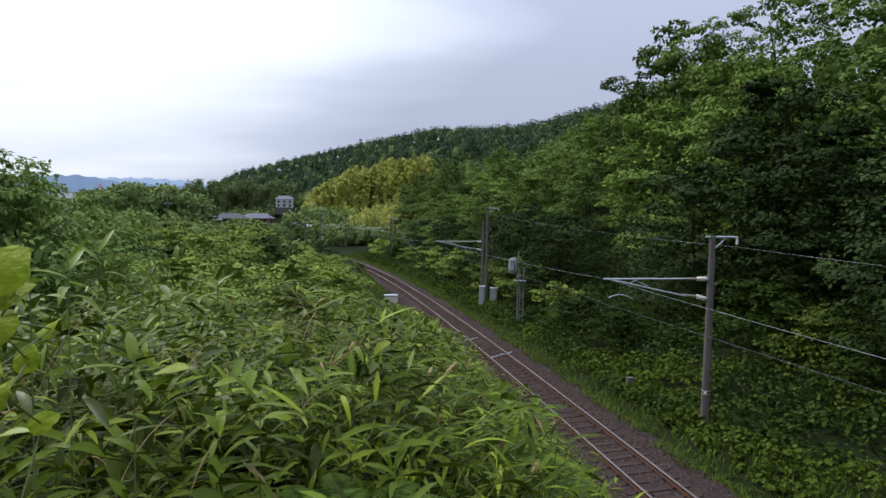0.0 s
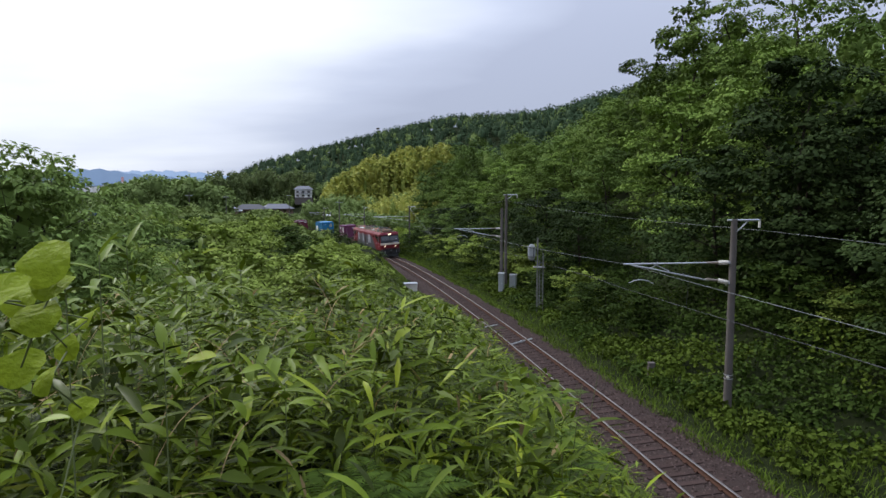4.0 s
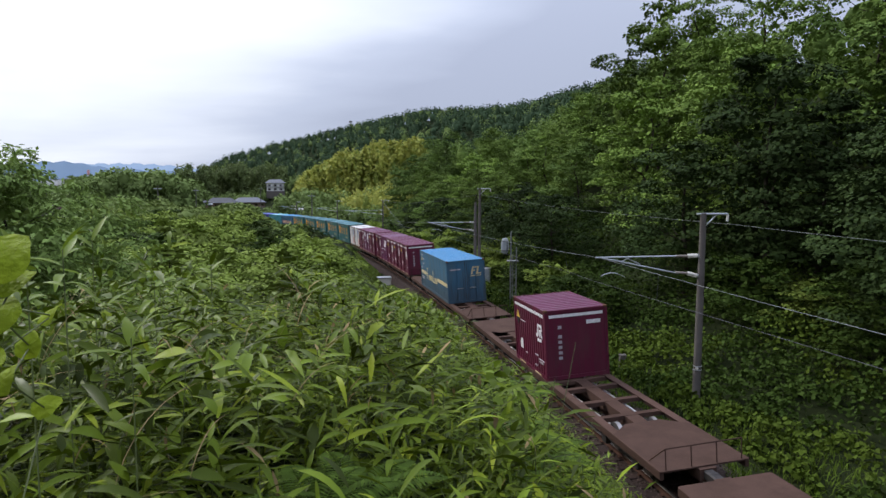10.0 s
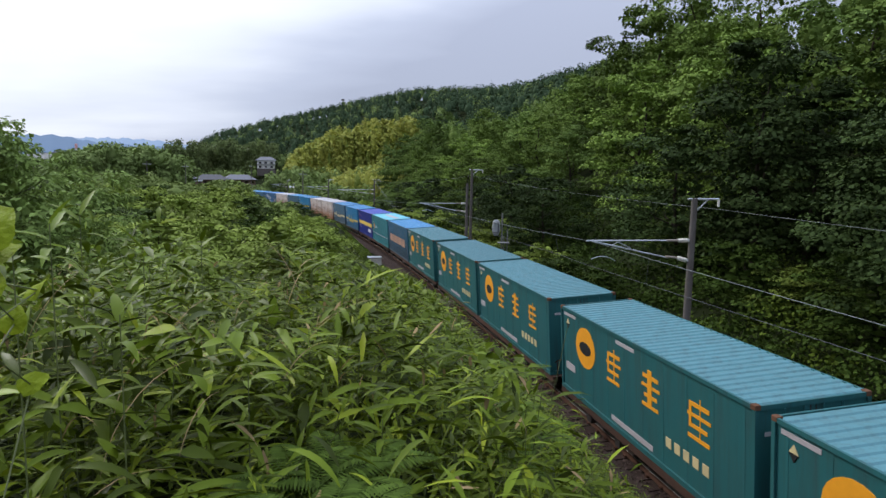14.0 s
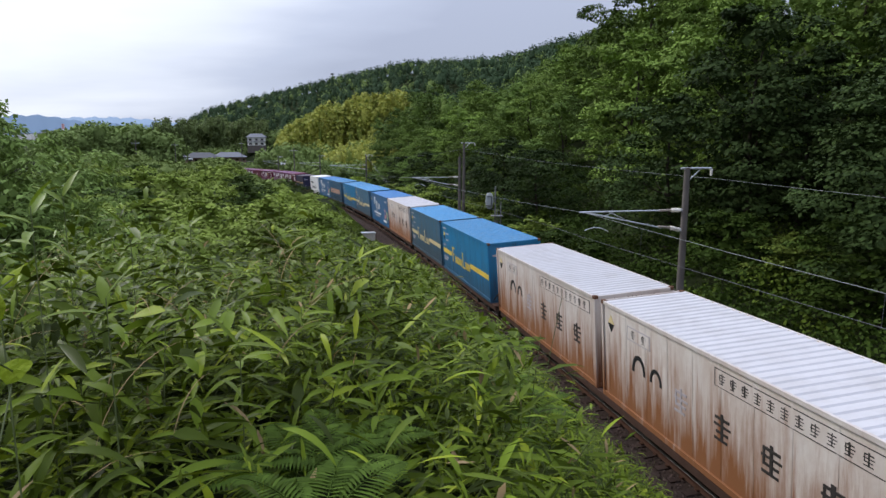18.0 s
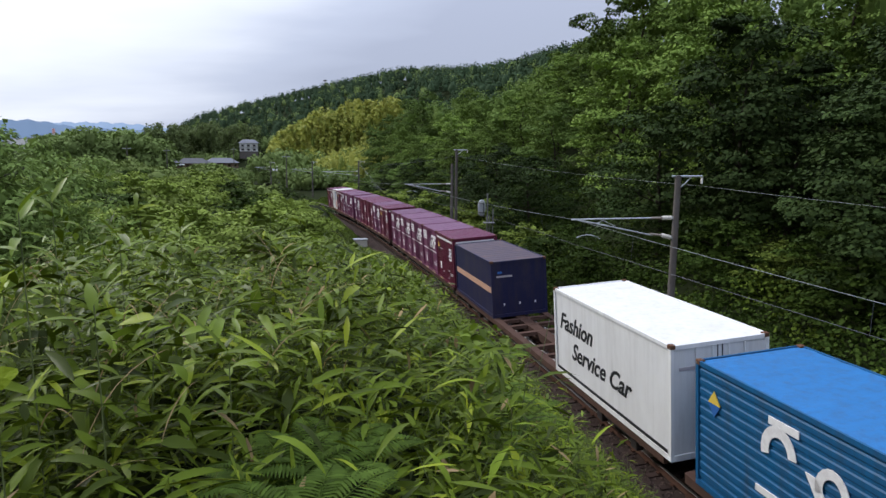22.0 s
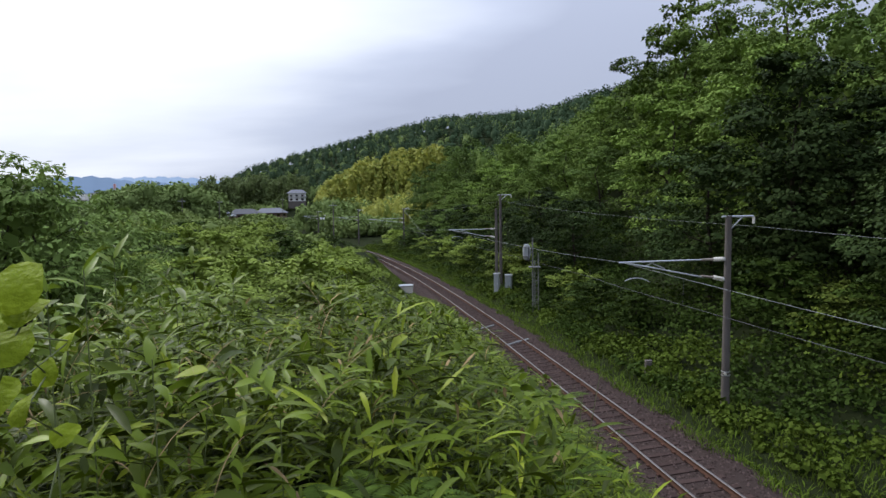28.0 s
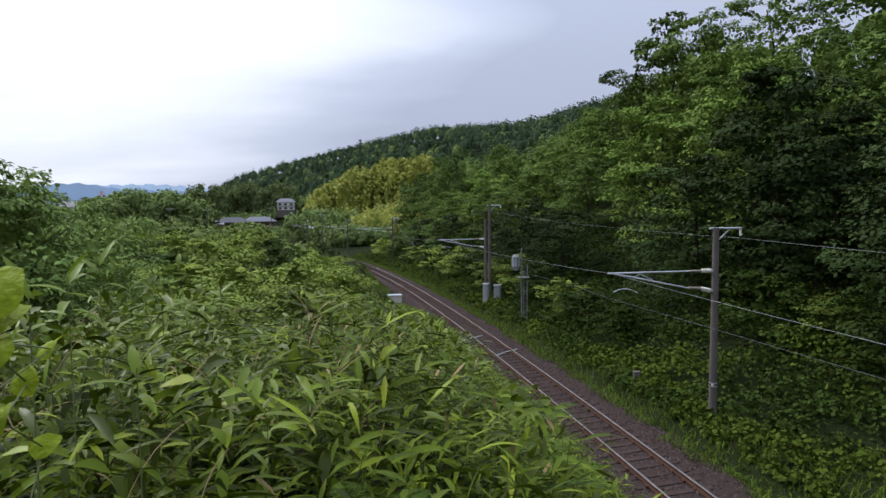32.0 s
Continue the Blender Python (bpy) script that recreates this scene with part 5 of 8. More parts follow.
            flank("flank", [(0.2, 0.99), (8.6, 0.99), (6.0, 2.86), (0.2, 2.86)], Gy, 0.008, "dark grey flank panel")
            part("shoulder", boxm(min(sx * 0.2, sx * 11.7), max(sx * 0.2, sx * 11.7), sy * 1.27 - 0.06, sy * 1.27 + 0.06, 3.40, 3.46, bev=0.02), PT["loco_rim"], o)
            for xa, xb in (((2.7, 3.5), (3.75, 4.5)) if sx > 0 else ((1.4, 2.3), (5.5, 6.3))):
                lv = flank("louvre", [(xa, 1.75), (xb, 1.75), (xb, 2.98), (xa, 2.98)], PT["loco_panel"], 0.02, "pale grey louvre panel")
            for xa in (6.6, 8.6):
                flank("side_window", [(xa, 2.72), (xa + 1.0, 2.72), (xa + 1.0, 3.0), (xa, 3.0)], PT["glass"], 0.014)
            flank("side_mask", [(8.2, 3.12), (9.2, 2.72), (9.95, 2.08), (11.72, 2.08), (11.72, 3.12)], PT["mask"], 0.006, "black surround that wraps round from the front")
            flank("cab_window", [(11.0, 2.3), (11.65, 2.3), (11.6, 3.02), (11.0, 3.02)], PT["glass"], 0.014)
            flank("door_seam", [(9.95, 1.05), (9.98, 1.05), (9.98, 3.1), (9.95, 3.1)], I)
            flank("cab_door", [(10.05, 1.05), (10.7, 1.05), (10.7, 3.1), (10.05, 3.1)], R, 0.01)
            flank("door_window", [(10.15, 2.35), (10.6, 2.35), (10.6, 2.95), (10.15, 2.95)], PT["glass"], 0.016)
            flank("number_plate", [(9.0, 1.95), (9.75, 1.95), (9.75, 2.08), (9.0, 2.08)], PT["loco_panel"], 0.016)
            flank("handrail", [(10.85, 1.4), (10.88, 1.4), (10.88, 2.9), (10.85, 2.9)], PT["steel"], 0.04)
            if sy < 0 and sx > 0:
                flank("stripe", [(0.8, 1.42), (2.0, 1.42), (2.0, 1.5), (0.8, 1.5)], PT["mark"], 0.014)
        # roof deck and equipment
        def across(name, x0, x1, y0, y1, z0, z1, m, bev=0.05, label=""):
            return part(name, boxm(min(sx * x0, sx * x1), max(sx * x0, sx * x1), y0, y1, z0, z1, bev=bev), m, o, label)
        D, B = PT["loco_deck"], PT["loco_roof"]
        across("roof_deck", 0.25, 11.6, -1.12, 1.12, 3.55, 3.60, D, 0.0, "grimy dark roof deck")
        if sx > 0:
            px0, hatches, intake = 7.6, ((0.9, 3.7), (3.76, 7.2)), (1.3, 2.6)
            spots = ((7.7, -0.75), (8.9, -0.95), (7.7, 0.55), (9.9, -0.7), (9.9, 0.6), (6.6, 0.2), (4.4, 0.2), (2.0, 0.2))
        else:
            px0, hatches, intake = 1.7, ((4.6, 6.9), (6.96, 9.2)), (4.7, 6.8)
            spots = ((0.5, -0.35), (0.5, 0.35), (1.7, -0.5), (1.7, 0.5), (3.2, -0.55), (3.2, 0.55))
        for a, b in hatches:
            # a raised hatch with sloped edges
            bm = bmesh.new()
            lo = [bm.verts.new((sx * x, y, 3.59)) for x, y in ((a, -0.66), (b, -0.66), (b, 1.0), (a, 1.0))]
            hi = [bm.verts.new((sx * x, y, 3.82)) for x, y in ((a + 0.12, -0.42), (b - 0.12, -0.42), (b - 0.12, 0.84), (a + 0.12, 0.84))]
            bm.faces.new(hi)
            for i in range(4):
                bm.faces.new((lo[i], lo[(i + 1) % 4], hi[(i + 1) % 4], hi[i]))
            bmesh.ops.recalc_face_normals(bm, faces=bm.faces)
            part("roof_hatch", bm, B, o, "dusty brown roof hatch")
        across("side_ramp", hatches[0][0], hatches[1][1], -1.02, -0.64, 3.59, 3.64, D, 0.02)
        across("air_intake", *intake, -0.94, -0.58, 3.63, 3.72, PT["steel"] if sx < 0 else D, 0.03, "bare metal intake cover" if sx < 0 else "")
        across("air_grille", intake[1] + 0.2, intake[1] + 1.0, -0.96, -0.52, 3.63, 3.70, PT["mask"], 0.02, "dark open air intake")
        across("intake_cover", intake[1] + 1.06, intake[1] + 1.5, -0.94, -0.56, 3.64, 3.74, PT["steel"], 0.02)
        across("cooling_unit", 10.3, 11.3, -0.72, 0.72, 3.60, 3.86, D)
        across("cooling_cover", 9.4, 10.15, -0.6, 0.7, 3.60, 3.88, B, 0.1)
        for px, py in spots:
            base = 3.80 if any(a < px < b for a, b in hatches) else 3.60
            ins = part("insulator", rodm((sx * px, py, base), (sx * px, py, base + 0.36), 0.07, n=10), PT["green_ins"], o, "green ribbed insulator")
            for k in range(4):
                part("rib", rodm((sx * px, py, base + 0.06 + k * 0.085), (sx * px, py, base + 0.085 + k * 0.085), 0.10, n=10), PT["pale_rib"], ins)
        part("bus_bar", rodm((sx * 0.55, 0.55, 3.98), (sx * 7.7, 0.75, 4.0), 0.022, n=6), I, o)
        pan = across("pantograph", px0, px0 + 2.3, -0.6, -0.52, 3.92, 3.98, I, 0.0, "folded dark pantograph")
        for a, b in (((0, 0.55, 3.95), (2.3, 0.55, 3.95)), ((0, -0.56, 3.95), (0, 0.55, 3.95)), ((2.3, -0.56, 3.95), (2.3, 0.55, 3.95)), ((0.3, -0.2, 4.0), (2.2, -0.35, 4.06)), ((0.3, 0.2, 4.0), (2.2, 0.35, 4.06)), ((0.6, -0.45, 4.04), (2.0, 0.4, 4.1)), ((0.2, -0.5, 4.02), (2.2, -0.1, 4.1)), ((0.2, 0.5, 4.02), (2.2, 0.1, 4.1))):
            part("arm", rodm((sx * (px0 + a[0]), a[1], a[2]), (sx * (px0 + b[0]), b[1], b[2]), 0.028, n=6), PT["pan_arm"], pan)
        for x in (px0 + 0.45, px0 + 0.75):
            part("pan_head", rodm((sx * x, -0.85, 4.12), (sx * x, 0.85, 4.12), 0.03, n=6), I, pan)
            for y in (-0.95, 0.95):
                part("horn", rodm((sx * x, y * 0.85, 4.12), (sx * (x + 0.05), y * 1.05, 3.98), 0.028, n=6), PT["arm_red"], pan)
        # running gear
        for bx in (3.1, 9.0):
            bog = part("bogie", boxm(sx * bx - 1.75, sx * bx + 1.75, -1.05, 1.05, 0.42, 0.75, bev=0.04), PT["loco_dark"], o)
            for ax in (-1.25, 1.25):
                for y in (-0.6, 0.6):
                    part("wheel", rodm((sx * bx + ax, y - 0.07, 0.56), (sx * bx + ax, y + 0.07, 0.56), 0.56, n=22), PT["wheel"], bog)
                for y in (-1.1, 1.1):
                    part("axle_box", boxm(sx * bx + ax - 0.22, sx * bx + ax + 0.22, y - 0.1, y + 0.1, 0.38, 0.74, bev=0.03), I, bog)
            for y in (-1.08, 1.08):
                for xx in (-0.5, 0.5):
                    part("spring", rodm((sx * bx + xx, y, 0.45), (sx * bx + xx, y, 0.95), 0.1, n=10), I, bog)
        part("underframe_box", boxm(sx * 6.05 - 1.0, sx * 6.05 + 1.0, -1.2, 1.2, 0.4, 0.96, bev=0.04), PT["loco_dark"], o)
    part("bellows", boxm(-0.2, 0.2, -1.0, 1.0, 1.1, 3.2), I, o)
    return rides(o, 12.55, 0.0)


locomotive()

# ---------------------------------------------------------------- greenery: leaf makers
EYE = np.array([0.0, 0.0, 8.2])


def unit(v):
    return v / np.maximum(np.linalg.norm(v, axis=-1, keepdims=True), 1e-9)


def kites(P, size, rng, up=0.6, slim=0.32, head=None, face=None):
    """Small pointed leaves at the places P, pointing about along head and turned about to face: vertices and faces."""
    n = len(P)
    a = rng.uniform(0, 2 * np.pi, n)
    u = unit(np.stack([np.cos(a), np.sin(a), rng.normal(-0.25, 0.45, n)], 1) * (1 if head is None else 0.8) + (0 if head is None else head))
    w = unit(rng.normal(0, 1, (n, 3)) * (1 - up) + (np.array([0, 0, 1.0]) if face is None else face) * up)
    v = unit(np.cross(w, u))
    w = np.cross(u, v)
    l = (size * rng.uniform(0.6, 1.35, n))[:, None]
    f = slim * l * rng.uniform(0.8, 1.25, n)[:, None]
    V = np.stack([P, P + u * l * 0.45 + v * f + w * l * 0.08, P + u * l - w * l * 0.12, P + u * l * 0.45 - v * f + w * l * 0.08], 1).reshape(-1, 3)
    return V, np.arange(4 * n).reshape(n, 4)


def clump_points(C, R, n, rng, flat=0.6):
    """n points about each centre C, thick towards the rind of a flattened ball of radius R, and the way they face."""
    k = len(C)
    d = unit(rng.normal(0, 1, (k, n, 3)))
    d[..., 2] = np.abs(d[..., 2]) * 1.05 - 0.25
    r = rng.uniform(0.72, 1.0, (k, n, 1)) + 0.32 * rng.uniform(0, 1, (k, n, 1)) ** 3
    return (C[:, None] + d * r * R[:, None, None] * np.array([1, 1, flat])).reshape(-1, 3), unit(d + np.array([0, 0, 0.5])).reshape(-1, 3)


def sprays(C, D, R, n, rng, wide=0.34, sag=0.35, thick=0.06):
    """n leaf places on each drooping fan that starts at C, heads along D and is R long; also their headings."""
    k = len(C)
    t = rng.uniform(0.04, 1, (k, n, 1)) ** 0.75
    side = unit(np.cross(D, np.array([0, 0, 1.0]) + rng.normal(0, 0.35, D.shape)))[:, None]
    lat = rng.uniform(-1, 1, (k, n, 1)) * wide * np.sin(np.pi * (0.12 + 0.8 * t))
    P = C[:, None] + (D[:, None] * t + side * lat) * R[:, None, None]
    P[..., 2] += (-sag * t[..., 0] ** 2 + rng.normal(0, thick, (k, n))) * R[:, None]
    head = np.broadcast_to(D[:, None], P.shape) + side * np.sign(lat) * 0.9
    return P.reshape(-1, 3), head.reshape(-1, 3)


def blades(P, az, el, droop, length, width, stations=5, fold=True, twist=None):
    """Long bent leaves: root P, heading az, first slope el, bend droop (radians), with a raised or sunk midrib."""
    n = len(P)
    k = np.linspace(0, 1, stations)
    prof = np.interp(k, [0, 0.12, 0.4, 0.75, 1], [0.16, 0.7, 1.0, 0.62, 0.03])
    ang = el[:, None] - droop[:, None] * k[None] ** 1.2
    ds = length[:, None] / (stations - 1)
    hx = np.concatenate([np.zeros((n, 1)), np.cumsum(np.cos((ang[:, 1:] + ang[:, :-1]) / 2) * ds, 1)], 1)
    hz = np.concatenate([np.zeros((n, 1)), np.cumsum(np.sin((ang[:, 1:] + ang[:, :-1]) / 2) * ds, 1)], 1)
    c, s = np.cos(az)[:, None], np.sin(az)[:, None]
    mid = P[:, None] + np.stack([hx * c, hx * s, hz], -1)
    tw = np.zeros(n) if twist is None else twist
    side = np.stack([-s * np.cos(tw)[:, None], c * np.cos(tw)[:, None], np.sin(tw)[:, None]], -1)
    half = side * (width[:, None] * prof[None] / 2)[..., None]
    if fold:
        up = np.array([0, 0, 1.0]) * (width[:, None] * prof[None] * 0.14)[..., None]
        V = np.stack([mid + half + up, mid, mid - half + up], 2).reshape(n, -1, 3)
        q = [(3 * i + j, 3 * i + j + 1, 3 * i + j + 4, 3 * i + j + 3) for i in range(stations - 1) for j in (0, 1)]
    else:
        V = np.stack([mid + half, mid - half], 2).reshape(n, -1, 3)
        q = [(2 * i, 2 * i + 1, 2 * i + 3, 2 * i + 2) for i in range(stations - 1)]
    m = V.shape[1]
    F = (np.array(q)[None] + (np.arange(n) * m)[:, None, None]).reshape(-1, 4)
    return V.reshape(-1, 3), F


def together(*pairs):
    V, F, o = [], [], 0
    for v, f in pairs:
        V.append(v); F.append(f + o); o += len(v)
    return np.concatenate(V), np.concatenate(F)


def stalks(A, B, r):
    """Thin three-sided stems from A to B."""
    n = len(A)
    d = unit(B - A)
    e1 = unit(np.cross(d, np.array([0.3, 0.2, 1.0]) + 0 * d))
    e2 = np.cross(d, e1)
    V = []
    for p, k in ((A, 1.0), (B, 0.6)):
        for a in (0, 2.1, 4.2):
            V.append(p + (e1 * math.cos(a) + e2 * math.sin(a)) * (r * k)[:, None])
    V = np.stack(V, 1).reshape(-1, 3)
    q = np.array([(0, 1, 4, 3), (1, 2, 5, 4), (2, 0, 3, 5)])
    return V, (q[None] + (np.arange(n) * 6)[:, None, None]).reshape(-1, 4)


# ---------------------------------------------------------------- bamboo grass on the bank
LEVEL_AZ = [-40, -27, -23.6, -22, -19, -17.8, -16.6, -15.7, -14.9, -13.8, -12.4, -10.9, -9.5, -8.5, -7.5, -6.0, -5.2, 0.3, 3.3, 5.8, 8.8, 11.1, 13.7, 16.5, 25]
LEVEL_EL = [-0.7, -0.5, -0.5, -1.25, -1.4, -0.95, -0.95, -1.95, -2.25, -2.95, -2.85, -2.75, -4.1, -5.05, -5.95, -7.0, -8.2, -10.1, -11.7, -14.2, -16.7, -18.4, -19.9, -21.9, -30]


def level(x, y):
    """Greatest height of the growth at x, y on the near side of the line: the shrubs fall away towards the curve."""
    r, az = np.hypot(x, y), np.degrees(np.arctan2(x, y))
    return 8.2 + r * np.tan(np.radians(np.interp(az, LEVEL_AZ, LEVEL_EL)))


def mat_top(x, y, r, L, rng):
    """Height of the leafy surface over the ground: waves of taller and lower growth, thinner towards the rails."""
    lift = np.interp(L, [1.2, 2.2, 4.0, 6.0], [0.30, 0.58, 0.86, 1.0])
    h = lift * (0.94 + 0.40 * wave(x, y, 0.62, 1.0) + 0.25 * wave(x, y, 2.1, 4.0))
    z = ground_z(x, y)
    cap = 7.50 + 0.22 * step(-x, 0.6, 3) - 0.055 * np.clip(r - 1.5, 0, 20) - 0.42 * step(-r, -3.0, -1.6) + 0.34 * wave(x, y, 0.6, 5.0) + 0.26 * wave(x, y, 1.7, 2.5) - z
    cap = np.where((r > 14) | (x > -0.14 * y), np.minimum(cap, level(x, y) - 0.06 - z), cap)
    # kept short in front of the lineside box
    clear = (np.abs(np.degrees(np.arctan2(x, y)) + 4.64) < 1.0) & (r > 14) & (r < 60)
    cap = np.where(clear, np.minimum(cap, 8.2 - r * math.tan(radians(8.75)) - z), cap)
    return z, np.clip(np.minimum(h, cap), 0.12, None)


def sasa_zone(rng, r0, r1, az0, az1, per_m2, leaves, length, stations, fold, lat0=1.3, stems=0.3, depth=(0.0, 0.6), broad=1.0):
    area = 0.5 * (r1 ** 2 - r0 ** 2) * radians(az1 - az0)
    n = int(area * per_m2)
    r = np.sqrt(rng.uniform(r0 ** 2, r1 ** 2, n))
    a = np.radians(rng.uniform(az0, az1, n))
    x, y = r * np.sin(a), r * np.cos(a)
    s, L = to_line(x, y)
    ok = (L > lat0 + 0.4 * wave(s, s * 0, 2.5)) & (L < np.where(r > 16, 10, 24)) & (wave(x, y, 0.55, 3.0) > -0.42) & (rng.uniform(size=n) < np.interp(r, [1.2, 2.4, 4.5], [0.45, 0.6, 1.0]))
    x, y, r, L = x[ok], y[ok], r[ok], L[ok]
    z, h = mat_top(x, y, r, L, rng)
    n = len(x)
    h = h * rng.uniform(0.66, 1.08, n) * np.clip(0.84 + 0.48 * wave(x, y, 0.24, 9.0), 0.4, 1.15)
    root = np.stack([x, y, z], 1)
    tip = root + np.stack([rng.normal(0, 0.15, n), rng.normal(0, 0.15, n), h], 1)
    some = rng.uniform(size=n) < stems
    st = stalks(root[some] * 0.4 + tip[some] * 0.6, tip[some], np.full(some.sum(), 0.003))
    k = leaves
    f = 1.0 - depth[0] - (depth[1] - depth[0]) * rng.uniform(0, 1, n * k) ** 1.2
    P = np.repeat(root, k, 0) * (1 - f[:, None]) + np.repeat(tip, k, 0) * f[:, None] + rng.normal(0, 0.03, (n * k, 3))
    az = np.repeat(rng.uniform(0, 6.283, n), k) + rng.uniform(-2.0, 2.0, n * k)
    el = np.radians(rng.normal(9, 19, n * k))
    droop = np.radians(rng.uniform(5, 62, n * k))
    ln = length * np.exp(rng.normal(0, 0.33, n * k))
    wd = ln * rng.uniform(0.10, 0.19, n * k) * broad
    low = (P[:, 0] < -0.14 * P[:, 1]) | (P[:, 2] + 0.7 * ln * np.clip(np.sin(el), 0, 1) < level(P[:, 0], P[:, 1]) + 0.02)
    P, az, el, droop, ln, wd = (q[low] for q in (P, az, el, droop, ln, wd))
    bl = blades(P, az, el, droop, ln, wd, stations, fold, rng.normal(0, 0.45, len(P)))
    return st, bl


def bank_grass():
    rng = np.random.default_rng(11)
    a_st, a_bl = sasa_zone(rng, 1.15, 6.5, -52, 46, 84, 14, 0.142, 4, True)
    b_st, b_bl = sasa_zone(rng, 6.5, 17, -34, 34, 52, 10, 0.13, 3, False)
    c_st, c_bl = sasa_zone(rng, 17, 62, -26, 16, 8, 7, 0.24, 3, False)
    d_st, d_bl = sasa_zone(rng, 2.6, 6.5, -52, 46, 40, 12, 0.16, 3, False, stems=0.0, depth=(0.45, 0.95), broad=1.5)
    e_st, e_bl = sasa_zone(rng, 6.5, 17, -34, 34, 20, 8, 0.22, 3, False, stems=0.0, depth=(0.25, 0.8), broad=1.7)
    # the same growth goes on round the standpoint
    f_st, f_bl = sasa_zone(rng, 1.25, 11, 48, 308, 9, 7, 0.26, 3, False, stems=0.0, depth=(0.0, 0.8), broad=1.3)
    for nm, pr, m, lb in (("bamboo_grass", together(a_bl, d_bl), M["sasa"], "dense green bamboo grass with long pointed leaves"), ("bamboo_grass", together(b_bl, c_bl, e_bl, f_bl), M["sasa"], "green bamboo grass covering the bank down to the track"),
                          ("grass_stems", together(a_st, b_st), M["sasa_stem"], "thin green-brown stems of bamboo grass")):
        tagged(raw(nm, *pr, m, True), lb, "grass", kind="stuff")
    # withered leaves low among the stems
    n = 380
    r, a = np.sqrt(rng.uniform(1.4 ** 2, 9 ** 2, n)), np.radians(rng.uniform(-42, 30, n))
    x, y = r * np.sin(a), r * np.cos(a)
    s, L = to_line(x, y)
    ok = L > 3
    x, y, r, L = x[ok], y[ok], r[ok], L[ok]
    n = len(x)
    z, h = mat_top(x, y, r, L, rng)
    P = np.stack([x, y, z + h * rng.uniform(0.6, 1.0, n)], 1)
    tagged(raw("dry_leaves", *blades(P, rng.uniform(0, 6.3, n), np.radians(rng.uniform(-70, 10, n)), np.radians(rng.uniform(0, 80, n)), rng.uniform(0.08, 0.16, n), rng.uniform(0.015, 0.035, n), 4, False), M["sasa_dry"], True),
           "withered tan leaves hanging in the bamboo grass", "grass", kind="stuff")
    # creepers with broad leaves that lie on the grass in patches
    n = 15000
    r, a = np.sqrt(rng.uniform(2.5 ** 2, 12 ** 2, n)), np.radians(rng.uniform(-46, 10, n))
    x, y = r * np.sin(a), r * np.cos(a)
    s, L = to_line(x, y)
    ok = (L > 3.5) & (wave(x, y, 0.9, 7.0) > np.interp(np.degrees(a), [-46, -14, 10], [-0.05, 0.2, 0.45]))
    x, y, r, L = x[ok], y[ok], r[ok], L[ok]
    z, h = mat_top(x, y, r, L, rng)
    P = np.stack([x, y, z + h * rng.uniform(0.82, 1.08, len(x))], 1)
    n = len(P)
    ln = rng.uniform(0.05, 0.105, n)
    # larger leaves beside the camera
    n = 420
    r, a = np.sqrt(rng.uniform(1.7 ** 2, 4.2 ** 2, n)), np.radians(rng.uniform(-44, -19, n))
    x, y = r * np.sin(a), r * np.cos(a)
    z, h = mat_top(x, y, r, to_line(x, y)[1], rng)
    Q = np.stack([x, y, z + h * rng.uniform(0.75, 1.06, n)], 1)
    ln = rng.uniform(0.07, 0.15, n)
    tagged(raw("broad_leaves", *blades(Q, rng.uniform(0, 6.28, n), np.radians(rng.normal(5, 28, n)), np.radians(rng.uniform(15, 80, n)), ln, ln * rng.uniform(0.22, 0.5, n), 6, True, rng.normal(0, 0.5, n)), M["sasa"], True),
           "broad green leaves standing among the bamboo grass", "plant", kind="stuff")
    n = len(P)
    ln = rng.uniform(0.05, 0.105, n)
    tagged(raw("creeper", *blades(P, rng.uniform(0, 6.28, n), np.radians(rng.normal(5, 30, n)), np.radians(rng.uniform(10, 70, n)), ln, ln * rng.uniform(0.55, 0.85, n), 4, True, rng.normal(0, 0.5, n)), M["creeper"], True), "yellow-green broad-leaved creeper over the grass", "vine", kind="stuff")


bank_grass()


def long_leaves():
    """Long single leaves of the taller stems and thin arching grass stalks close to the standpoint."""
    rng = np.random.default_rng(19)
    n = 260
    r, a = rng.uniform(1.5, 3.6, n), np.radians(np.concatenate([rng.uniform(-44, -12, n * 2 // 3), rng.uniform(-12, 9, n - n * 2 // 3)]))
    x, y = r * np.sin(a), r * np.cos(a)
    z, h = mat_top(x, y, r, to_line(x, y)[1], rng)
    P = np.stack([x, y, z + h * rng.uniform(0.72, 1.04, n)], 1)
    ln = rng.uniform(0.16, 0.32, n)
    v, f = blades(P, rng.uniform(0, 6.283, n), np.radians(rng.normal(14, 16, n)), np.radians(rng.uniform(15, 70, n)), ln, ln * rng.uniform(0.11, 0.17, n), 7, True, rng.normal(0, 0.4, n))
    tagged(raw("long_leaves", v, f, M["sasa"], True), "long arching bamboo grass leaves above the rest", "grass", kind="stuff")
    n = 46
    r, a = rng.uniform(2.2, 4.6, n), np.radians(rng.uniform(-38, -9, n))
    x, y = r * np.sin(a), r * np.cos(a)
    z, h = mat_top(x, y, r, to_line(x, y)[1], rng)
    P = np.stack([x, y, z + h * 0.8], 1)
    v, f = blades(P, rng.uniform(0, 6.283, n), np.radians(rng.uniform(48, 80, n)), np.radians(rng.uniform(50, 110, n)), rng.uniform(0.35, 0.62, n), np.full(n, 0.006), 9, False)
    tagged(raw("grass_stalks", v, f, M["sasa_dry"], True), "thin arching tan grass stalks", "grass", kind="stuff")


long_leaves()


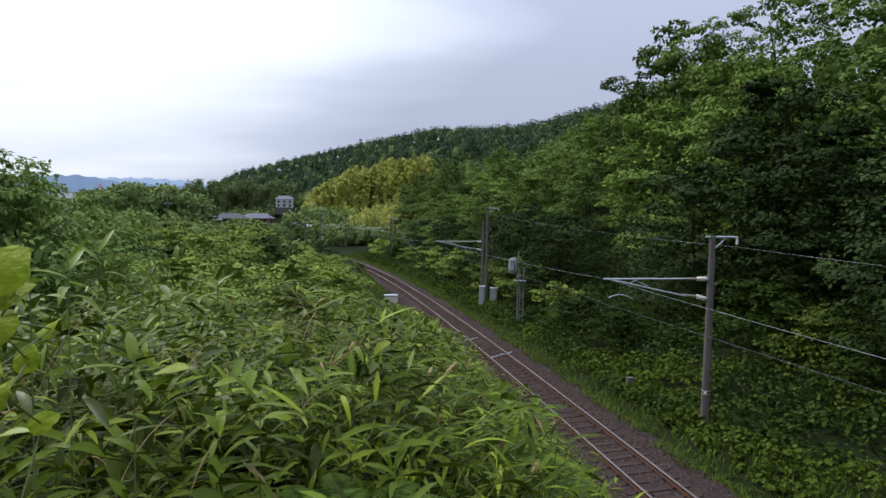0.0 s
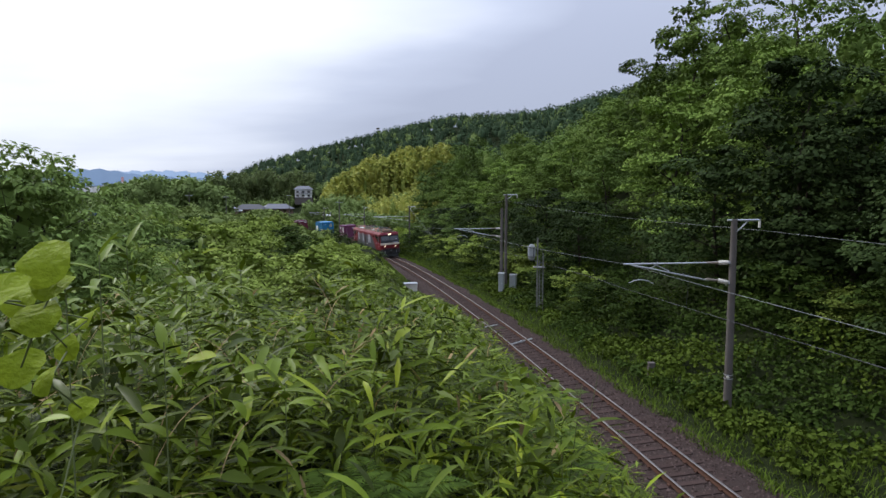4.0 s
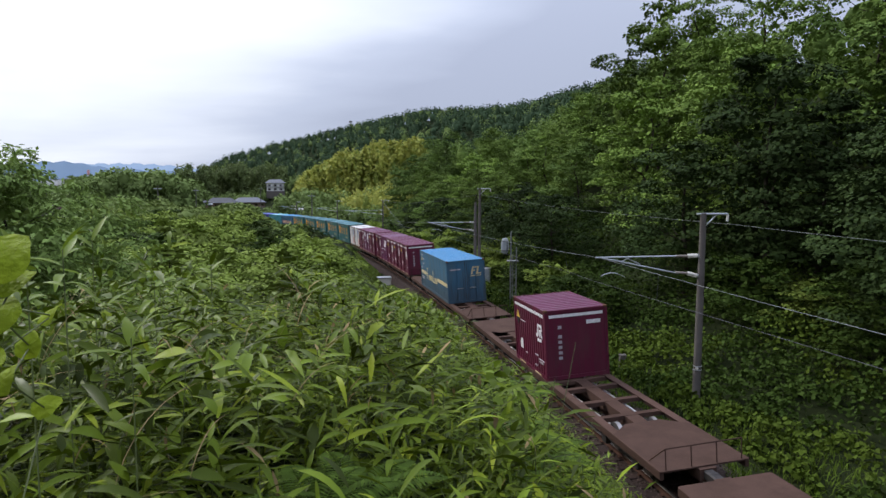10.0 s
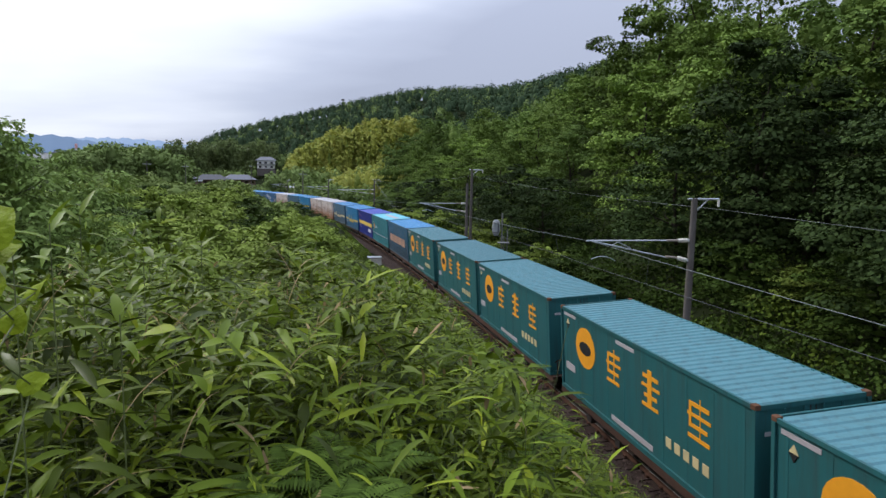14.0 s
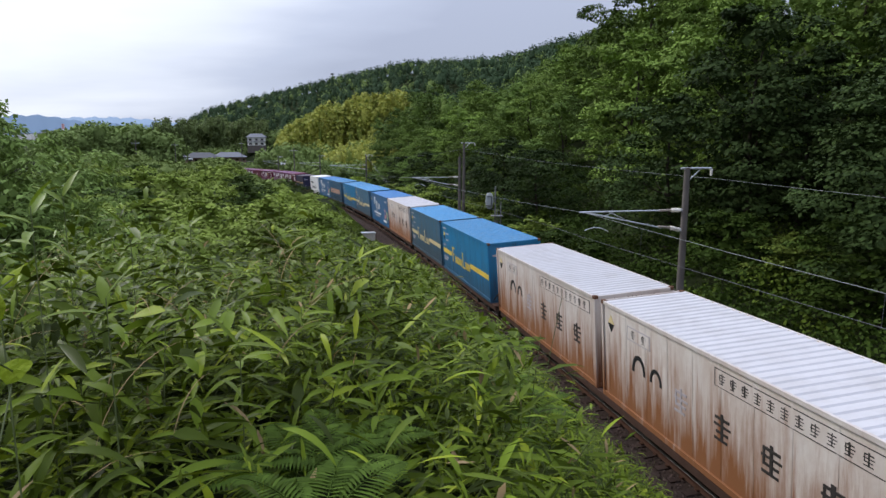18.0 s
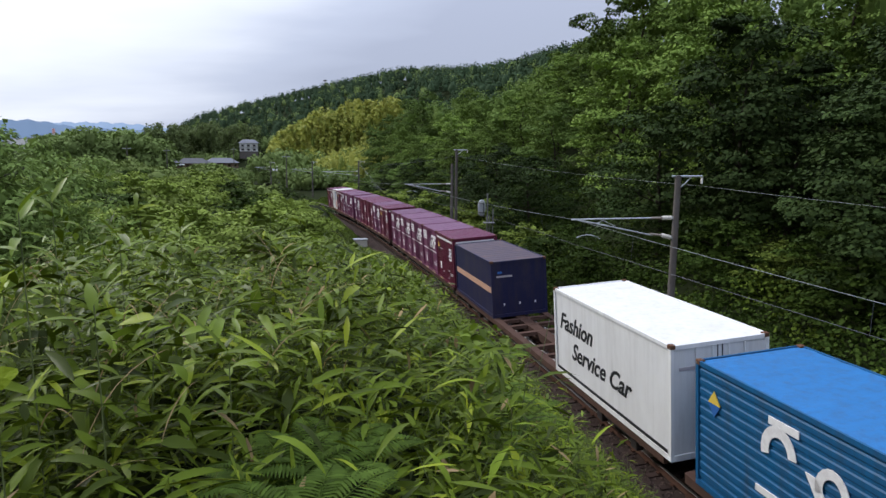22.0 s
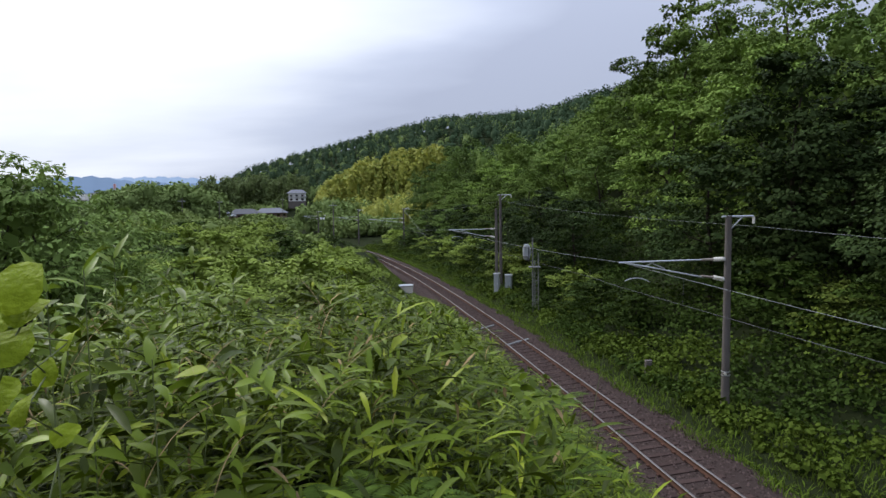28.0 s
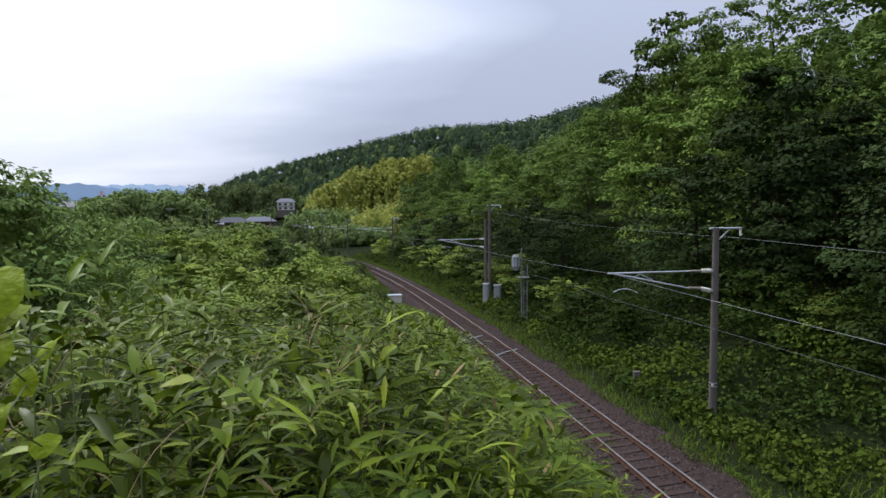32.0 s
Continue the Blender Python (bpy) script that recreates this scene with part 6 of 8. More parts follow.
def bracken():
    """Fine-leaved pale herbs along the edge of the ballast."""
    rng = np.random.default_rng(14)
    n = 60000
    s = rng.uniform(-30, 16, n)
    L = 1.0 + rng.uniform(0, 1, n) ** 0.8 * 4.2
    t = np.interp(s, _S, _th)
    x, y = np.interp(s, _S, _X) + np.sin(t) * L, np.interp(s, _S, _Y) - np.cos(t) * L
    r = np.hypot(x, y)
    ok = (wave(x, y, 1.0, 9.0) > -0.35) & (r > 5) & (L > 1.35 + 0.45 * wave(s, s * 0, 1.6, 2.0))
    x, y, r, L = x[ok], y[ok], r[ok], L[ok]
    z, h = mat_top(x, y, r, L, rng)
    P = np.stack([x, y, z + h * rng.uniform(0.45, 1.04, len(x))], 1)
    tagged(raw("bracken", *kites(P, 0.10, rng, 0.6, 0.22), M["creeper"]), "pale yellow-green fine-leaved herbs at the ballast edge", "grass", kind="stuff")


bracken()


def at_dir(az, el, d):
    a, e = radians(az), radians(el)
    return Vector((d * math.sin(a) * math.cos(e), d * math.cos(a) * math.cos(e), 8.2 + d * math.sin(e)))


def leaf_part(name, o, root, az, el, droop, ln, wd, m, label=""):
    v, f = blades(np.array([root]), np.array([radians(az)]), np.array([radians(el)]), np.array([radians(droop)]), np.array([ln]), np.array([wd]), 7, True)
    ob = raw(name, v, f, m, True)
    ob.parent = o
    if label:
        ob["label"] = label
    return ob


def shoot(az, el, d, leaves, m, label, group=""):
    """A single plant whose leaves are told apart; its head is at the given direction and distance."""
    top = at_dir(az, el, d)
    z = float(ground_z(top.x, top.y)[0])
    o = thing("broad_leaf_shoot", Matrix.Translation((top.x, top.y, z)), label, "plant", group)
    h = top.z - z
    part("stem", rodm((0, 0, -0.05), (0, 0, h), 0.003, 0.002, 6), M["sasa_stem"], o)
    for a, e, dr, ln, wd, dz in leaves:
        leaf_part("leaf", o, (0, 0, h + dz), a, e, dr, ln, wd, m)
    return o


shoot(-13.75, -13.6, 4.0, ((80, 84, 8, 0.19, 0.075, -0.02), (200, 35, 30, 0.15, 0.05, -0.06), (-20, 25, 40, 0.16, 0.05, -0.08)), M["fresh"], "bright fresh green upright leaf above the grass", "fresh shoots in the grass")
shoot(-1.65, -17.2, 5.5, ((100, 78, 20, 0.2, 0.06, 0.0), (250, 40, 40, 0.16, 0.05, -0.04), (10, 30, 50, 0.16, 0.05, -0.06)), M["fresh"], "yellow-green shoot standing in the grass", "fresh shoots in the grass")
shoot(14.7, -23.6, 7.6, ((-30, 62, 25, 0.20, 0.06, 0.0), (150, 30, 30, 0.22, 0.06, -0.05), (60, 50, 30, 0.22, 0.06, -0.05)), M["fresh"], "large fresh green leaf at the edge of the bank", "fresh shoots in the grass")
for k, (az, el, d) in enumerate(((-30.5, -4.6, 2.6), (-28.4, -4.0, 3.2), (-33.0, -6.0, 2.2), (-24.0, -7.0, 3.4), (-19.5, -6.4, 4.2), (-26.0, -12.0, 2.3), (-8.0, -15.0, 3.4), (-16.0, -17.0, 2.6), (3.0, -20.0, 3.6), (-4.0, -22.0, 2.9))):
    shoot(az, el, d, [((k * 77 + j * 97) % 360, 55 - 14 * j, 20 + 12 * j, 0.13 + 0.02 * ((k + j) % 4), 0.035 + 0.006 * (j % 3), -0.03 * j) for j in range(5)], M["sasa"] if k % 3 else M["fresh"], "tall bamboo grass stem standing over the rest", "tall stems in the grass")


def vine():
    """The creeper at the edge of the view with large rounded leaves."""
    rng = random.Random(8)
    o = thing("climbing_vine", Matrix.Translation(at_dir(-38, -24, 1.5)), "climbing vine with large rounded yellow-green leaves", "vine")
    base = o.matrix_basis.translation
    prev = Vector((0, 0, -0.3))
    spots = ((-34.45, -5.1, 1.3, 0.046), (-34.15, -6.9, 1.32, 0.034), (-35.3, -9.3, 1.3, 0.04), (-36.6, -13.0, 1.45, 0.04), (-31.6, -9.6, 1.7, 0.03), (-38.4, -7.4, 1.25, 0.05), (-36.2, -7.8, 1.4, 0.036), (-33.2, -11.8, 1.6, 0.028), (-34.8, -14.2, 1.5, 0.03), (-32.4, -16.6, 1.7, 0.028))
    for az, el, d, r in spots[::-1]:
        p = at_dir(az, el, d) - base
        part("stem", rodm(prev, p, 0.0018, n=5), M["sasa_stem"], o)
        bm = bmesh.new()
        tilt = Matrix.Translation(p) @ Euler((rng.uniform(0.5, 1.1), rng.uniform(-0.5, 0.5), rng.uniform(-0.5, 0.5))).to_matrix().to_4x4()
        ring = []
        for i in range(16):
            t = i / 16 * 2 * math.pi
            q = r * (1 + 0.30 * math.exp(-((t - 1.57) / 0.4) ** 2) + 0.07 * math.sin(5 * t + r * 90)) * (1 - 0.22 * math.exp(-((t - 4.71) / 0.35) ** 2))
            ring.append(bm.verts.new(tilt @ Vector((q * math.cos(t), q * math.sin(t) * 1.12, 0.35 * abs(q * math.cos(t)) - 0.2 * q * math.sin(t) ** 2))))
        mid = bm.verts.new(tilt @ Vector((0, 0, 0.012)))
        for i in range(16):
            f = bm.faces.new((mid, ring[i], ring[(i + 1) % 16]))
            f.smooth = True
        part("leaf", bm, M["vine_leaf"], o)
        prev = p


vine()


def fern_kind():
    o = thing("fern", Matrix(), "green fern with long feathery fronds in the grass", "fern", "ferns in the grass")
    rng = np.random.default_rng(77)
    for k in range(7):
        n = 26
        a = k * 0.9 + rng.uniform(-0.2, 0.2)
        t = np.linspace(0.08, 1, n)
        ln = 0.42 * rng.uniform(0.8, 1.15)
        el = 0.95 - 1.25 * t
        rx = np.cumsum(np.cos(el)) * ln / n
        rz = np.cumsum(np.sin(el)) * ln / n
        P = np.stack([rx * math.cos(a), rx * math.sin(a), rz], 1)
        w = 0.10 * np.sin(np.pi * np.clip(t * 0.92 + 0.06, 0, 1)) + 0.012
        pr = [blades(P, np.full(n, a + sg * 1.2), np.full(n, 0.12), np.full(n, 0.5), w, np.full(n, 0.019), 3, False) for sg in (-1, 1)]
        rach = stalks(np.concatenate([[[0, 0, 0]], P[:-1]]), P, np.full(n, 0.003))
        f = raw("frond", *together(*pr, rach), M["fern"], True)
        f.parent = o
    return o


def ferns():
    src = fern_kind()
    first = True
    for az, el, d, turn in ((-11.5, -23.9, 2.6, 0.3), (-7.6, -23.2, 2.7, 1.9), (-9.5, -27.5, 2.2, 2.5), (4.5, -20.2, 4.4, 3.3), (7.5, -19.5, 4.8, 4.0), (6.0, -23.5, 3.9, 5.0), (9.5, -21.0, 4.7, 2.0), (2.5, -15.5, 6.5, 1.0), (8.5, -16.5, 7.2, 3.0)):
        p = at_dir(az, el, d)
        m = Matrix.Translation((p.x, p.y, p.z - 0.24)) @ Matrix.Rotation(turn, 4, "Z")
        if first:
            src.matrix_basis, first = m, False
        else:
            copy_thing(src, m)


ferns()


# ---------------------------------------------------------------- trees
def hulls(C, w, h, rng, nu=7, nv=4, lo=0.8, hi=1.15):
    """Uneven solid hearts of far crowns."""
    n = len(C)
    u = np.arange(nu) * 2 * np.pi / nu
    t = np.linspace(-0.9, 1.45, nv)
    d = np.stack([np.cos(t)[:, None] * np.cos(u), np.cos(t)[:, None] * np.sin(u), np.broadcast_to(np.sin(t)[:, None], (nv, nu))], -1).reshape(-1, 3)
    V = C[:, None] + d[None] * np.stack([w, w, h], 1)[:, None] * rng.uniform(lo, hi, (n, nu * nv, 1))
    q = np.array([(i * nu + j, i * nu + (j + 1) % nu, (i + 1) * nu + (j + 1) % nu, (i + 1) * nu + j) for i in range(nv - 1) for j in range(nu)])
    return V.reshape(-1, 3), (q[None] + (np.arange(n) * nu * nv)[:, None, None]).reshape(-1, 4)


def limb_mesh(H, spread, rng, base_r, n_limbs=7, lean=0.06):
    """A tapered trunk with limbs."""
    bm = bmesh.new()
    pts = [Vector((0, 0, -0.4))]
    for i in range(1, 6):
        z = H * 0.78 * i / 5
        pts.append(Vector((rng.normal(0, lean * H * i / 5 * 0.5), rng.normal(0, lean * H * i / 5 * 0.5), z)))
    rad = [base_r * (1 - 0.8 * i / 5) for i in range(6)]
    for i in range(5):
        rod(bm, pts[i], pts[i + 1] + (pts[i + 1] - pts[i]) * 0.03, rad[i], rad[i + 1], 7)
    for j in range(n_limbs):
        i = 2 + j % 3
        a = rng.uniform(0, 6.28)
        e = pts[i] + Vector((math.cos(a) * spread * 0.6, math.sin(a) * spread * 0.6, H * rng.uniform(0.1, 0.22)))
        mid = pts[i].lerp(e, 0.5) + Vector((0, 0, -0.03 * H))
        rod(bm, pts[i], mid, rad[i] * 0.5, rad[i] * 0.33, 5)
        rod(bm, mid, e, rad[i] * 0.33, rad[i] * 0.08, 5)
    return bm


def lobed_crown(H, spread, low, lobes, clumps, per, leaf, slim, sag, reach, rng):
    """Boughs round the trunk, each a flattened dome made of leaf tufts that droop at the rim, with shaded gaps between them."""
    n = lobes
    k = (np.arange(n) + rng.uniform(0.1, 0.9, n)) / n
    rr = spread * np.sqrt(np.clip(1 - (1.75 * k - 0.72) ** 2 * 0.95, 0.02, 1)) * rng.uniform(0.55, 0.95, n)
    a = np.arange(n) * 2.4 + rng.uniform(-0.7, 0.7, n)
    base = np.stack([np.cos(a) * rr, np.sin(a) * rr, H * (low + (0.90 - low) * k)], 1)
    size = spread * rng.uniform(0.34, 0.54, n) * reach / 0.48 * np.interp(k, [0, 0.75, 1], [1.05, 0.95, 0.6])
    flat = rng.uniform(0.36, 0.58, n)
    # tufts on the upper skin of each bough
    own = np.arange(clumps) % n
    d = unit(rng.normal(0, 1, (clumps, 3)))
    d[:, 2] = np.abs(d[:, 2]) * 1.1 - 0.26
    d[:, :2] += 0.45 * base[own, :2] / spread
    d = unit(d)
    sz = np.stack([size[own], size[own], size[own] * flat[own]], 1)
    C = base[own] + d * sz * rng.uniform(0.62, 1.12, (clumps, 1))
    C[:, 2] -= sag * 0.5 * size[own] * (np.hypot(d[:, 0], d[:, 1]) ** 2)
    R = size[own] * rng.uniform(0.20, 0.40, clumps)
    # leaves on the skin of each tuft
    e = unit(rng.normal(0, 1, (clumps, per, 3)))
    e[..., 2] = np.abs(e[..., 2]) * 1.05 - 0.28
    e = unit(e + 0.35 * d[:, None])
    P = (C[:, None] + e * R[:, None, None] * np.array([1.1, 1.1, 0.62]) * rng.uniform(0.55, 1.12, (clumps, per, 1))).reshape(-1, 3)
    face = unit((0.6 * e + 0.4 * d[:, None] + np.array([0, 0, 0.55])).reshape(-1, 3))
    head = (e * np.array([1, 1, 0.3]) + np.array([0, 0, -0.35 * sag])).reshape(-1, 3)
    leaves = kites(P, leaf, rng, 0.84, slim, head, face)
    # the shaded inside: larger leaf masses within each bough and round the trunk
    m = 16
    g = unit(rng.normal(0, 1, (n, m, 3))) * rng.uniform(0.1, 0.72, (n, m, 1))
    inner = (base[:, None] + g * np.stack([size, size, size * flat], 1)[:, None]).reshape(-1, 3)
    q = 100 + 12 * n
    h = rng.uniform(0, 1, q)
    w = spread * 0.36 * np.sqrt(np.clip(1 - (1.75 * h - 0.72) ** 2, 0.05, 1)) * np.sqrt(rng.uniform(0, 1, q))
    t = rng.uniform(0, 6.283, q)
    heart = np.stack([w * np.cos(t), w * np.sin(t), H * (low + (0.84 - low) * h)], 1)
    return together(leaves, kites(inner, leaf * 1.5, rng, 0.3, 0.42), kites(heart, leaf * 2.4, rng, 0.2, 0.42))


def crown_mesh(name, H, spread, low, clumps, per, leaf, rng, material, cone=0.0, slim=0.32, reach=0.48, sag=0.35, lobes=15):
    if cone:
        k = rng.uniform(0, 1, clumps)
        rr = spread * (1 - k) ** 0.8 * rng.uniform(0.3, 0.8, clumps) + 0.05
        a = rng.uniform(0, 6.283, clumps)
        C = np.stack([np.cos(a) * rr, np.sin(a) * rr, H * (low + (0.93 - low) * k)], 1)
        b = a + rng.normal(0, 0.45, clumps)
        D = unit(np.stack([np.cos(b), np.sin(b), rng.normal(0.2, 0.25, clumps)], 1))
        R = spread * reach * rng.uniform(0.6, 1.25, clumps) * (0.35 + 0.65 * (1 - k))
    if not cone:
        v, f = lobed_crown(H, spread, low, lobes, clumps, per, leaf, slim, sag, reach, rng)
        return raw(name, v, f, material)
    P, head = sprays(C, D, R, per, rng, sag=sag)
    v, f = kites(P, leaf, rng, 0.45, slim, head)
    return raw(name, v, f, material)


def tree_kind(H, spread, low, clumps, per, leaf, seed, material, label, base_r=0.16, cone=0.0, slim=0.32, category="tree", limbs=7, name="tree", reach=0.48, sag=0.35, lobes=15):
    rng = np.random.default_rng(seed)
    t = thing(name, Matrix(), label, category)
    part("trunk", limb_mesh(H, spread, rng, base_r, limbs), M["bark"], t)
    c = crown_mesh("crown", H, spread, low, clumps, per, leaf, rng, material, cone, slim, reach, sag, lobes)
    c.parent = t
    return t


BROAD = "broad-leaved tree with dark green layered foliage"
LOCUST = "tall light green locust tree with feathery leaf sprays"
KINDS = {
    "broad": [tree_kind(11, 3.7, 0.03, 330, 32, 0.185, s, M[q], BROAD, lobes=17, slim=0.5) for s, q in ((1, "tree"), (2, "tree_mid"), (3, "tree"), (16, "tree_mid"))],
    "shaded_broad": [tree_kind(11, 3.9, 0.12, 300, 32, 0.185, s, M["tree_shaded"], "broad-leaved tree with the wood's shade painted into its leaves", lobes=16, slim=0.5) for s in (18, 19)],
    "locust": [tree_kind(13, 3.4, 0.10, 340, 32, 0.17, s, M["tree_lt"], LOCUST, slim=0.46, reach=0.5, sag=0.6, lobes=20) for s in (4, 5, 17)],
    "cedar": [tree_kind(16, 2.6, 0.10, 170, 34, 0.30, s, M["cedar"], "dark conical cedar tree among broad-leaved trees", 0.2, cone=1.0, slim=0.2, sag=0.5, reach=0.62) for s in (6, 7)],
    "shrub": [tree_kind(3.4, 1.9, 0.06, 96, 22, 0.14, s, M["shrub_lt"], "rounded light green shrub", 0.05, category="shrub", limbs=6, name="shrub", lobes=9, slim=0.5) for s in (8, 9, 10)],
    "sumac": [tree_kind(4.0, 1.9, 0.03, 230, 44, 0.10, s, M["sumac"], "small feathery-leaved tree on the terrace", 0.06, slim=0.22, limbs=8, sag=0.7, reach=0.5, lobes=18) for s in (14, 15)],
    "dark_shrub": [tree_kind(4.2, 2.2, 0.06, 96, 22, 0.15, s, M["shrub"], "dark green leafy shrub beside the track", 0.06, category="shrub", limbs=6, name="shrub", lobes=9, slim=0.5) for s in (12, 13)],
}
USED = set()


def plant(kind, x, y, top, turn, group, widen=1.0):
    """A tree or shrub rooted on the ground at x, y whose crown ends at the height top."""
    opts = KINDS[kind]
    src = opts[int(abs(turn) * 7.3) % len(opts)]
    H = {"broad": 11, "shaded_broad": 11, "locust": 13, "cedar": 16, "shrub": 3.4, "sumac": 4.0, "dark_shrub": 4.2}[kind]
    z = float(ground_z(x, y)[0])
    if kind != "sumac" and to_line(x, y)[1][0] > 0:
        top = min(top, float(level(x, y)))
    k = max((top - z) / H * (1.0 if kind in ("broad", "shaded_broad", "locust") else 0.95 if kind in ("cedar", "sumac") else 0.84), 0.12)
    w = k ** 0.6 * widen
    m = Matrix.Translation((x, y, z)) @ Matrix.Rotation(turn, 4, "Z") @ Matrix.Diagonal((w, w, k, 1))
    if src.name not in USED:
        USED.add(src.name)
        src.matrix_basis = m
        return tagged(src, group=group)
    return tagged(copy_thing(src, m @ Matrix.Diagonal([1 / q for q in src.scale] + [1])), group=group)


def hillside():
    """Trees on the wooded slope across the line; their tops follow the canopy's outline."""
    rng = np.random.default_rng(21)
    env_a = [-16, -6, -3, -1.6, -0.4, 3, 6, 9, 12, 13.8, 16, 17.8, 20.8, 23.5, 26, 28, 31.4, 36, 50, 90, 180]
    env_e = [-2.2, -1.6, 0.0, 3.6, 5.6, 5.8, 4.8, 6.2, 7.8, 9.4, 11.6, 16.4, 17.4, 17.2, 18.0, 18.4, 19.2, 20, 22, 24, 24]
    for s in np.arange(-96, 58, 6.2):
        for R, share in ((9.5, 0.52), (14.5, 0.74), (21.5, 0.98)):
            ss, RR = s + rng.uniform(-2.2, 2.2), R + rng.uniform(-1.8, 1.8)
            if s > 12 and R < 12:
                RR += 2.5
            p = track(ss, -RR)
            r, az = math.hypot(p.x, p.y), math.degrees(math.atan2(p.x, p.y))
            if r < 12 or p.y < -3 or az > 62 or rng.uniform() < 0.08:
                continue
            el = float(np.interp(az, env_a, env_e)) * share + (share - 1) * 6 + rng.normal(0, 0.7)
            top = 8.2 + r * math.tan(radians(el))
            z = float(ground_z(p.x, p.y)[0])
            if top < z + 3.0:
                continue
            top = min(top, z + 20)
            kind = "locust" if rng.uniform() < (0.5 if az > 14 else 0.15) else "broad"
            # front row and right-hand slope take the leaf with shade in its colour
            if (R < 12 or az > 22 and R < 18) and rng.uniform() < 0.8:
                kind = "shaded_broad"
            if -1.5 < az < 3.5 and R > 10 and rng.uniform() < 0.6:
                kind = "cedar"
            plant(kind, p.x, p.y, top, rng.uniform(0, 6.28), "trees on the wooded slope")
    # shrubs along the foot of the wood
    for s in np.arange(-70, 48, 3.1):
        R = 6.4 + rng.uniform(-0.7, 1.2) + (3.6 if s > 13 else 0.0)
        p = track(s + rng.uniform(-1, 1), -R)
        if math.hypot(p.x, p.y) < 12:
            continue
        z = float(ground_z(p.x, p.y)[0])
        plant("dark_shrub" if rng.uniform() < 0.6 else "shrub", p.x, p.y, z + rng.uniform(2.4, 4.4), rng.uniform(0, 6.28), "shrubs at the foot of the wood", 1.15)


hillside()


def left_growth():
    rng = np.random.default_rng(31)
    # shrubs of the terrace, in rising rows away from the camera
    for r, el, a0, a1, da in ((21, -5.2, -36, -12, 5.6), (29, -3.0, -36, -9, 4.6), (40, -1.7, -35, -8.5, 3.4), (56, -0.95, -34, -9.5, 2.6), (78, -0.8, -30, -13, 2.2)):
        for az in np.arange(a0, a1, da):
            a, rr = radians(az + rng.uniform(-1, 1)), r * rng.uniform(0.92, 1.1)
            x, y = rr * math.sin(a), rr * math.cos(a)
            s, L = to_line(x, y)
            if L[0] < 4.5:
                continue
            top = 8.2 + rr * math.tan(radians(el + rng.normal(0, 0.55) * 30 / (r + 8)))
            plant("shrub" if rng.uniform() < 0.7 else "dark_shrub", x, y, top, rng.uniform(0, 6.28), "shrubs on the terrace", 1.25)
    # darker shrubs that lean over the cutting
    for s, L, el in ((-30, 7.2, -5.0), (-36, 5.6, -4.6), (-42, 6.6, -3.6), (-47, 5.0, -4.2), (-52, 7.0, -3.0), (-58, 5.2, -3.4), (-64, 6.8, -2.6), (-71, 5.6, -2.6), (-78, 7, -2.2), (-25, 8.6, -5.2), (-27, 4.6, -6.6), (-33, 4.3, -5.6), (-39, 4.2, -5.0), (-45, 4.0, -4.4), (-21.5, 5.0, -7.2)):
        p = track(s, L)
        r = math.hypot(p.x, p.y)
        plant("dark_shrub", p.x, p.y, 8.2 + r * math.tan(radians(el)), rng.uniform(0, 6.28), "shrubs over the cutting", 1.1)
    # a rounder bush that stands before the curve
    for az, r, el in ((-12.4, 45, -2.9), (-11.0, 42, -2.7), (-9.8, 40, -3.6), (-8.6, 41, -4.9), (-11.6, 36, -3.6)):
        plant("shrub", r * math.sin(radians(az)), r * math.cos(radians(az)), 8.2 + r * math.tan(radians(el)), az * 3.1, "shrubs over the cutting", 1.15)
    # the tree at the edge of the view
    for az, r, el in ((-35.4, 15, 5.4), (-38.5, 15, 6.0), (-33.7, 16.0, 4.6), (-32.2, 18, 1.0)):
        x, y = r * math.sin(radians(az)), r * math.cos(radians(az))
        plant("sumac", x, y, 8.2 + r * math.tan(radians(el)), az, "trees on the terrace", 1.1)


left_growth()
for opts in KINDS.values():
    for spare in opts:
        if spare.name not in USED:
            for ob in list(spare.children) + [spare]:
                bpy.data.objects.remove(ob)


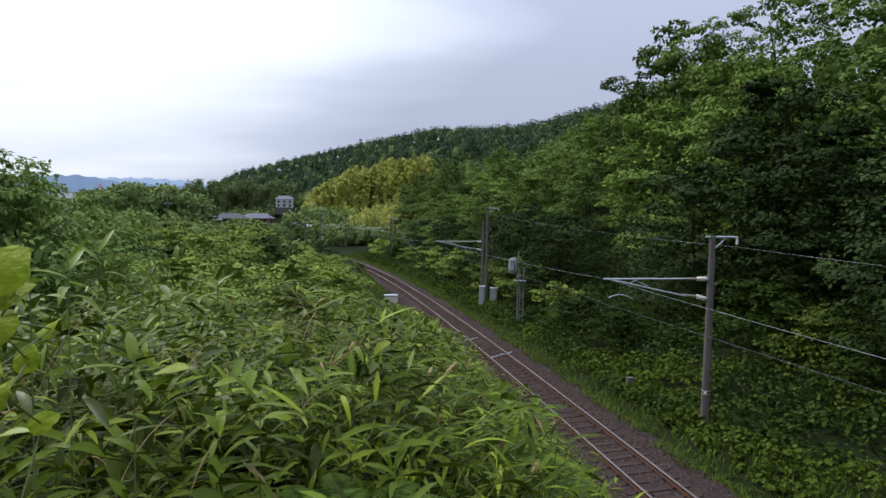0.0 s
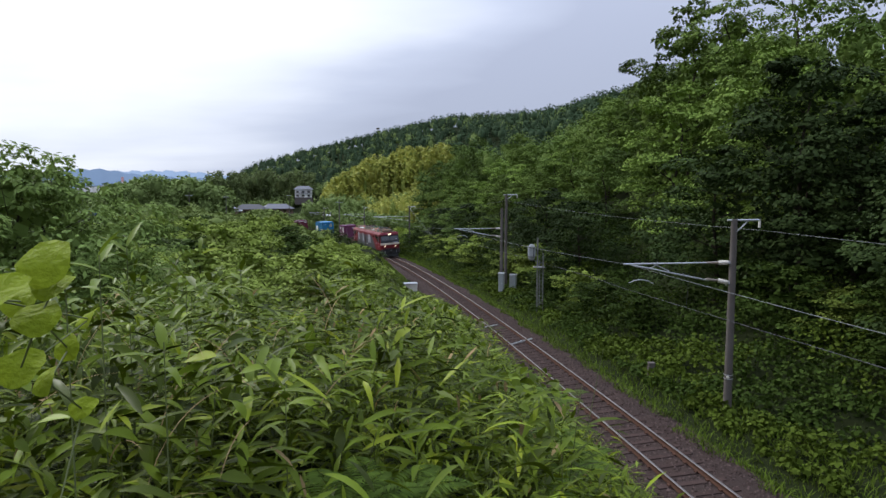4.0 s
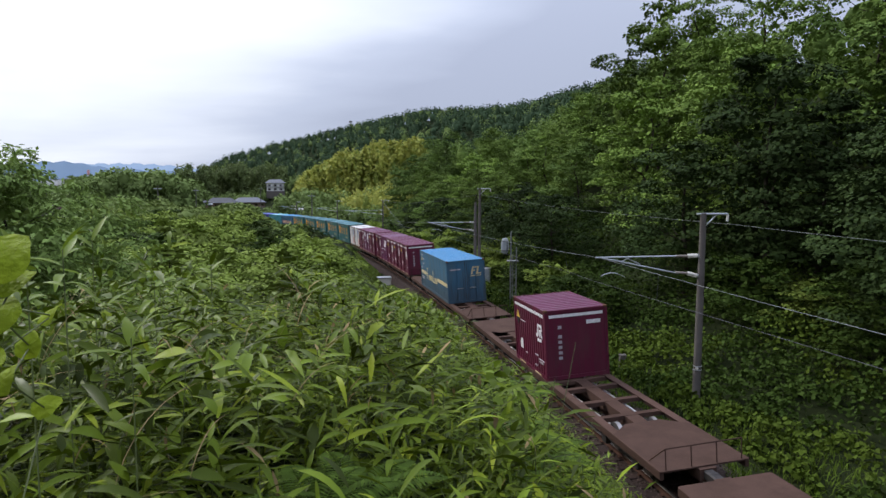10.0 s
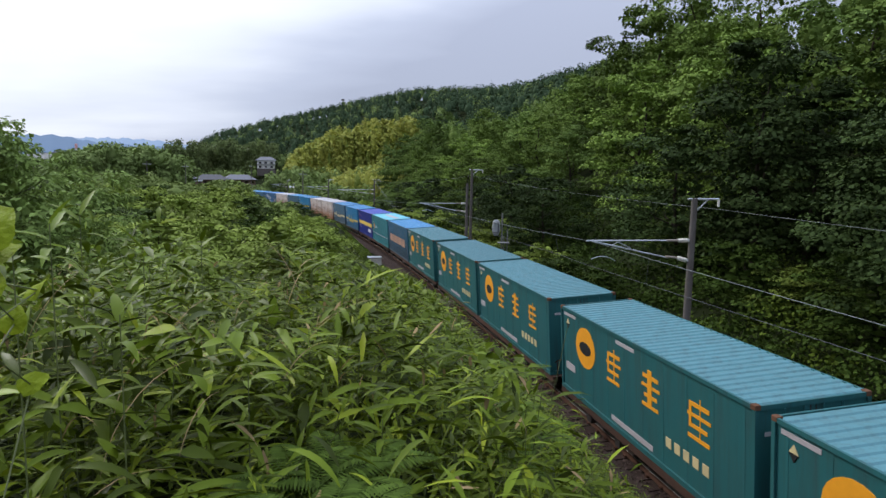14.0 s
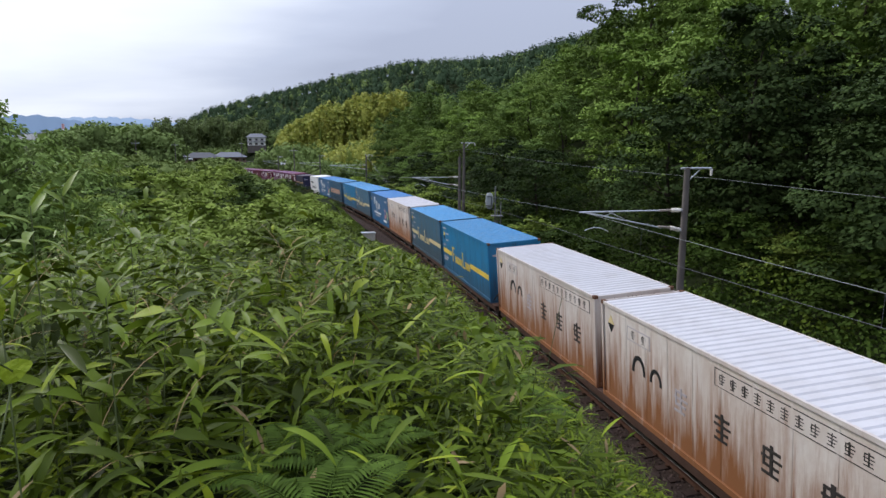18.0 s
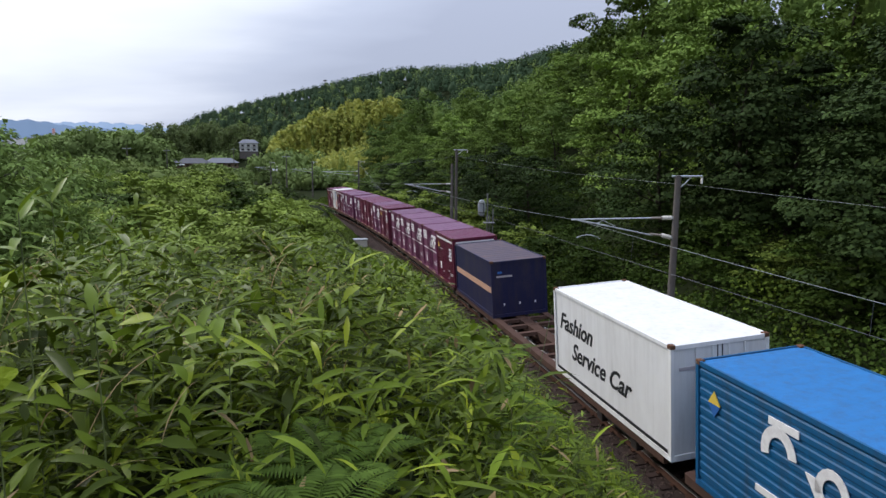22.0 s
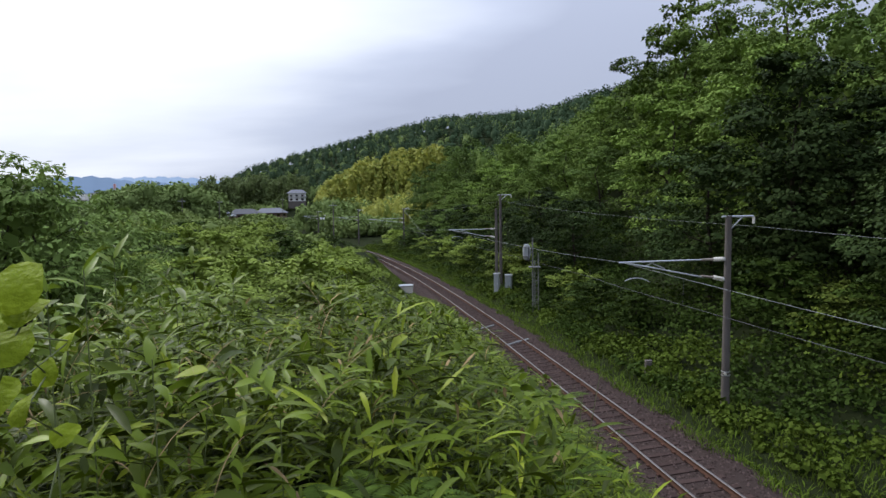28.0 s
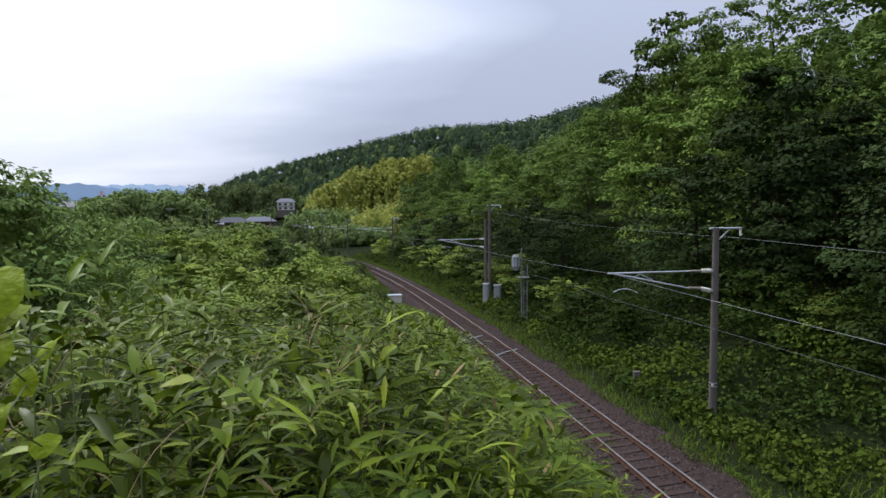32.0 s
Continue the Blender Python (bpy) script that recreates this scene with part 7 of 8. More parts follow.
# ---------------------------------------------------------------- undergrowth and far woods
def undergrowth():
    rng = np.random.default_rng(41)
    n = 4600
    s = np.concatenate([rng.uniform(-80, -20, n // 3), rng.uniform(-20, 46, n - n // 3)])
    R = 3.1 + rng.uniform(0, 1, n) ** 1.2 * 14
    P = np.array([track(a, -b) for a, b in zip(s, R)])
    P[:, 2] = ground_z(P[:, 0], P[:, 1]) + rng.uniform(0.0, 0.35, n)
    P[:, 2] += np.interp(R, [3.9, 6, 9], [0.0, 0.5, 1.0]) * np.clip(wave(P[:, 0], P[:, 1], 1.1, 8.0) + 0.5 * wave(P[:, 0], P[:, 1], 0.5, 3.0), -0.4, 1.2) * 1.15
    rad = np.interp(R, [3.1, 6, 9, 15], [0.22, 0.6, 0.95, 1.2]) * rng.uniform(0.7, 1.3, n)
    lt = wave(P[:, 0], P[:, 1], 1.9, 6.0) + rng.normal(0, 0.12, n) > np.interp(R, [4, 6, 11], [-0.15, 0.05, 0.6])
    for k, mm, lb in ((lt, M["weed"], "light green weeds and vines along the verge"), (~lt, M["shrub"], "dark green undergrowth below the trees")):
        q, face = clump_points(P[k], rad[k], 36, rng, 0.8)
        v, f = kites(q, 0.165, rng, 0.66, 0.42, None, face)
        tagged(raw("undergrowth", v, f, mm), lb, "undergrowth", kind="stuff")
    # verge grass
    n = 34000
    s = rng.uniform(-80, 46, n)
    R = rng.uniform(1.4, 4.7, n)
    L = -R
    t = np.interp(s, _S, _th)
    x, y = np.interp(s, _S, _X) + np.sin(t) * L, np.interp(s, _S, _Y) - np.cos(t) * L
    ok = wave(x, y, 0.8, 2) > np.interp(R, [1.4, 1.55, 1.9, 2.4], [0.5, 0.0, -0.5, -0.9])
    bed = np.interp(s, _S, _Z) + np.interp(R, [0, 1.6, 2.3, 3.0], [-0.185, -0.19, -0.42, -0.85]) + R * CANT
    x, y, bed = x[ok], y[ok], bed[ok]
    n = len(x)
    B = np.stack([x, y, np.maximum(ground_z(x, y), bed) - 0.02], 1)
    v, f = blades(B, rng.uniform(0, 6.28, n), np.radians(rng.uniform(50, 88, n)), np.radians(rng.uniform(10, 90, n)), rng.uniform(0.16, 0.5, n), rng.uniform(0.022, 0.055, n), 3, False)
    tagged(raw("verge_grass", v, f, M["grass"], True), "short bright green grass on the railway verge", "grass", kind="stuff")


undergrowth()


def tufted(C, size, d, leaf, slim, rng, lumps=9):
    """Leaves on the lumpy skins of far crowns at C, in the directions d."""
    n, per = d.shape[:2]
    d[..., 2] = np.where(d[..., 2] < -0.35, -d[..., 2], d[..., 2])
    k = unit(rng.normal(0, 1, (n, lumps, 3)) + np.array([0, 0, 0.4]))
    near = np.einsum("npi,nli->npl", d, k)
    top = near.max(2)
    axis = np.take_along_axis(k, near.argmax(2)[..., None], 1)
    grow = 0.72 + 0.34 * np.clip((top - 0.55) / 0.45, 0, 1)
    P = C[:, None] + d * size[:, None] * (grow * rng.uniform(0.9, 1.06, (n, per)))[..., None]
    face = unit(0.9 * d + 1.5 * (d - axis * 0.9) + np.array([0, 0, 0.4]))
    return kites(P.reshape(-1, 3), leaf, rng, 0.72, slim, None, face.reshape(-1, 3))


def belt(name, rng, spots, hgt, wid, per, leaf, material, label):
    """A belt of far tree crowns; spots: x, y, height of the top."""
    p = np.array(spots)
    n = len(p)
    H, w = rng.uniform(*hgt, n), rng.uniform(*wid, n)
    C = np.stack([p[:, 0], p[:, 1], p[:, 2] - H * 0.5], 1)
    d = unit(rng.normal(0, 1, (n, per, 3)))
    v, f = together(tufted(C, np.stack([w, w, H * 0.5], 1), d, leaf, 0.5, rng), hulls(C, w * 0.5, H * 0.3, rng))
    tagged(raw(name, v, f, material), label, "woods", kind="stuff")


def far_belts():
    rng = np.random.default_rng(61)

    def row(a0, a1, r0, r1, e0, e1, n):
        out = []
        for _ in range(n):
            a, r = rng.uniform(a0, a1), rng.uniform(r0, r1)
            e = rng.uniform(e0, e1(a) if callable(e1) else e1) + 0.12 * math.sin(a * 2.1)
            x, y = r * math.sin(radians(a)), r * math.cos(radians(a))
            lat = float(to_line(x, y)[1][0])
            if abs(lat) < 6.5:
                continue
            if a > -23 and r < 172 and lat > 0:
                e = min(e, float(np.interp(a, LEVEL_AZ, LEVEL_EL)) - 0.25)
            out.append((x, y, 8.2 + r * math.tan(radians(e))))
        return out

    # the wood goes on up the slope behind the trees
    env_a, env_e = [-16, -5, -2, 0, 6, 9, 12, 14, 18, 21, 26, 32, 40, 60], [-2.2, -1.6, 1.0, 5.0, 4.6, 6.0, 7.6, 8.6, 11.5, 13.5, 13.5, 15.5, 19, 22]
    spots = []
    for _ in range(520):
        q = track(rng.uniform(-95, 62), -rng.uniform(21, 46))
        r, az = math.hypot(q.x, q.y), math.degrees(math.atan2(q.x, q.y))
        if q.y > -10:
            e = float(np.interp(az, env_a, env_e)) * rng.uniform(0.3, 0.98)
            spots.append((q.x, q.y, 8.2 + r * math.tan(radians(e))))
    belt("woods", rng, spots, (4, 7), (2.0, 3.4), 120, 0.34, M["canopy"], "dark green canopy of the wooded slope")
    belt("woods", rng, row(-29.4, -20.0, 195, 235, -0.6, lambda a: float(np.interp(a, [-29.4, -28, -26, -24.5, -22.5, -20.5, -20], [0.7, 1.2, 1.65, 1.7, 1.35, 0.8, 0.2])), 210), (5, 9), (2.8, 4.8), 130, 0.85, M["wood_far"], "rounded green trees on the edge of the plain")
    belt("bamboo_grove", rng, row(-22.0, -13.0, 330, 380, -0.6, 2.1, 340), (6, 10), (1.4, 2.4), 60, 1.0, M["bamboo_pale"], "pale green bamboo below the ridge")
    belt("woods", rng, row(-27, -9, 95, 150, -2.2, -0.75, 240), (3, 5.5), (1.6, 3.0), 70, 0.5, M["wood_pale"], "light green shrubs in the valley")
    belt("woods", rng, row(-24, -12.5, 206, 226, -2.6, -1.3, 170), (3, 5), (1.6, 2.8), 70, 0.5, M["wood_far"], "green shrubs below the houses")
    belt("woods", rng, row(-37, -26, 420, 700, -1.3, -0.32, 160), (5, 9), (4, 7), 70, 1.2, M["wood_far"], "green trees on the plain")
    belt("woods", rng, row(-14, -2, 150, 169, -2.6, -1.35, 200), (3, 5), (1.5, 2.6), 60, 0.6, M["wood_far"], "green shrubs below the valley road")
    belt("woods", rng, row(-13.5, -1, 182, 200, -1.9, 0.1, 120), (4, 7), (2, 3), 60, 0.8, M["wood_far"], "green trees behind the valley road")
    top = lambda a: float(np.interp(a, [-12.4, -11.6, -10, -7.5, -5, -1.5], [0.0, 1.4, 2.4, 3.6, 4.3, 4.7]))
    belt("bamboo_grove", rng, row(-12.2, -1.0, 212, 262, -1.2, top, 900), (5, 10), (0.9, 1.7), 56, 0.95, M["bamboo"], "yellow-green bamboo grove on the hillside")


far_belts()


def far_woods():
    rng = np.random.default_rng(51)
    sets = {"wood_far": [], "wood_dark": [], "bamboo": []}
    n = 3400
    az = rng.uniform(-30, 17, n)
    u = rng.uniform(0, 1, n)
    for a, k in zip(az, u):
        foot = np.interp(a, [-60, -21, -14, -8, 0, 8, 14, 40], [420, 380, 300, 190, 130, 100, 80, 60])
        dist = np.interp(a, [-60, -21, -12, 0, 8, 14, 40], [600, 560, 500, 420, 340, 280, 200]) * 1.04
        r = max(foot * 0.9, 118.0) + (dist - max(foot * 0.9, 118.0)) * k
        x, y = r * math.sin(radians(a)), r * math.cos(radians(a))
        e = k
        if -12.2 < a < -0.8 and r < 265:
            key = "bamboo"
        elif e > 0.35 and rng.uniform() < 0.8:
            key = "wood_dark"
        else:
            key = "wood_far"
        sets[key].append((x, y, r))
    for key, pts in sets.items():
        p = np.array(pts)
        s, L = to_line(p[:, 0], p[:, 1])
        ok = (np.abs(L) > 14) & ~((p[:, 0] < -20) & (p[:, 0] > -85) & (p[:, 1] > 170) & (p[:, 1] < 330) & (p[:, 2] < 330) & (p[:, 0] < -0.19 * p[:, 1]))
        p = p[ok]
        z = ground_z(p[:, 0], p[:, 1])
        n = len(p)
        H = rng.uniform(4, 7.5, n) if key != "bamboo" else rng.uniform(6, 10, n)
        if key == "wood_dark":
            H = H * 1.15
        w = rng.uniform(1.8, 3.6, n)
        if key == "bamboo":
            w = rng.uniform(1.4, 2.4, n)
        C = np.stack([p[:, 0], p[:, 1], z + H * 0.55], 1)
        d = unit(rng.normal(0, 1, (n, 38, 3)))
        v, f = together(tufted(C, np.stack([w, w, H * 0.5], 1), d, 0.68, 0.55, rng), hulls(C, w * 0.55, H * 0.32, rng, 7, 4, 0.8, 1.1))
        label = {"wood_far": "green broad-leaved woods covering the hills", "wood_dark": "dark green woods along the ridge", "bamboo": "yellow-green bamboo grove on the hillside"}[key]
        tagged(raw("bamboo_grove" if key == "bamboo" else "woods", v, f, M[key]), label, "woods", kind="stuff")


far_woods()

# ---------------------------------------------------------------- overhead line and lineside equipment
def pole_shaft(o, x, y, z0, z1, r0=0.15, r1=0.105, name="shaft"):
    return part(name, rodm((0, 0, z0), (0, 0, z1), r0, r1, 14), M["concrete"], o)


def bracket(o, s, H, lat_pole, rel=5.56):
    """The hinged arms that carry the wires over the track, in the space of the pole at lateral lat_pole."""
    m = o.matrix_basis.inverted() @ track_pose(s, cant=False)

    def P(lat, z):
        return m @ Vector((0, -lat, z))
    L = lat_pole
    arm = part("top_tube", rodm(P(L + 0.95, rel), P(0.15, rel), 0.028, n=8), M["galv"], o, "grey steel tube arm")
    part("stay_tube", rodm(P(L + 0.85, rel - 0.62), P(-0.1, rel - 0.02), 0.028, n=8), M["galv"], o)
    part("brace", rodm(P(-0.75, rel - 0.18), P(-1.15, rel + 0.0), 0.018, n=6), M["galv"], o)
    part("brace", rodm(P(-1.5, rel - 0.26), P(-0.95, rel - 0.02), 0.018, n=6), M["galv"], o)
    for z, a in ((rel, 0.0), (rel - 0.7, 0.08)):
        ins = part("insulator", rodm(P(L + 0.12, z), P(L + 0.5, z + a), 0.055, n=10), M["insul"], o, "pale porcelain insulator")
        part("insulator_core", rodm(P(L + 0.5, z + a), P(L + 0.95, z + a * 1.6), 0.042, n=10), M["insulb"], o)
        for k in range(4):
            c, d = P(L + 0.16 + k * 0.09, z + a * 0.3 * k), P(L + 0.19 + k * 0.09, z + a * 0.3 * k)
            part("rib", rodm(c, d, 0.08, n=10), M["insul"], ins)
    for i in range(5):
        a, b = i / 5, (i + 1) / 5
        f = lambda k: P(-0.95 + 0.9 * k, rel - 0.42 - 0.28 * (1 - k) ** 2 - 0.22 * k * k)
        part("steady_arm", rodm(f(a), f(b), 0.016, n=6), M["galv"], o)
    return arm


def mast(x, y, top, s, lat, arm=True, top_arm=True, label="weathered concrete overhead line pole with bracket arm"):
    z = float(ground_z(x, y)[0])
    o = thing("overhead_line_pole", Matrix.Translation((x, y, z)), label, "pole", "poles along the railway")
    pole_shaft(o, x, y, -0.5, top - z)
    m = o.matrix_basis.inverted() @ track_pose(s, cant=False)
    if arm:
        bracket(o, s, top - z, lat)
        for zz in (5.56, 4.86):
            part("clamp", rodm(m @ Vector((0, -lat, zz - 0.05)), m @ Vector((0, -lat, zz + 0.05)), 0.15, n=12), M["galv"], o)
    if top_arm:
        h = top - z - 0.03
        q = m.to_3x3()
        a, b = Vector((0, 0, h)) + q @ Vector((0, -0.25, 0)), Vector((0, 0, h)) + q @ Vector((0, 0.95, 0))
        part("top_arm", rodm(a, b, 0.035, n=6), M["galv"], o)
        part("brace", rodm(Vector((0, 0, h - 0.5)), Vector((0, 0, h)) + q @ Vector((0, 0.55, 0)), 0.025, n=6), M["galv"], o)
        part("insulator", rodm(b + Vector((0, 0, -0.02)), b + Vector((0, 0, -0.26)), 0.042, n=10), M["insul"], o)
    return o


near_pole = mast(9.41, 22.31, 7.38, 22.65, -3.82)
part("reflector", rodm((-0.06, -0.10, 1.26), (-0.07, -0.155, 1.26), 0.05, n=12), M["insul"], near_pole, "small white round reflector")
part("strap", rodm((0, 0, 1.18), (0, 0, 1.21), 0.152, n=14), M["galv"], near_pole)
part("strap", rodm((0, 0, 1.31), (0, 0, 1.34), 0.152, n=14), M["galv"], near_pole)
mast(3.75, 54.2, 8.26, -10.0, -4.1, arm=False, label="tall concrete pole carrying the feeder wire")
mast(3.33, 53.3, 7.12, -8.8, -3.85, top_arm=False)
mast(-8.6, 104.7, 6.36, -61.0, -5.9)
mast(-19.8, 129.2, 5.76, -87.5, -4.2)
mast(-33.7, 155.6, 5.0, -117.0, -3.6)


def wires():
    def line(name, pts, r, m, label):
        cu = bpy.data.curves.new(name, "CURVE")
        cu.dimensions, cu.bevel_depth, cu.bevel_resolution = "3D", r, 1
        sp = cu.splines.new("POLY")
        sp.points.add(len(pts) - 1)
        for p, q in zip(sp.points, pts):
            p.co = (*q, 1)
        tmp = new(name, cu)
        me = bpy.data.meshes.new_from_object(tmp)
        bpy.data.objects.remove(tmp)
        me.materials.clear(); me.materials.append(m)
        return tagged(new(name, me), label, "wire", "overhead wires")

    sup = [-150, -117, -87.5, -61, -8.8, 22.65, 62, 105]
    mes, con = [], []
    for a, b in zip(sup, sup[1:]):
        for k in np.linspace(0, 1, 11)[:-1]:
            s = a + (b - a) * k
            mes.append(track(s, 0.05, 5.56 - 4 * 0.32 * k * (1 - k) * ((b - a) / 40) ** 2))
            con.append(track(s, 0.1 * math.cos(k * 3.14), 4.72))
    line("messenger_wire", mes, 0.0065, M["wire"], "bright stranded messenger wire above the track")
    line("contact_wire", con, 0.0055, M["darkwire"], "thin dark contact wire above the track")
    for i, (a, b) in enumerate(zip(mes, con)):
        if i % 2 == 1:
            line("dropper", [a, b], 0.0035, M["darkwire"], "thin dropper between the two wires")
    # feeder wire from pole head to pole head
    m1 = track_pose(22.65, cant=False).to_3x3()
    heads = [Vector((-8.6, 104.7, 6.2)), Vector((3.75, 54.2, 7.75)), Vector((9.41, 22.31, 7.0)) + m1 @ Vector((0, 0.95, 0)), track(66, -4.9, 6.6)]
    f = []
    for a, b in zip(heads, heads[1:]):
        for k in np.linspace(0, 1, 13)[:-1]:
            p = a.lerp(b, k)
            p.z -= 4 * 0.3 * k * (1 - k) * ((b - a).length / 40) ** 2
            f.append(p)
    line("feeder_wire", f + [heads[-1]], 0.0055, M["wire"], "grey feeder wire on the pole heads")
    for dx in (0.0, 0.5):
        line("guy_wire", [Vector((-8.6, 104.7, 6.1)), Vector((-3.2 + dx, 93.6, 0.2))], 0.012, M["wire"], "slanting guy wire of a pole")


wires()


def lineside():
    # instrument pole with an oval unit, a small platform and a ladder
    x, y = 5.2, 43.6
    z = float(ground_z(x, y)[0])
    o = thing("signal_equipment_pole", Matrix.Translation((x, y, z)), "twin steel posts with pale oval unit and ladder", "equipment pole")
    top = 5.3 - z
    for dx, dy, h, r in ((-0.02, 0.0, top, 0.055), (0.16, 0.25, 3.5, 0.035), (0.36, -0.05, 4.0, 0.04)):
        part("post", rodm((dx, dy, -0.4), (dx, dy, h), r, n=10), M["post"], o)
    part("platform", boxm(-0.28, 0.5, -0.3, 0.4, 3.02, 3.08, bev=0.01), M["post"], o)
    for k in range(11):
        part("rung", rodm((-0.02, 0.0, 0.3 + k * 0.26), (0.36, -0.05, 0.3 + k * 0.26), 0.014, n=5), M["post"], o)
    for k in range(4):
        part("cross_brace", rodm((0.16, 0.25, 0.4 + k * 0.7), (0.36, -0.05, 0.95 + k * 0.7), 0.016, n=5), M["post"], o)
    part("bracket", boxm(-0.36, 0.0, -0.05, 0.05, 4.02, 4.1), M["post"], o)
    # the oval unit: a flat rounded case with a dark rim slot and a cap
    bm = bmesh.new()
    bmesh.ops.create_uvsphere(bm, u_segments=20, v_segments=14, radius=1.0)
    for v in bm.verts:
        c = v.co
        c.x, c.y, c.z = (math.copysign(abs(q) ** 0.75, q) for q in c)
        v.co = Vector((-0.42 + 0.27 * c.x, 0.17 * c.y, 4.08 + 0.56 * c.z))
    unit_ = part("oval_unit", bm, M["box"], o, "pale grey oval housing")
    part("slot", boxm(-0.33, -0.27, -0.19, 0.19, 3.72, 4.42, bev=0.02), M["darkwire"], unit_)
    for zz in (3.75, 4.4):
        part("band", rodm((-0.42, 0, zz), (-0.42, 0, zz + 0.05), 0.255, n=18), M["post"], unit_)
    # cabinets at the foot of the tall pole
    for x, y, w, h in ((3.28, 52.3, 0.42, 1.7), (4.28, 52.8, 0.55, 1.35)):
        z = float(ground_z(x, y)[0])
        c = thing("relay_cabinet", Matrix.Translation((x, y, z)) @ Matrix.Rotation(-0.2, 4, "Z"), "grey steel lineside cabinet beside the poles", "cabinet", "lineside cabinets")
        body = part("body", boxm(-w / 2, w / 2, -0.3, 0.3, 0.1, h, bev=0.02), M["box"], c)
        part("door", boxm(-w / 2 + 0.05, w / 2 - 0.05, -0.325, -0.29, 0.18, h - 0.08, bev=0.008), M["box"], c)
        part("lid", boxm(-w / 2 - 0.05, w / 2 + 0.05, -0.36, 0.36, h, h + 0.06, bev=0.015), M["galv"], c)
        part("plinth", boxm(-w / 2 - 0.04, w / 2 + 0.04, -0.34, 0.34, -0.3, 0.1), M["concrete"], c)
        part("handle", boxm(w / 2 - 0.16, w / 2 - 0.12, -0.345, -0.32, h * 0.5, h * 0.5 + 0.16), M["galv"], c)
    # the white box on the camera's side of the track
    p = track(-16.25, 2.8, 0.25)
    z = p.z - 0.75
    c = thing("track_box", Matrix.Translation((p.x, p.y, z)) @ Matrix.Rotation(0.25, 4, "Z"), "low white lineside box half hidden by grass", "cabinet")
    part("body", boxm(-0.6, 0.6, -0.35, 0.35, -0.6, 0.66, bev=0.02), M["insul"], c)
    part("lid", boxm(-0.66, 0.66, -0.42, 0.42, 0.66, 0.75, bev=0.02), M["galv"], c, "pale steel lid")
    part("hinge", boxm(-0.3, -0.2, -0.44, -0.40, 0.6, 0.66), M["galv"], c)
    # cable troughs and timber bits between and beside the rails
    for s, lat0, lat1 in ((3.6, -0.2, 1.6), (8.3, -1.0, 0.6)):
        a, b = track_pose(s) @ Vector((0, -lat0, -0.12)), track_pose(s + 0.9) @ Vector((0, -lat1, -0.13))
        w = thing("cable_duct", Matrix.Translation(a), "pale cable duct lying across the track", "cable")
        part("duct", rodm((0, 0, 0), b - a, 0.045, n=8), M["box"], w)
        part("clip", rodm((b - a) * 0.45, (b - a) * 0.5, 0.06, n=8), M["galv"], w)
    # low posts on the verge
    for s, R, h in ((17.5, 3.55, 0.55), (30.5, 4.6, 0.7)):
        p = track(s, -R)
        z = float(ground_z(p.x, p.y)[0])
        c = thing("marker_stone", Matrix.Translation((p.x, p.y, z)), "short weathered grey stone post in the grass", "post", "stones on the verge")
        part("stone", boxm(-0.14, 0.14, -0.12, 0.12, -0.3, h, bev=0.04), M["concrete"], c)
        part("cap", boxm(-0.15, 0.15, -0.13, 0.13, h, h + 0.04, bev=0.015), M["concrete"], c)


lineside()


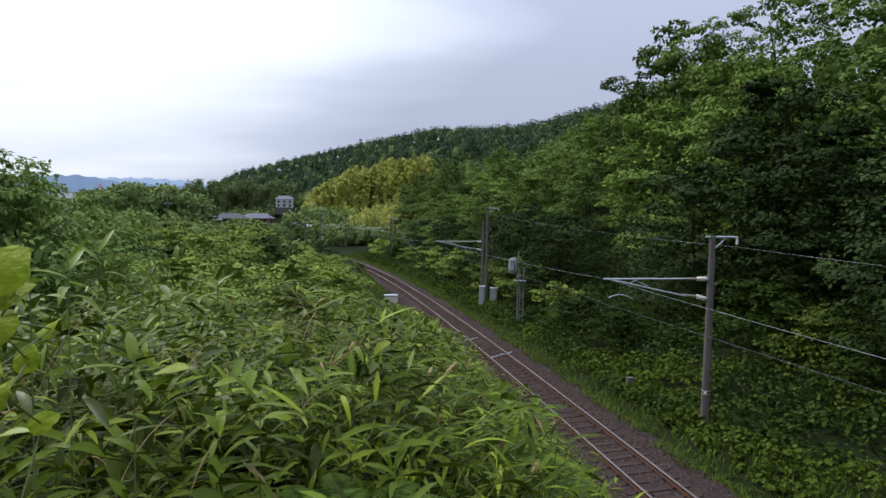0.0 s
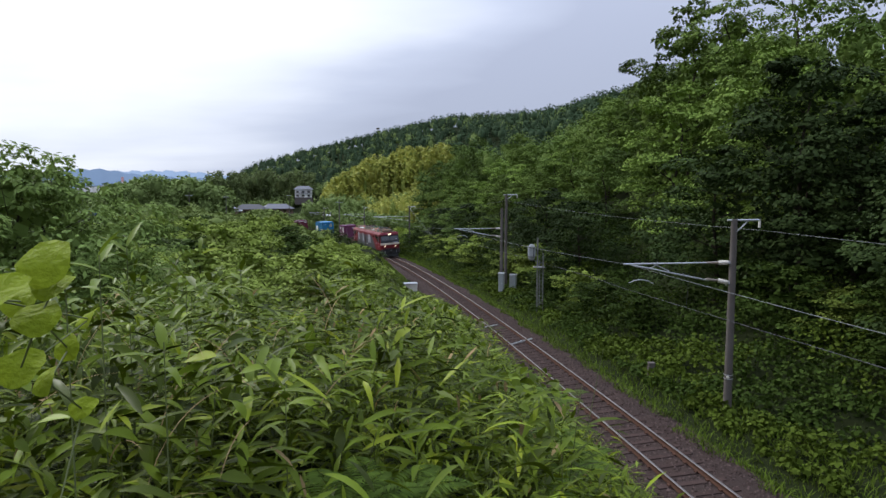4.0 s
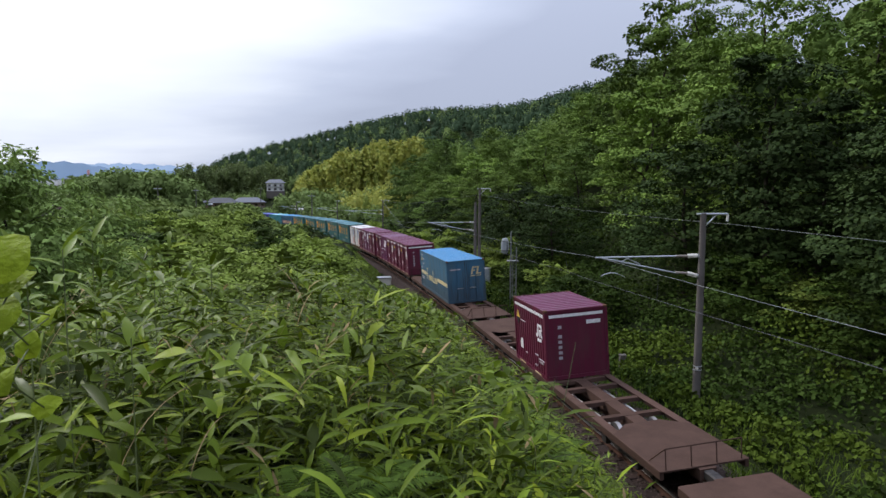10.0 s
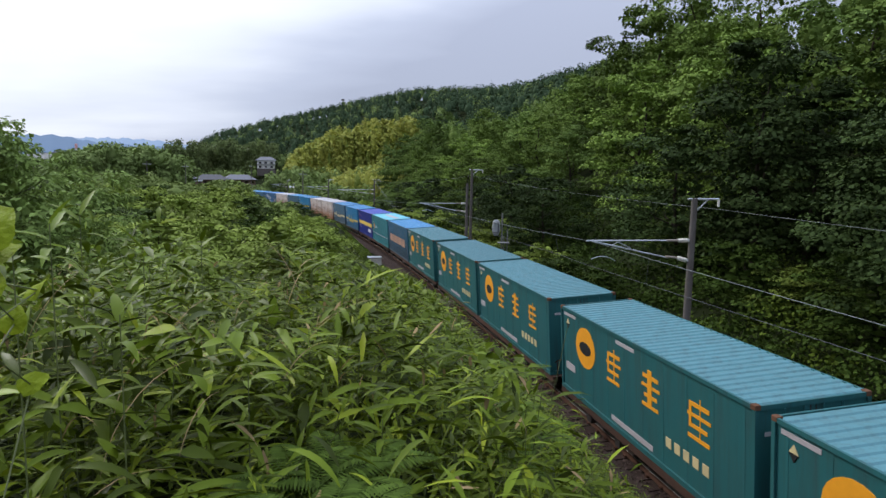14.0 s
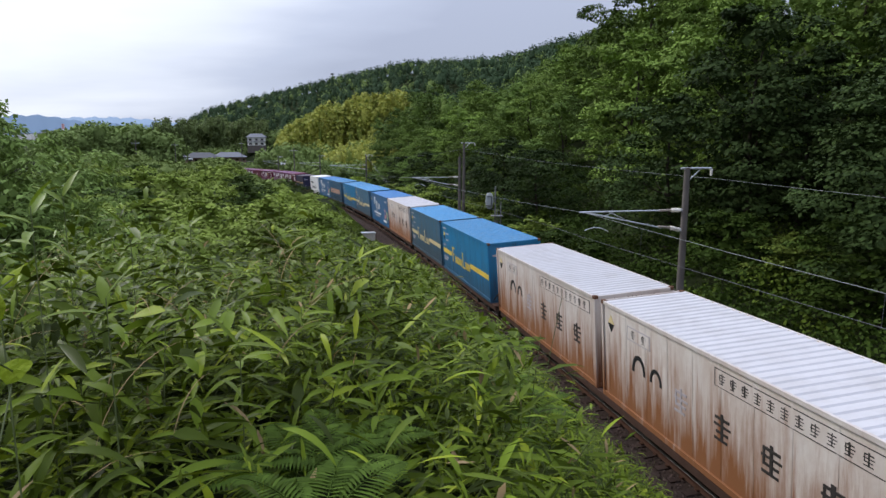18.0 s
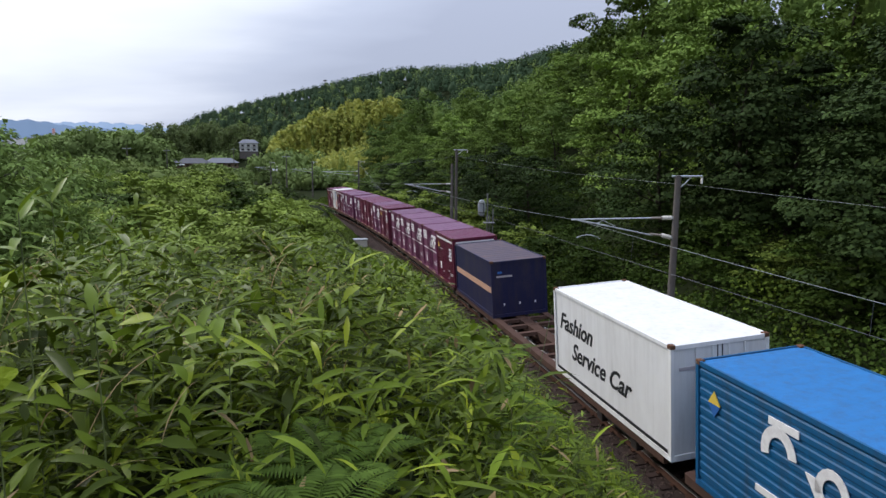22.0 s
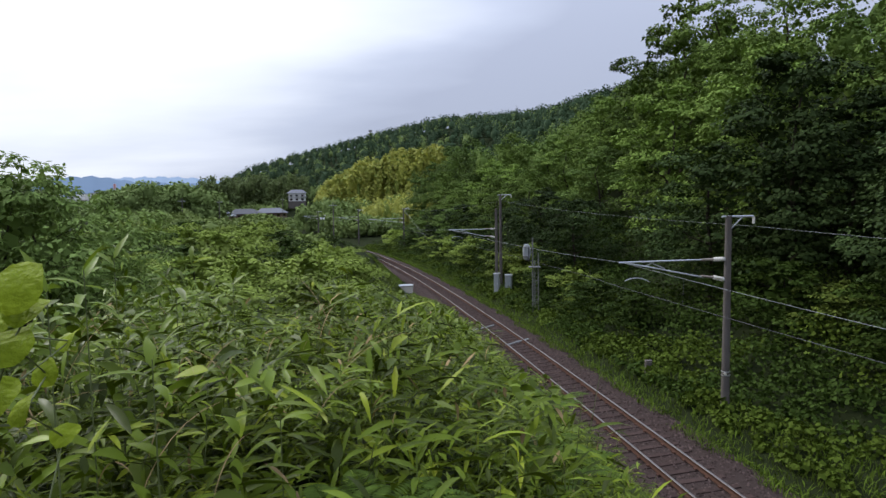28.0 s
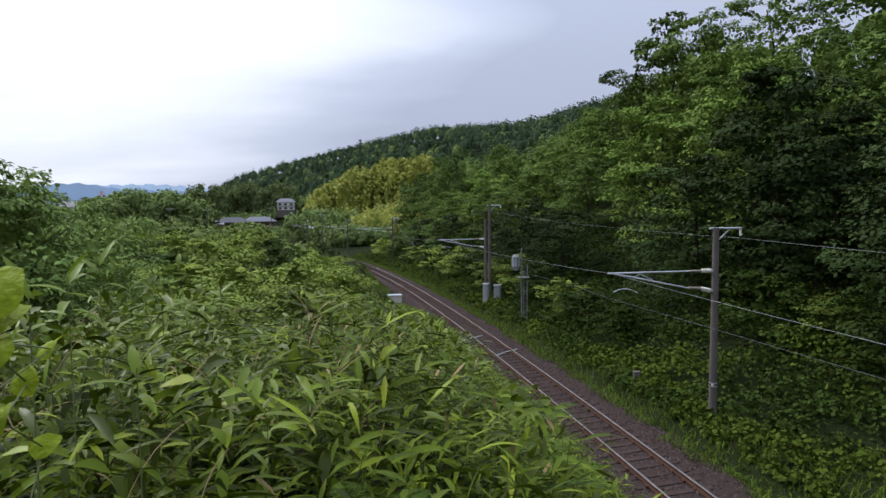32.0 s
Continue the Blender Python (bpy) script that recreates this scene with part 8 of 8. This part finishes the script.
def sleepers():
    bm = bmesh.new()
    vs = box(bm, -0.12, 0.12, -1.0, 1.0, -0.30, -0.155, bev=0.0)
    for v in vs:
        if v.co.z > -0.2:
            v.co.x *= 0.82
    me = bpy.data.meshes.new("sleeper")
    bm.to_mesh(me); bm.free()
    me.materials.append(M["sleeper"])
    clip = bpy.data.meshes.new("rail_clip")
    b2 = bmesh.new()
    for lat in (-0.5695, 0.5695):
        for sgn in (-1, 1):
            box(b2, -0.06, 0.06, lat + sgn * 0.1 - 0.035, lat + sgn * 0.1 + 0.035, -0.155, -0.115)
    b2.to_mesh(clip); b2.free()
    clip.materials.append(M["rail_side"])
    rng = np.random.default_rng(5)
    for i in range(190):
        s = -66 + i * 0.62
        for nm, d in (("sleeper", me), ("rail_clip", clip)):
            if nm == "rail_clip" and s < -5:
                continue
            ob = new(nm, d)
            ob.parent = trackbed
            ob.matrix_basis = track_pose(s) @ Matrix.Translation((rng.normal(0, 0.015), rng.normal(0, 0.01), 0)) @ Matrix.Rotation(rng.normal(0, 0.012), 4, "Z")
    # loose stones of the ballast
    n = 17000
    s = np.concatenate([rng.uniform(8, 42, n * 2 // 3), rng.uniform(-30, 8, n // 3)])
    n = len(s)
    lat = rng.uniform(-2.4, 1.9, n)
    t, X, Y, Z = (np.interp(s, _S, a) for a in (_th, _X, _Y, _Z))
    top = np.interp(np.abs(lat), [0, 1.6, 2.3, 3.0], [-0.185, -0.19, -0.42, -0.85]) - np.where(np.abs(np.abs(lat) - 0.57) < 0.07, 0.3, 0)
    P = np.stack([X + np.sin(t) * lat, Y - np.cos(t) * lat, Z + top - lat * CANT + 0.004], 1)
    r = rng.uniform(0.025, 0.058, n)
    dirs = unit(rng.normal(0, 1, (n, 3)))
    oc = np.array([(1, 0, 0), (0, 1, 0), (-1, 0, 0), (0, -1, 0), (0, 0, 1)], float)
    a = rng.uniform(0, 6.28, n)
    ca, sa = np.cos(a)[:, None], np.sin(a)[:, None]
    V = P[:, None] + np.stack([oc[None, :, 0] * ca - oc[None, :, 1] * sa, oc[None, :, 0] * sa + oc[None, :, 1] * ca, np.broadcast_to(oc[None, :, 2], (n, 5))], -1) * (r[:, None] * rng.uniform(0.6, 1.3, (n, 5)))[..., None]
    F = (np.array([(0, 1, 4), (1, 2, 4), (2, 3, 4), (3, 0, 4)])[None] + (np.arange(n) * 5)[:, None, None]).reshape(-1, 3)
    g = raw("gravel", V.reshape(-1, 3), F, M["stone"])
    tagged(g, "loose grey-brown ballast stones along the track", "gravel", kind="stuff")


# ---------------------------------------------------------------- far places
M["tile_roof"] = mat("grey_tile_roof", (0.13, 0.135, 0.15), 0.6, vary=0.25, scale=1.5)
M["plaster"] = mat("pale_plaster", (0.713, 0.701, 0.667), 0.8, vary=0.12, scale=0.8)
M["timber"] = mat("brown_timber", (0.14, 0.09, 0.06), 0.7, vary=0.25, scale=2)
M["asphalt"] = mat("grey_asphalt", (0.12, 0.12, 0.125), 0.85, vary=0.2, scale=0.4)
M["car_white"] = mat("white_car_paint", (0.75, 0.76, 0.77), 0.3, vary=0.04)
M["redwhite"] = mat("faded_red_paint", (0.600, 0.320, 0.300), 0.6, vary=0.15)
M["tarp"] = mat("blue_tarpaulin", (0.05, 0.13, 0.36), 0.5, vary=0.2)
# distance haze is painted into both ridges: blue, and paler for the farther one
M["mountain"] = mat("mountain_haze_blue", (0.144, 0.200, 0.271), 1.0, vary=0.12, scale=0.004, spec=0.0)
M["mountain_pale"] = mat("mountain_haze_pale", (0.230, 0.301, 0.387), 1.0, vary=0.08, scale=0.003, spec=0.0)


def polar(az, r):
    return r * math.sin(radians(az)), r * math.cos(radians(az))


def house(az, r, w, d, base, wall_h, storeys, turn, roof="tile_roof", wall="plaster", label="two-storey house with grey tiled roof", zset=None):
    x, y = polar(az, r)
    z = base
    o = thing("house", Matrix.Translation((x, y, z)) @ Matrix.Rotation(radians(turn), 4, "Z"), label, "house", "houses in the valley")
    part("wall", boxm(-w / 2, w / 2, -d / 2, d / 2, 0, wall_h), M[wall], o)
    part("foundation", boxm(-w / 2 - 0.1, w / 2 + 0.1, -d / 2 - 0.1, d / 2 + 0.1, -3.2, 0), M["concrete"], o, "grey concrete base")
    levels = [wall_h] if storeys == 1 else [wall_h * 0.52, wall_h]
    for k, h in enumerate(levels):
        e = 0.7
        bm = bmesh.new()
        hw, hd = w / 2 + e, d / 2 + e
        top = min(1.9, w * 0.2) if k == len(levels) - 1 else 0.5
        v = [bm.verts.new(q) for q in ((-hw, -hd, h - 0.1), (hw, -hd, h - 0.1), (hw, hd, h - 0.1), (-hw, hd, h - 0.1), (-hw * 0.55, 0, h + top), (hw * 0.55, 0, h + top))]
        for f in ((0, 1, 5, 4), (1, 2, 5), (2, 3, 4, 5), (3, 0, 4), (3, 2, 1, 0)):
            bm.faces.new([v[i] for i in f])
        part("roof", bm, M[roof], o)
        n = max(2, int(w / 2.4))
        for i in range(n):
            cx = -w / 2 + (i + 0.5) * w / n
            win = part("window", boxm(cx - 0.55, cx + 0.55, -d / 2 - 0.04, -d / 2 + 0.05, h - 1.5, h - 0.75), PT["glass"], o)
            part("sill", boxm(cx - 0.65, cx + 0.65, -d / 2 - 0.12, -d / 2, h - 1.58, h - 1.5), M["timber"], win)
    return o


def at_el(r, el):
    return 8.2 + r * math.tan(radians(el))


house(-13.95, 300, 7.4, 5.5, at_el(300, -0.22), 3.7, 2, 10, label="white two-storey house with grey tiled roof")
house(-16.2, 285, 12, 8, at_el(285, -1.6), 2.2, 1, 25, wall="timber", label="low house with broad grey roof")
house(-18.4, 270, 11, 7, at_el(270, -1.75), 2.6, 1, 5, roof="asphalt", wall="timber", label="low shed with pale roof")
house(-20.6, 260, 9, 6, at_el(260, -1.75), 2.4, 1, 0, roof="asphalt", wall="timber", label="low shed with white roof")
house(-9.5, 200, 5, 4, at_el(200, -2.6), 2.2, 1, -10, roof="plaster", label="small shed with pale metal roof")
house(-4.6, 175, 4, 3.4, at_el(175, -2.3), 2.1, 1, -10, roof="plaster", label="small white shed by the road")
house(-2.1, 165, 4.5, 4, at_el(165, -1.75), 2.8, 1, 10, roof="tarp", label="small hut under a blue tarpaulin")


def valley():
    # road wall with a pale rail along the far side of the valley
    pts = [polar(a, 172 + 3 * math.sin(a)) for a in np.arange(-11.8, -1.5, 0.5)]
    zr = at_el(172, -2.05)
    v = []
    for x, y in pts:
        v += [(x, y, zr - 4), (x, y, zr), (x * 0.997, y * 0.997, zr), (x * 1.05, y * 1.05, zr - 0.02)]
    f = []
    for i in range(len(pts) - 1):
        a, b = i * 4, i * 4 + 4
        f += [(a, b, b + 1, a + 1), (a + 1, b + 1, b + 2, a + 2), (a + 1, b + 1, b + 3, a + 3)]
    tagged(raw("road", v, f, M["asphalt"]), "grey road on a low embankment across the valley", "road", kind="structure")
    o = thing("guard_rail", Matrix(), "pale guard rail along the valley road", "guard rail")
    for (x0, y0), (x1, y1) in zip(pts, pts[1:]):
        part("post", rodm((x0, y0, zr - 0.3), (x0, y0, zr + 0.75), 0.07, n=6), M["insul"], o)
        part("beam", rodm((x0, y0, zr + 0.6), (x1, y1, zr + 0.6), 0.13, n=6), M["insul"], o)
    for az, r in ((-11.4, 177), (-7.3, 177), (-6.7, 176), (-19.6, 240), (-21.0, 236)):
        x, y = polar(az, r)
        z = zr if r < 200 else at_el(r, -1.5)
        c = thing("parked_car", Matrix.Translation((x, y, z)) @ Matrix.Rotation(0.15, 4, "Z"), "small white car on the valley road", "car", "cars in the valley")
        part("body", boxm(-2.1, 2.1, -0.85, 0.85, 0.35, 0.95, bev=0.15), M["car_white"], c)
        part("cabin", boxm(-1.3, 1.0, -0.75, 0.75, 0.95, 1.5, bev=0.2), PT["glass"], c)
        part("roof", boxm(-1.0, 0.7, -0.7, 0.7, 1.5, 1.56, bev=0.02), M["car_white"], c)
        for wx in (-1.35, 1.35):
            for wy in (-0.8, 0.8):
                part("wheel", rodm((wx, wy - 0.1, 0.32), (wx, wy + 0.1, 0.32), 0.32, n=12), PT["iron"], c)
    # telephone poles
    for az, r, el in ((-23.3, 150, 0.2), (-20.4, 190, 0.0), (-10.9, 150, -0.4), (-15.2, 250, 0.1)):
        x, y = polar(az, r)
        zt, z0 = at_el(r, el), float(ground_z(x, y)[0])
        c = thing("utility_pole", Matrix.Translation((x, y, z0)), "grey utility pole among the shrubs", "pole", "utility poles")
        part("shaft", rodm((0, 0, -1), (0, 0, zt - z0), 0.17, 0.11, n=8), M["concrete"], c)
        part("cross_arm", boxm(-0.9, 0.9, -0.06, 0.06, zt - z0 - 0.7, zt - z0 - 0.58), M["galv"], c)
    # telecom mast on the ridge
    x, y = polar(-7.45, 470)
    z0, zt = float(ground_z(x, y)[0]), at_el(470, 5.85)
    c = thing("telecom_mast", Matrix.Translation((x, y, z0)), "grey lattice telecom mast on the ridge", "mast")
    part("shaft", rodm((0, 0, 0), (0, 0, zt - z0), 0.7, 0.4, n=8), M["galv"], c)
    for k in (0.0, 2.4):
        part("antenna_ring", rodm((0, 0, zt - z0 - k - 0.9), (0, 0, zt - z0 - k), 1.25, n=12), M["concrete"], c)
    # chimney and town on the plain
    x, y = polar(-28.2, 2600)
    c = thing("chimney", Matrix.Translation((x, y, -30)), "tall red and white banded chimney on the plain", "chimney")
    hh = at_el(2600, 1.4) + 30
    for k in range(6):
        part("band", rodm((0, 0, hh * k / 6), (0, 0, hh * (k + 1) / 6), 7 - k * 0.5, 6.5 - k * 0.5, n=12), M["redwhite"] if k % 2 else M["plaster"], c)
    rng = random.Random(3)
    for i in range(80):
        az, r = rng.uniform(-34, -25), rng.uniform(1900, 3000)
        x, y = polar(az, r)
        c = thing("town_building", Matrix.Translation((x, y, -22)) @ Matrix.Rotation(rng.uniform(0, 3), 4, "Z"), "pale flat-roofed building on the distant plain", "building", "buildings of the distant town")
        w, d, h = rng.uniform(15, 60), rng.uniform(12, 25), at_el(r, rng.uniform(0.1, 0.75)) + 22
        part("wall", boxm(-w / 2, w / 2, -d / 2, d / 2, -20, h), M["plaster"], c)
        part("roof", boxm(-w / 2 - 0.5, w / 2 + 0.5, -d / 2 - 0.5, d / 2 + 0.5, h, h + 1.2), M["concrete"] if rng.random() < 0.7 else M["tile_roof"], c)


valley()


def mountains():
    for nm, m, r, tab, lb in (("mountain", M["mountain"], 4000, ([-48, -40, -35, -33.4, -31.5, -29.5, -27.0, -24.5, -22, -19, -14], [0.6, 1.1, 1.3, 1.6, 1.95, 2.0, 1.6, 1.45, 1.35, 0.9, 0.3]), "mountain ridge beyond the plain with blue haze in its colour"),
                              ("mountain", M["mountain_pale"], 4500, ([-48, -40, -34, -30, -27, -24.5, -22.5, -20, -16, -10], [0.9, 1.3, 1.5, 1.8, 1.9, 1.95, 1.85, 1.6, 1.2, 0.5]), "farther mountains with paler blue haze in their colour")):
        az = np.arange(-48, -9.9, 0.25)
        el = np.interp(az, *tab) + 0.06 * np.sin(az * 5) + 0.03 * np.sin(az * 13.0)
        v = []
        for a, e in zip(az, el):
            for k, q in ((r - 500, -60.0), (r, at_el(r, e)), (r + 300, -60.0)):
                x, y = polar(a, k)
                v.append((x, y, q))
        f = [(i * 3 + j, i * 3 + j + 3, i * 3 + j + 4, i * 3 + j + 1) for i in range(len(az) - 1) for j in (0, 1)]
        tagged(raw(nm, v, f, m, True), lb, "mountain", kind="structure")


mountains()
sleepers()


def motions():
    """The train runs at a steady pace along the line."""
    for ob, u, z in MOVERS:
        rows, ts = [], [0.0]
        for i in range(1, 128):
            t = i * 0.25
            s = front_s(t) - u
            if -215 < s < 80 and i % 2 == 0 or i % 16 == 0:
                ts.append(t)
        ts.append(32.0)
        for t in ts:
            rows.append((t, track_pose(front_s(t) - u, 0, z)))
        walk(ob, rows)


motions()
